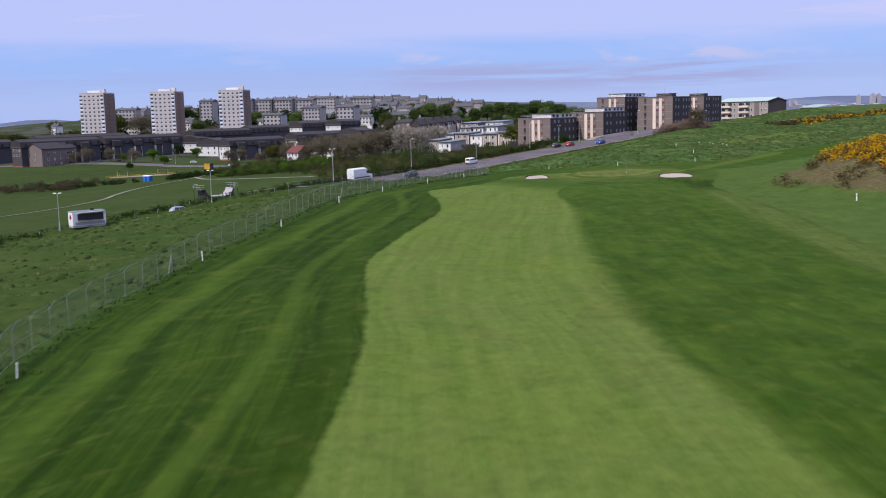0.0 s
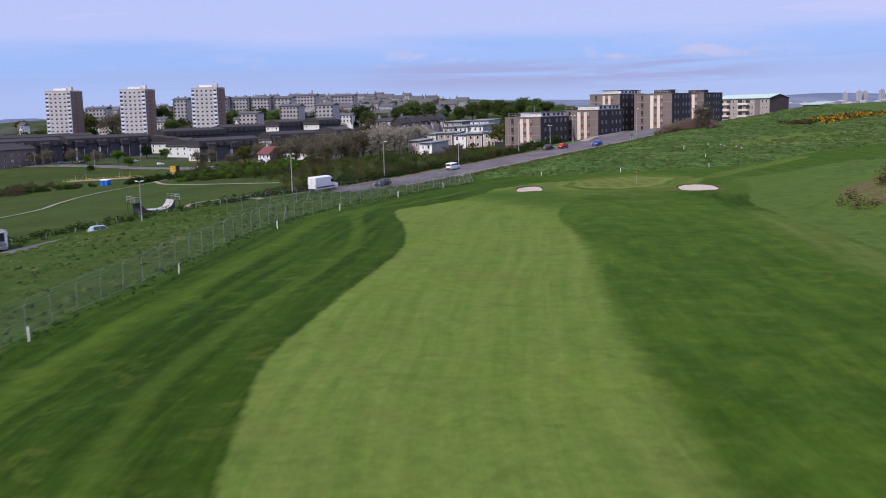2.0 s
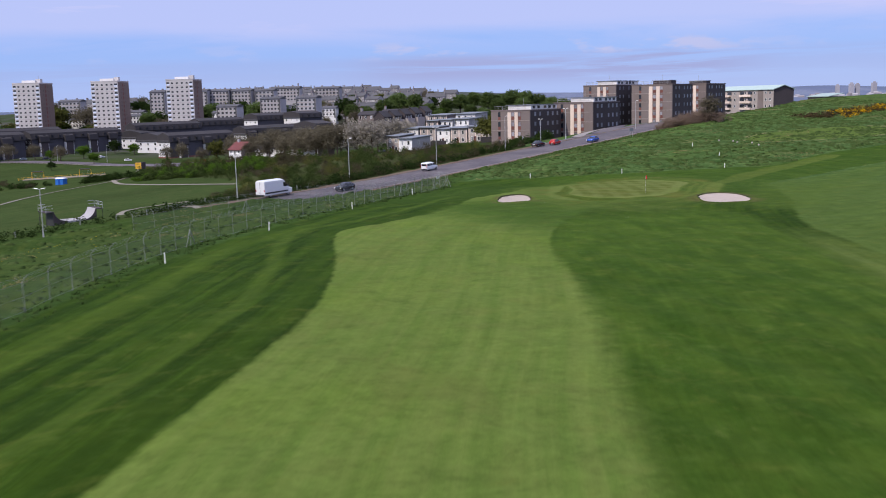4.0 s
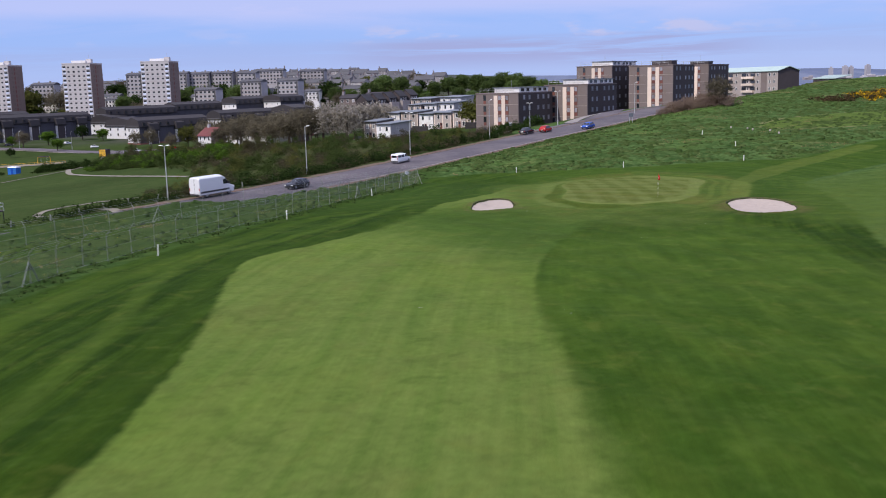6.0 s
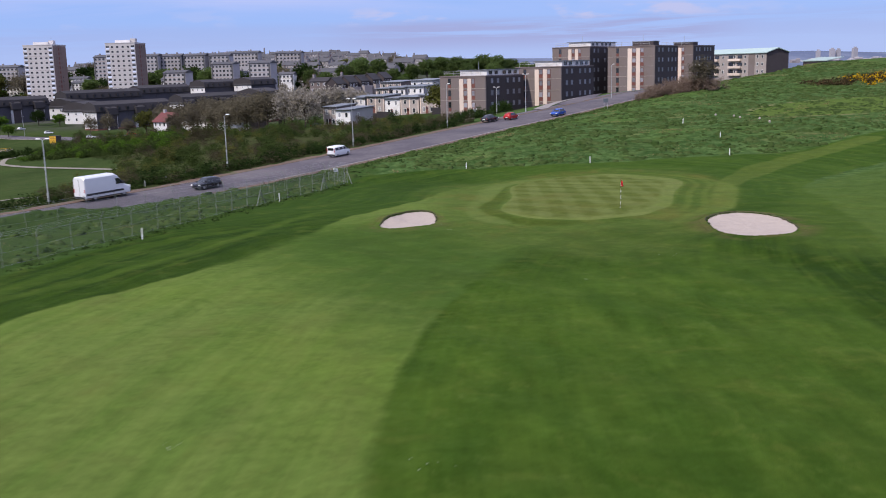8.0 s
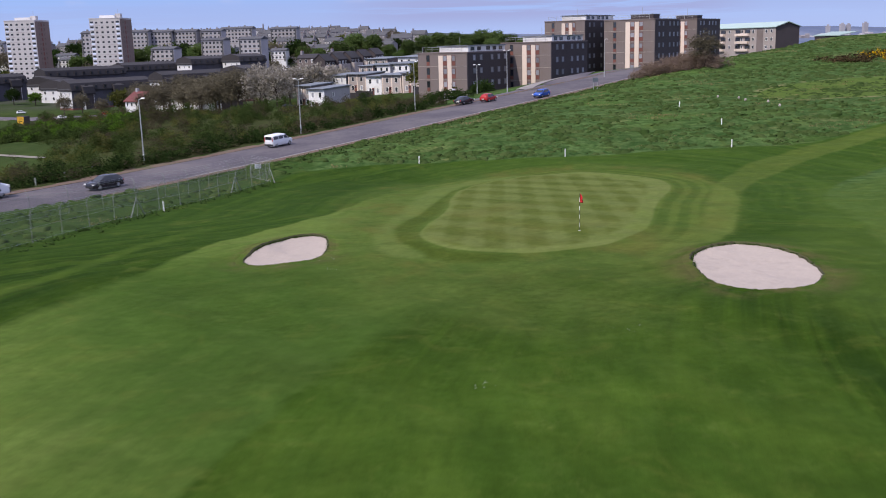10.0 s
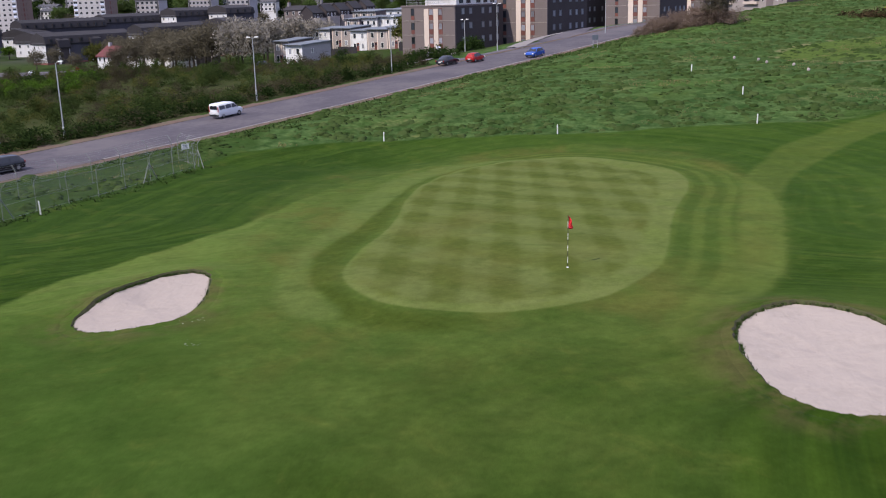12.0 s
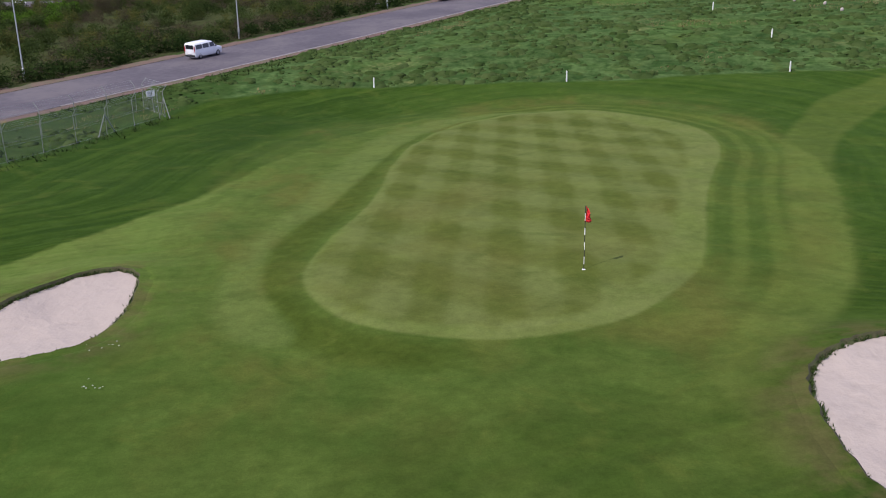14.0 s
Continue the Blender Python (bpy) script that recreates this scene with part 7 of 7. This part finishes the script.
# woods and gardens behind the houses and on the skyline
for x, y, sc, kind in [(9, 660, 1.2, "olive"), (22, 640, 1.3, "olive"), (36, 640, 1.4, "olive"), (50, 620, 1.4, "olive"), (10, 640, 1.3, "bare"), (64, 640, 1.4, "dark"), (30, 600, 1.2, "bare_wide"), (44, 590, 1.3, "olive"),
                       (-30, 650, 1.0, "olive"), (-44, 640, 1.0, "dark"), (-135, 700, 1.2, "green"), (-130, 760, 1.4, "olive"), (-120, 764, 1.2, "olive"), (-205, 700, 1.5, "olive"), (-212, 705, 1.5, "dark"), (-262, 700, 1.6, "dark"),
                       (-272, 706, 1.7, "green"), (-284, 704, 1.5, "dark"), (-168, 775, 1.4, "bare_wide"), (-176, 770, 1.3, "bare"), (-300, 690, 1.6, "dark"), (-316, 700, 1.7, "olive"), (-332, 690, 1.5, "green"), (-205, 900, 2.2, "dark"), (-215, 905, 2.2, "dark"),
                       (-190, 960, 2.2, "dark"), (-340, 640, 1.4, "dark"), (-355, 650, 1.5, "green"), (-292, 720, 1.3, "olive"), (-283, 728, 1.5, "dark"), (-274, 735, 1.6, "olive"), (-266, 742, 1.4, "green"), (-310, 730, 1.2, "dark"), (-326, 742, 1.3, "bare_wide"), (-345, 750, 1.3, "olive"), (-362, 760, 1.4, "dark"), (-4, 470, 1.0, "olive"), (10, 480, 1.1, "bare"), (24, 500, 1.2, "olive"), (34, 520, 1.3, "olive"), (44, 480, 1.2, "olive"), (15, 520, 1.2, "bare"), (56, 540, 1.4, "dark")]:
    made = copy_thing(SPECIES[kind], Matrix.Identity(4))
    made.matrix_basis = at(x, y, ground_z(x, y) - 0.5, sc * 1.15, sc * 1.15, sc, spin.uniform(0, 360))
    tagged(made, group="woods behind the houses")
belt = random.Random(17)
for k in range(110):
    x, y = belt.uniform(-330, 30), belt.choice((745, 780, 830, 880, 930, 990, 1060, 1130)) + belt.uniform(-15, 15)
    made = copy_thing(SPECIES[belt.choice(("green", "dark", "dark", "olive", "bare", "bare_wide"))], Matrix.Identity(4))
    sc = belt.uniform(0.8, 1.5)
    made.matrix_basis = at(x, y, ground_z(x, y) - 0.5, sc * 1.15, sc * 1.15, sc, belt.uniform(0, 360))
    tagged(made, group="trees among the hill houses")
for k in range(46):
    x, y = belt.uniform(-265, -35), belt.uniform(760, 845)
    kind, tall = belt.choice((("wood", 16.0), ("wood", 16.0), ("dark", 7.5), ("olive", 7.8), ("bare_wide", 9.0)))
    made = copy_thing(SPECIES[kind], Matrix.Identity(4))
    sc = max(6.0, belt.uniform(8.0, 15.5) - ground_z(x, y)) / tall
    made.matrix_basis = at(x, y, ground_z(x, y) - 0.5, sc * 1.1, sc * 1.1, sc, belt.uniform(0, 360))
    tagged(made, group="trees among the hill houses")
for k in range(26):
    x, y = belt.uniform(-60, 10), belt.uniform(575, 700)
    made = copy_thing(SPECIES[belt.choice(("dark", "olive", "bare", "bare_wide", "green"))], Matrix.Identity(4))
    sc = belt.uniform(0.7, 1.05)
    made.matrix_basis = at(x, y, ground_z(x, y) - 0.5, sc * 1.15, sc * 1.15, sc, belt.uniform(0, 360))
    tagged(made, group="trees among the hill houses")


def clump_field(name, label, leaf, spots, seed, per=26, size=0.2, narrow=0.7, category="shrubs"):
    """Many shrubs as one mesh; spots of (x, y, radius, height)."""
    rng = random.Random(seed)
    v, f = [], []
    for x, y, r, h in spots:
        g = ground_z(x, y)
        k = max(3, int(5 * r * h))
        cl = []
        for _ in range(k):
            a, q = rng.uniform(0, 6.28), math.sqrt(rng.random())
            cl.append((x + math.cos(a) * q * r, y + math.sin(a) * q * r, g + h * rng.uniform(0.12, 0.9) * (1 - 0.45 * q * q)))
        a, b = leaf_cloud(rng, cl, per, size, 0.55, narrow)
        i = len(v)
        v += a
        f += [tuple(i + j for j in q) for q in b]
    sh = Shape()
    sh.v, sh.f, sh.s = v, f, [0] * len(f)
    return tagged(part(name, sh, L[leaf]), label, category, kind="stuff")


rng = random.Random(21)
kinds = {"scrub": [], "green": [], "dark": [], "olive": []}
while sum(len(v) for v in kinds.values()) < 700:
    x, y = rng.uniform(-100, 28), rng.uniform(200, 450)
    q = float(inside_by(np.array([x]), np.array([y]), THICKET)[0])
    s, n = sn(x, y)
    off_road = n - float(road_n(s))
    if q > -1.5 and off_road > 7.4:
        lump = noise.noise(Vector((x * 0.055, y * 0.04, 2)))
        swell = noise.noise(Vector((x * 0.13, y * 0.10, 7)))
        if swell < -0.28 and rng.random() < 0.7:
            continue
        tall = min(1.0, max(0.35, 0.45 + q / 10)) * (1.0 if y < 330 else 1.25) * (0.85 + 1.2 * max(-0.45, swell))
        if off_road < 13:
            kind = "dark" if rng.random() < 0.6 else "scrub"
        elif lump > 0.06:
            kind = "green" if rng.random() < 0.8 else "olive"
        elif lump < -0.10:
            kind = "scrub" if rng.random() < 0.75 else "olive"
        else:
            kind = rng.choice(("dark", "scrub", "green", "olive"))
        kinds[kind].append((x, y, rng.uniform(0.8, 1.9), rng.uniform(1.5, 3.4) * tall))
clump_field("thicket", "tangle of brown leafless scrub beyond the road", "scrub", kinds["scrub"], 31, 44, 0.26, 0.12)
clump_field("thicket", "fresh green bushes in the scrub beyond the road", "bush", kinds["green"], 32, 46, 0.13)
clump_field("thicket", "dark green brambles along the roadside", "dark", kinds["dark"], 33, 42, 0.13)
clump_field("thicket", "yellowish spring shrubs in the scrub", "olive", kinds["olive"], 34, 40, 0.16, 0.35)
brambles = []
for k in range(230):
    s = rng.uniform(150, 232)
    n = float(road_n(s)) + rng.uniform(6.9, 9.9)
    swell = max(0.3, 1.0 + 1.3 * noise.noise(Vector((s * 0.12, 4, 0))))
    brambles.append((*xy(s, n), rng.uniform(0.5, 1.0), rng.uniform(0.6, 1.5) * swell))
clump_field("brambles", "low dark brambles growing up to the road's far verge", "dark", brambles[:150], 45, 24, 0.17)
clump_field("brambles", "low brown dead brambles along the road's far verge", "scrub", brambles[150:], 46, 26, 0.2, 0.25)
hedge = []
for k in range(260):
    s = rng.uniform(66, 165)
    n = float(road_n(s)) + rng.uniform(7.2, 11.4)
    x, y = xy(s, n)
    if rng.random() < 0.85 and (abs(s - 89) > 5 or n - float(road_n(s)) > 10):
        if math.hypot(x + 45, y - 189) > 10 or rng.random() < 0.06:
            hedge.append((x, y, rng.uniform(0.5, 0.9), rng.uniform(0.5, 1.1)))
clump_field("hedge", "low dark green hedge beyond the road", "dark", hedge, 35, 22, 0.16)
park = [(-163 + rng.gauss(0, 14), 396 + rng.gauss(0, 8), rng.uniform(1.2, 2.4), rng.uniform(1.5, 3.0)) for _ in range(60)]
clump_field("park_scrub", "brown scrub patch on the park slope", "scrub", park, 36, 26, 0.3, 0.25)
clump_field("park_scrub", "dark green bushes by the park path", "dark", [(-100 + rng.gauss(0, 6), 382 + rng.gauss(0, 4), rng.uniform(1.2, 2.2), rng.uniform(1.6, 3.0)) for _ in range(22)] + [(-140 + rng.gauss(0, 9), 398 + rng.gauss(0, 5), 1.8, rng.uniform(1.2, 2.4)) for _ in range(14)], 37, 24, 0.26)
copse = []
for _ in range(130):
    u, w = rng.random(), rng.random()
    copse.append((-79 + 40 * u + 4 * w, 343 - 30 * u + 24 * w + rng.gauss(0, 1.5), rng.uniform(1.2, 2.3), rng.uniform(1.6, 3.6) * (0.75 + 0.5 * w)))
clump_field("park_copse", "dense green bushes beside the park path", "bush", copse[:70], 47, 40, 0.2)
clump_field("park_copse", "fresh yellow-green bushes among the copse", "green", copse[70:], 48, 34, 0.22)
clump_field("roadside_shrubs", "green shrubs in front of the brown flats", "dark", [(31 + rng.gauss(0, 2.0), 284 + rng.gauss(0, 2.0), rng.uniform(0.9, 1.6), rng.uniform(1.4, 2.2)) for _ in range(9)] + [(36.5 + rng.gauss(0, 1.5), 299 + rng.gauss(0, 1.5), 1.4, 2.6) for _ in range(5)], 38, 26, 0.2)
crest = []
for _ in range(46):
    u = rng.random()
    crest.append((63.5 + u * 13 + rng.gauss(0, 0.8), 287 - u * 6 + rng.gauss(0, 1.3), rng.uniform(1.0, 1.7), rng.uniform(2.2, 3.6) * (1 if u > 0.08 else 0.7)))
clump_field("bare_shrubs", "brown leafless shrubs on the crest of the road bank", "twig", crest, 39, 40, 0.3, 0.13)

# gorse on the bank and along the hill
banks = {"gorse": [], "stem": []}
for _ in range(330):
    x, y = rng.gauss(53, 4.5), rng.gauss(116, 9)
    g = ground_z(x, y)
    if g < 2.4 or x < 44:
        continue
    if rng.random() < min(1.0, (g - 1.6) / 2.0):
        banks["stem"].append((x, y, rng.uniform(0.6, 1.1), rng.uniform(0.4, 0.9)))
        if g > 3.4 and rng.random() < 0.8:
            banks["gorse"].append((x - 0.1, y - 0.25, rng.uniform(0.6, 1.1), rng.uniform(0.6, 1.05)))
for x, y in ((40.6, 113.5), (41.5, 115.5), (40.9, 117.5), (41.9, 113.2), (42.6, 119.5), (44.0, 106.5), (44.8, 107.5), (45.6, 108.6), (44.4, 105.2), (46.2, 107.2), (45.2, 110.2), (46.6, 110.8)):
    banks["stem"].append((x, y, 0.7, 0.8))
clump_field("gorse_bank", "dead brown gorse and heather on the bank", "gorse_green", banks["stem"], 41, 30, 0.17, 0.4)
clump_field("gorse_bank", "bright yellow flowering gorse on the bank", "gorse", banks["gorse"], 42, 26, 0.11, 0.8)
far_gorse = []
for _ in range(150):
    u = rng.random()
    far_gorse.append((95 + 45 * u, 279 + 17 * u + rng.gauss(0, 2.6), rng.uniform(0.9, 1.7), rng.uniform(0.3, 0.7)))
clump_field("hill_gorse", "line of brown heather on the grassy hill", "gorse_green", far_gorse, 43, 20, 0.26, 0.5)
clump_field("hill_gorse", "yellow gorse flowers along the hill", "gorse", [(x, y - 0.5, r * 0.8, h * 1.05) for x, y, r, h in far_gorse if x > 103 and rng.random() < 0.55], 44, 16, 0.2, 0.7)


def tussocks(name, label, leaf, spots, seed, radius=0.4, tall=0.2):
    """Low uneven domes of matted grass, as one mesh."""
    g = np.random.default_rng(seed)
    base = np.array(spots, float)
    k, m = len(base), 7
    z = land(base[:, 0], base[:, 1])
    size = 0.35 + 1.15 * g.random(k) ** 2.2
    turn = g.uniform(0, 6.28, k)[:, None] + np.arange(m) * 2 * math.pi / m
    v = np.zeros((k, 2 * m + 1, 3))
    for row, (share, up) in enumerate(((1.0, -0.3), (0.6, 0.72))):
        r = radius * share * size[:, None] * g.uniform(0.45, 1.6, (k, m))
        v[:, row * m:(row + 1) * m, 0] = base[:, 0, None] + np.cos(turn) * r
        v[:, row * m:(row + 1) * m, 1] = base[:, 1, None] + np.sin(turn) * r
        v[:, row * m:(row + 1) * m, 2] = z[:, None] + tall * up * size[:, None] * g.uniform(0.6, 1.3, (k, m))
    v[:, 2 * m, 0], v[:, 2 * m, 1], v[:, 2 * m, 2] = base[:, 0] + g.normal(0, 0.1, k), base[:, 1] + g.normal(0, 0.1, k), z + tall * size
    one = [(j, (j + 1) % m, m + (j + 1) % m, m + j) for j in range(m)] + [(m + j, m + (j + 1) % m, 2 * m) for j in range(m)]
    sh = Shape()
    sh.v = v.reshape(-1, 3).tolist()
    sh.f = [tuple(i + q for q in face) for i in range(0, k * (2 * m + 1), 2 * m + 1) for face in one]
    sh.s = [0] * len(sh.f)
    return tagged(part(name, sh, L[leaf], smooth=True), label, "grass", kind="stuff")


def tufts(name, label, leaf, spots, seed, blades=6, tall=0.38, thick=1.0, spread=0.13, hollows=True):
    """Grass tufts: a few narrow leaning blades each, as one mesh."""
    g = np.random.default_rng(seed)
    base = np.array(spots, float)
    k = len(base)
    z = np.repeat(land(base[:, 0], base[:, 1], hollows), blades)
    s = np.repeat(g.uniform(0.6, 1.35, k), blades)
    x = np.repeat(base[:, 0], blades) + g.normal(0, spread, k * blades) * s
    y = np.repeat(base[:, 1], blades) + g.normal(0, spread, k * blades) * s
    a, lean, wd = g.uniform(0, 6.28, k * blades), g.uniform(0.5, 1.9, k * blades) * tall * s, g.uniform(0.05, 0.10, k * blades) * s * thick
    c, d, up = np.cos(a), np.sin(a), z + tall * s * g.uniform(0.6, 1.1, k * blades)
    v = np.stack([np.stack([x - d * wd, y + c * wd, z - 0.05], 1), np.stack([x + d * wd, y - c * wd, z - 0.05], 1), np.stack([x + c * lean, y + d * lean, up], 1)], 1).reshape(-1, 3)
    sh = Shape()
    sh.v, sh.f = v.tolist(), np.arange(len(v)).reshape(-1, 3).tolist()
    sh.s = [0] * len(sh.f)
    return tagged(part(name, sh, L[leaf]), label, "grass", kind="stuff")


grow = np.random.default_rng(4)
cx, cy = grow.uniform(-80, 125, 220000), grow.uniform(30, 330, 220000)
cs, cn = sn(cx, cy)
near_side = (cn - road_n(cs) < -5.9) & (inside_by(cx, cy, MOWN) < -0.3)
on_bank = near_side & (cy > 196) & (cx > 5)
in_field = near_side & (cx < np.interp(cy, fy, fx) - 0.3) & (cy < 205)
sel = np.flatnonzero(on_bank | (in_field & (grow.random(len(cx)) < 0.5)))
swell = np.array([noise.noise(Vector((a * 0.55, b * 0.45, 0))) + 0.5 * noise.noise(Vector((a * 0.12, b * 0.12, 5))) for a, b in zip(cx[sel], cy[sel])])
dry = np.array([noise.noise(Vector((a * 0.11, b * 0.13, 9))) for a, b in zip(cx[sel], cy[sel])])
lush, mid_grass, straw = sel[(swell > 0.06) & (dry < 0.3)][:11000], sel[(swell <= 0.06) & (swell > -0.25) & (dry < 0.3)][:5000], sel[(dry >= 0.3) & (swell > -0.1)][:4500]
tussocks("rough_grass", "tussocky green rough grass on the bank and field", "blade", np.stack([cx[lush], cy[lush]], 1), 51, 0.42, 0.20)
tussocks("rough_grass", "shorter darker grass between the tussocks", "blade_dark", np.stack([cx[mid_grass], cy[mid_grass]], 1), 55, 0.3, 0.12)
tufts("dry_grass", "pale dry straw grass in patches", "straw", np.stack([cx[straw], cy[straw]], 1), 52, 6, 0.15, 0.35, 0.18)
edge = []
for (ax, ay), (bx, by) in zip(FENCE, FENCE[1:]):
    for _ in range(int(math.hypot(bx - ax, by - ay) * 5)):
        u = rng.random()
        edge.append((ax + (bx - ax) * u + rng.gauss(0.6, 0.8), ay + (by - ay) * u + rng.gauss(0, 0.3)))
tufts("rough_grass", "long dark grass growing along the foot of the fence", "blade_dark", edge, 53, 7, 0.2, 0.6)
for key, outline in BUNKERS.items():
    rim = []
    for (ax, ay), (bx, by) in zip(outline, outline[1:] + outline[:1]):
        mx, my = np.mean(outline, axis=0)
        for _ in range(int(math.hypot(bx - ax, by - ay) * (60 if ay > my else 16))):
            u, out = rng.random(), 1.0 + rng.uniform(0.0, 0.07)
            rim.append((mx + (ax + (bx - ax) * u - mx) * out, my + (ay + (by - ay) * u - my) * out))
    tufts("lip_grass", "ragged grass overhanging the lip of a bunker", "blade_dark", rim, 60, 5, 0.035, 0.2, 0.04, False)
flowers = random.Random(9)
heads = Shape()
for _ in range(130):
    s, n = flowers.gauss(86, 16), flowers.gauss(106, 9)
    x, y = xy(s, n)
    if x > np.interp(y, fy, fx) - 1.0:
        continue
    z = ground_z(x, y) + 0.22
    r = flowers.uniform(0.012, 0.03)
    heads.face([(x + r, y, z), (x, y + r, z + 0.02), (x - r, y, z), (x, y - r, z - 0.02)])
tagged(part("dandelions", heads, L["petal"]), "scattered yellow dandelions in the dry field", "flowers", kind="stuff")
heads = Shape()
for bx, by, k in ((18.3, 160.3, 7), (18.6, 157.8, 9), (24.5, 141.0, 8), (9, 120, 5), (30, 146, 5), (16, 118, 5)):
    for _ in range(k):
        x, y = bx + flowers.gauss(0, 0.25), by + flowers.gauss(0, 0.25)
        z, r = ground_z(x, y) + 0.05, flowers.uniform(0.015, 0.028)
        heads.face([(x + r, y, z), (x, y + r, z), (x - r, y, z), (x, y - r, z)])
tagged(part("daisies", heads, L["daisy"]), "small clusters of white daisies in the turf", "flowers", kind="stuff")
# longer grass along the road's near verge
foot_grass = []
for _ in range(1300):
    s = rng.uniform(165, 290)
    foot_grass.append(xy(s, float(road_n(s)) - rng.uniform(6.0, 9.5)))
tufts("rough_grass", "long grass along the near verge of the road", "blade", foot_grass, 54, 7, 0.2, 0.6)
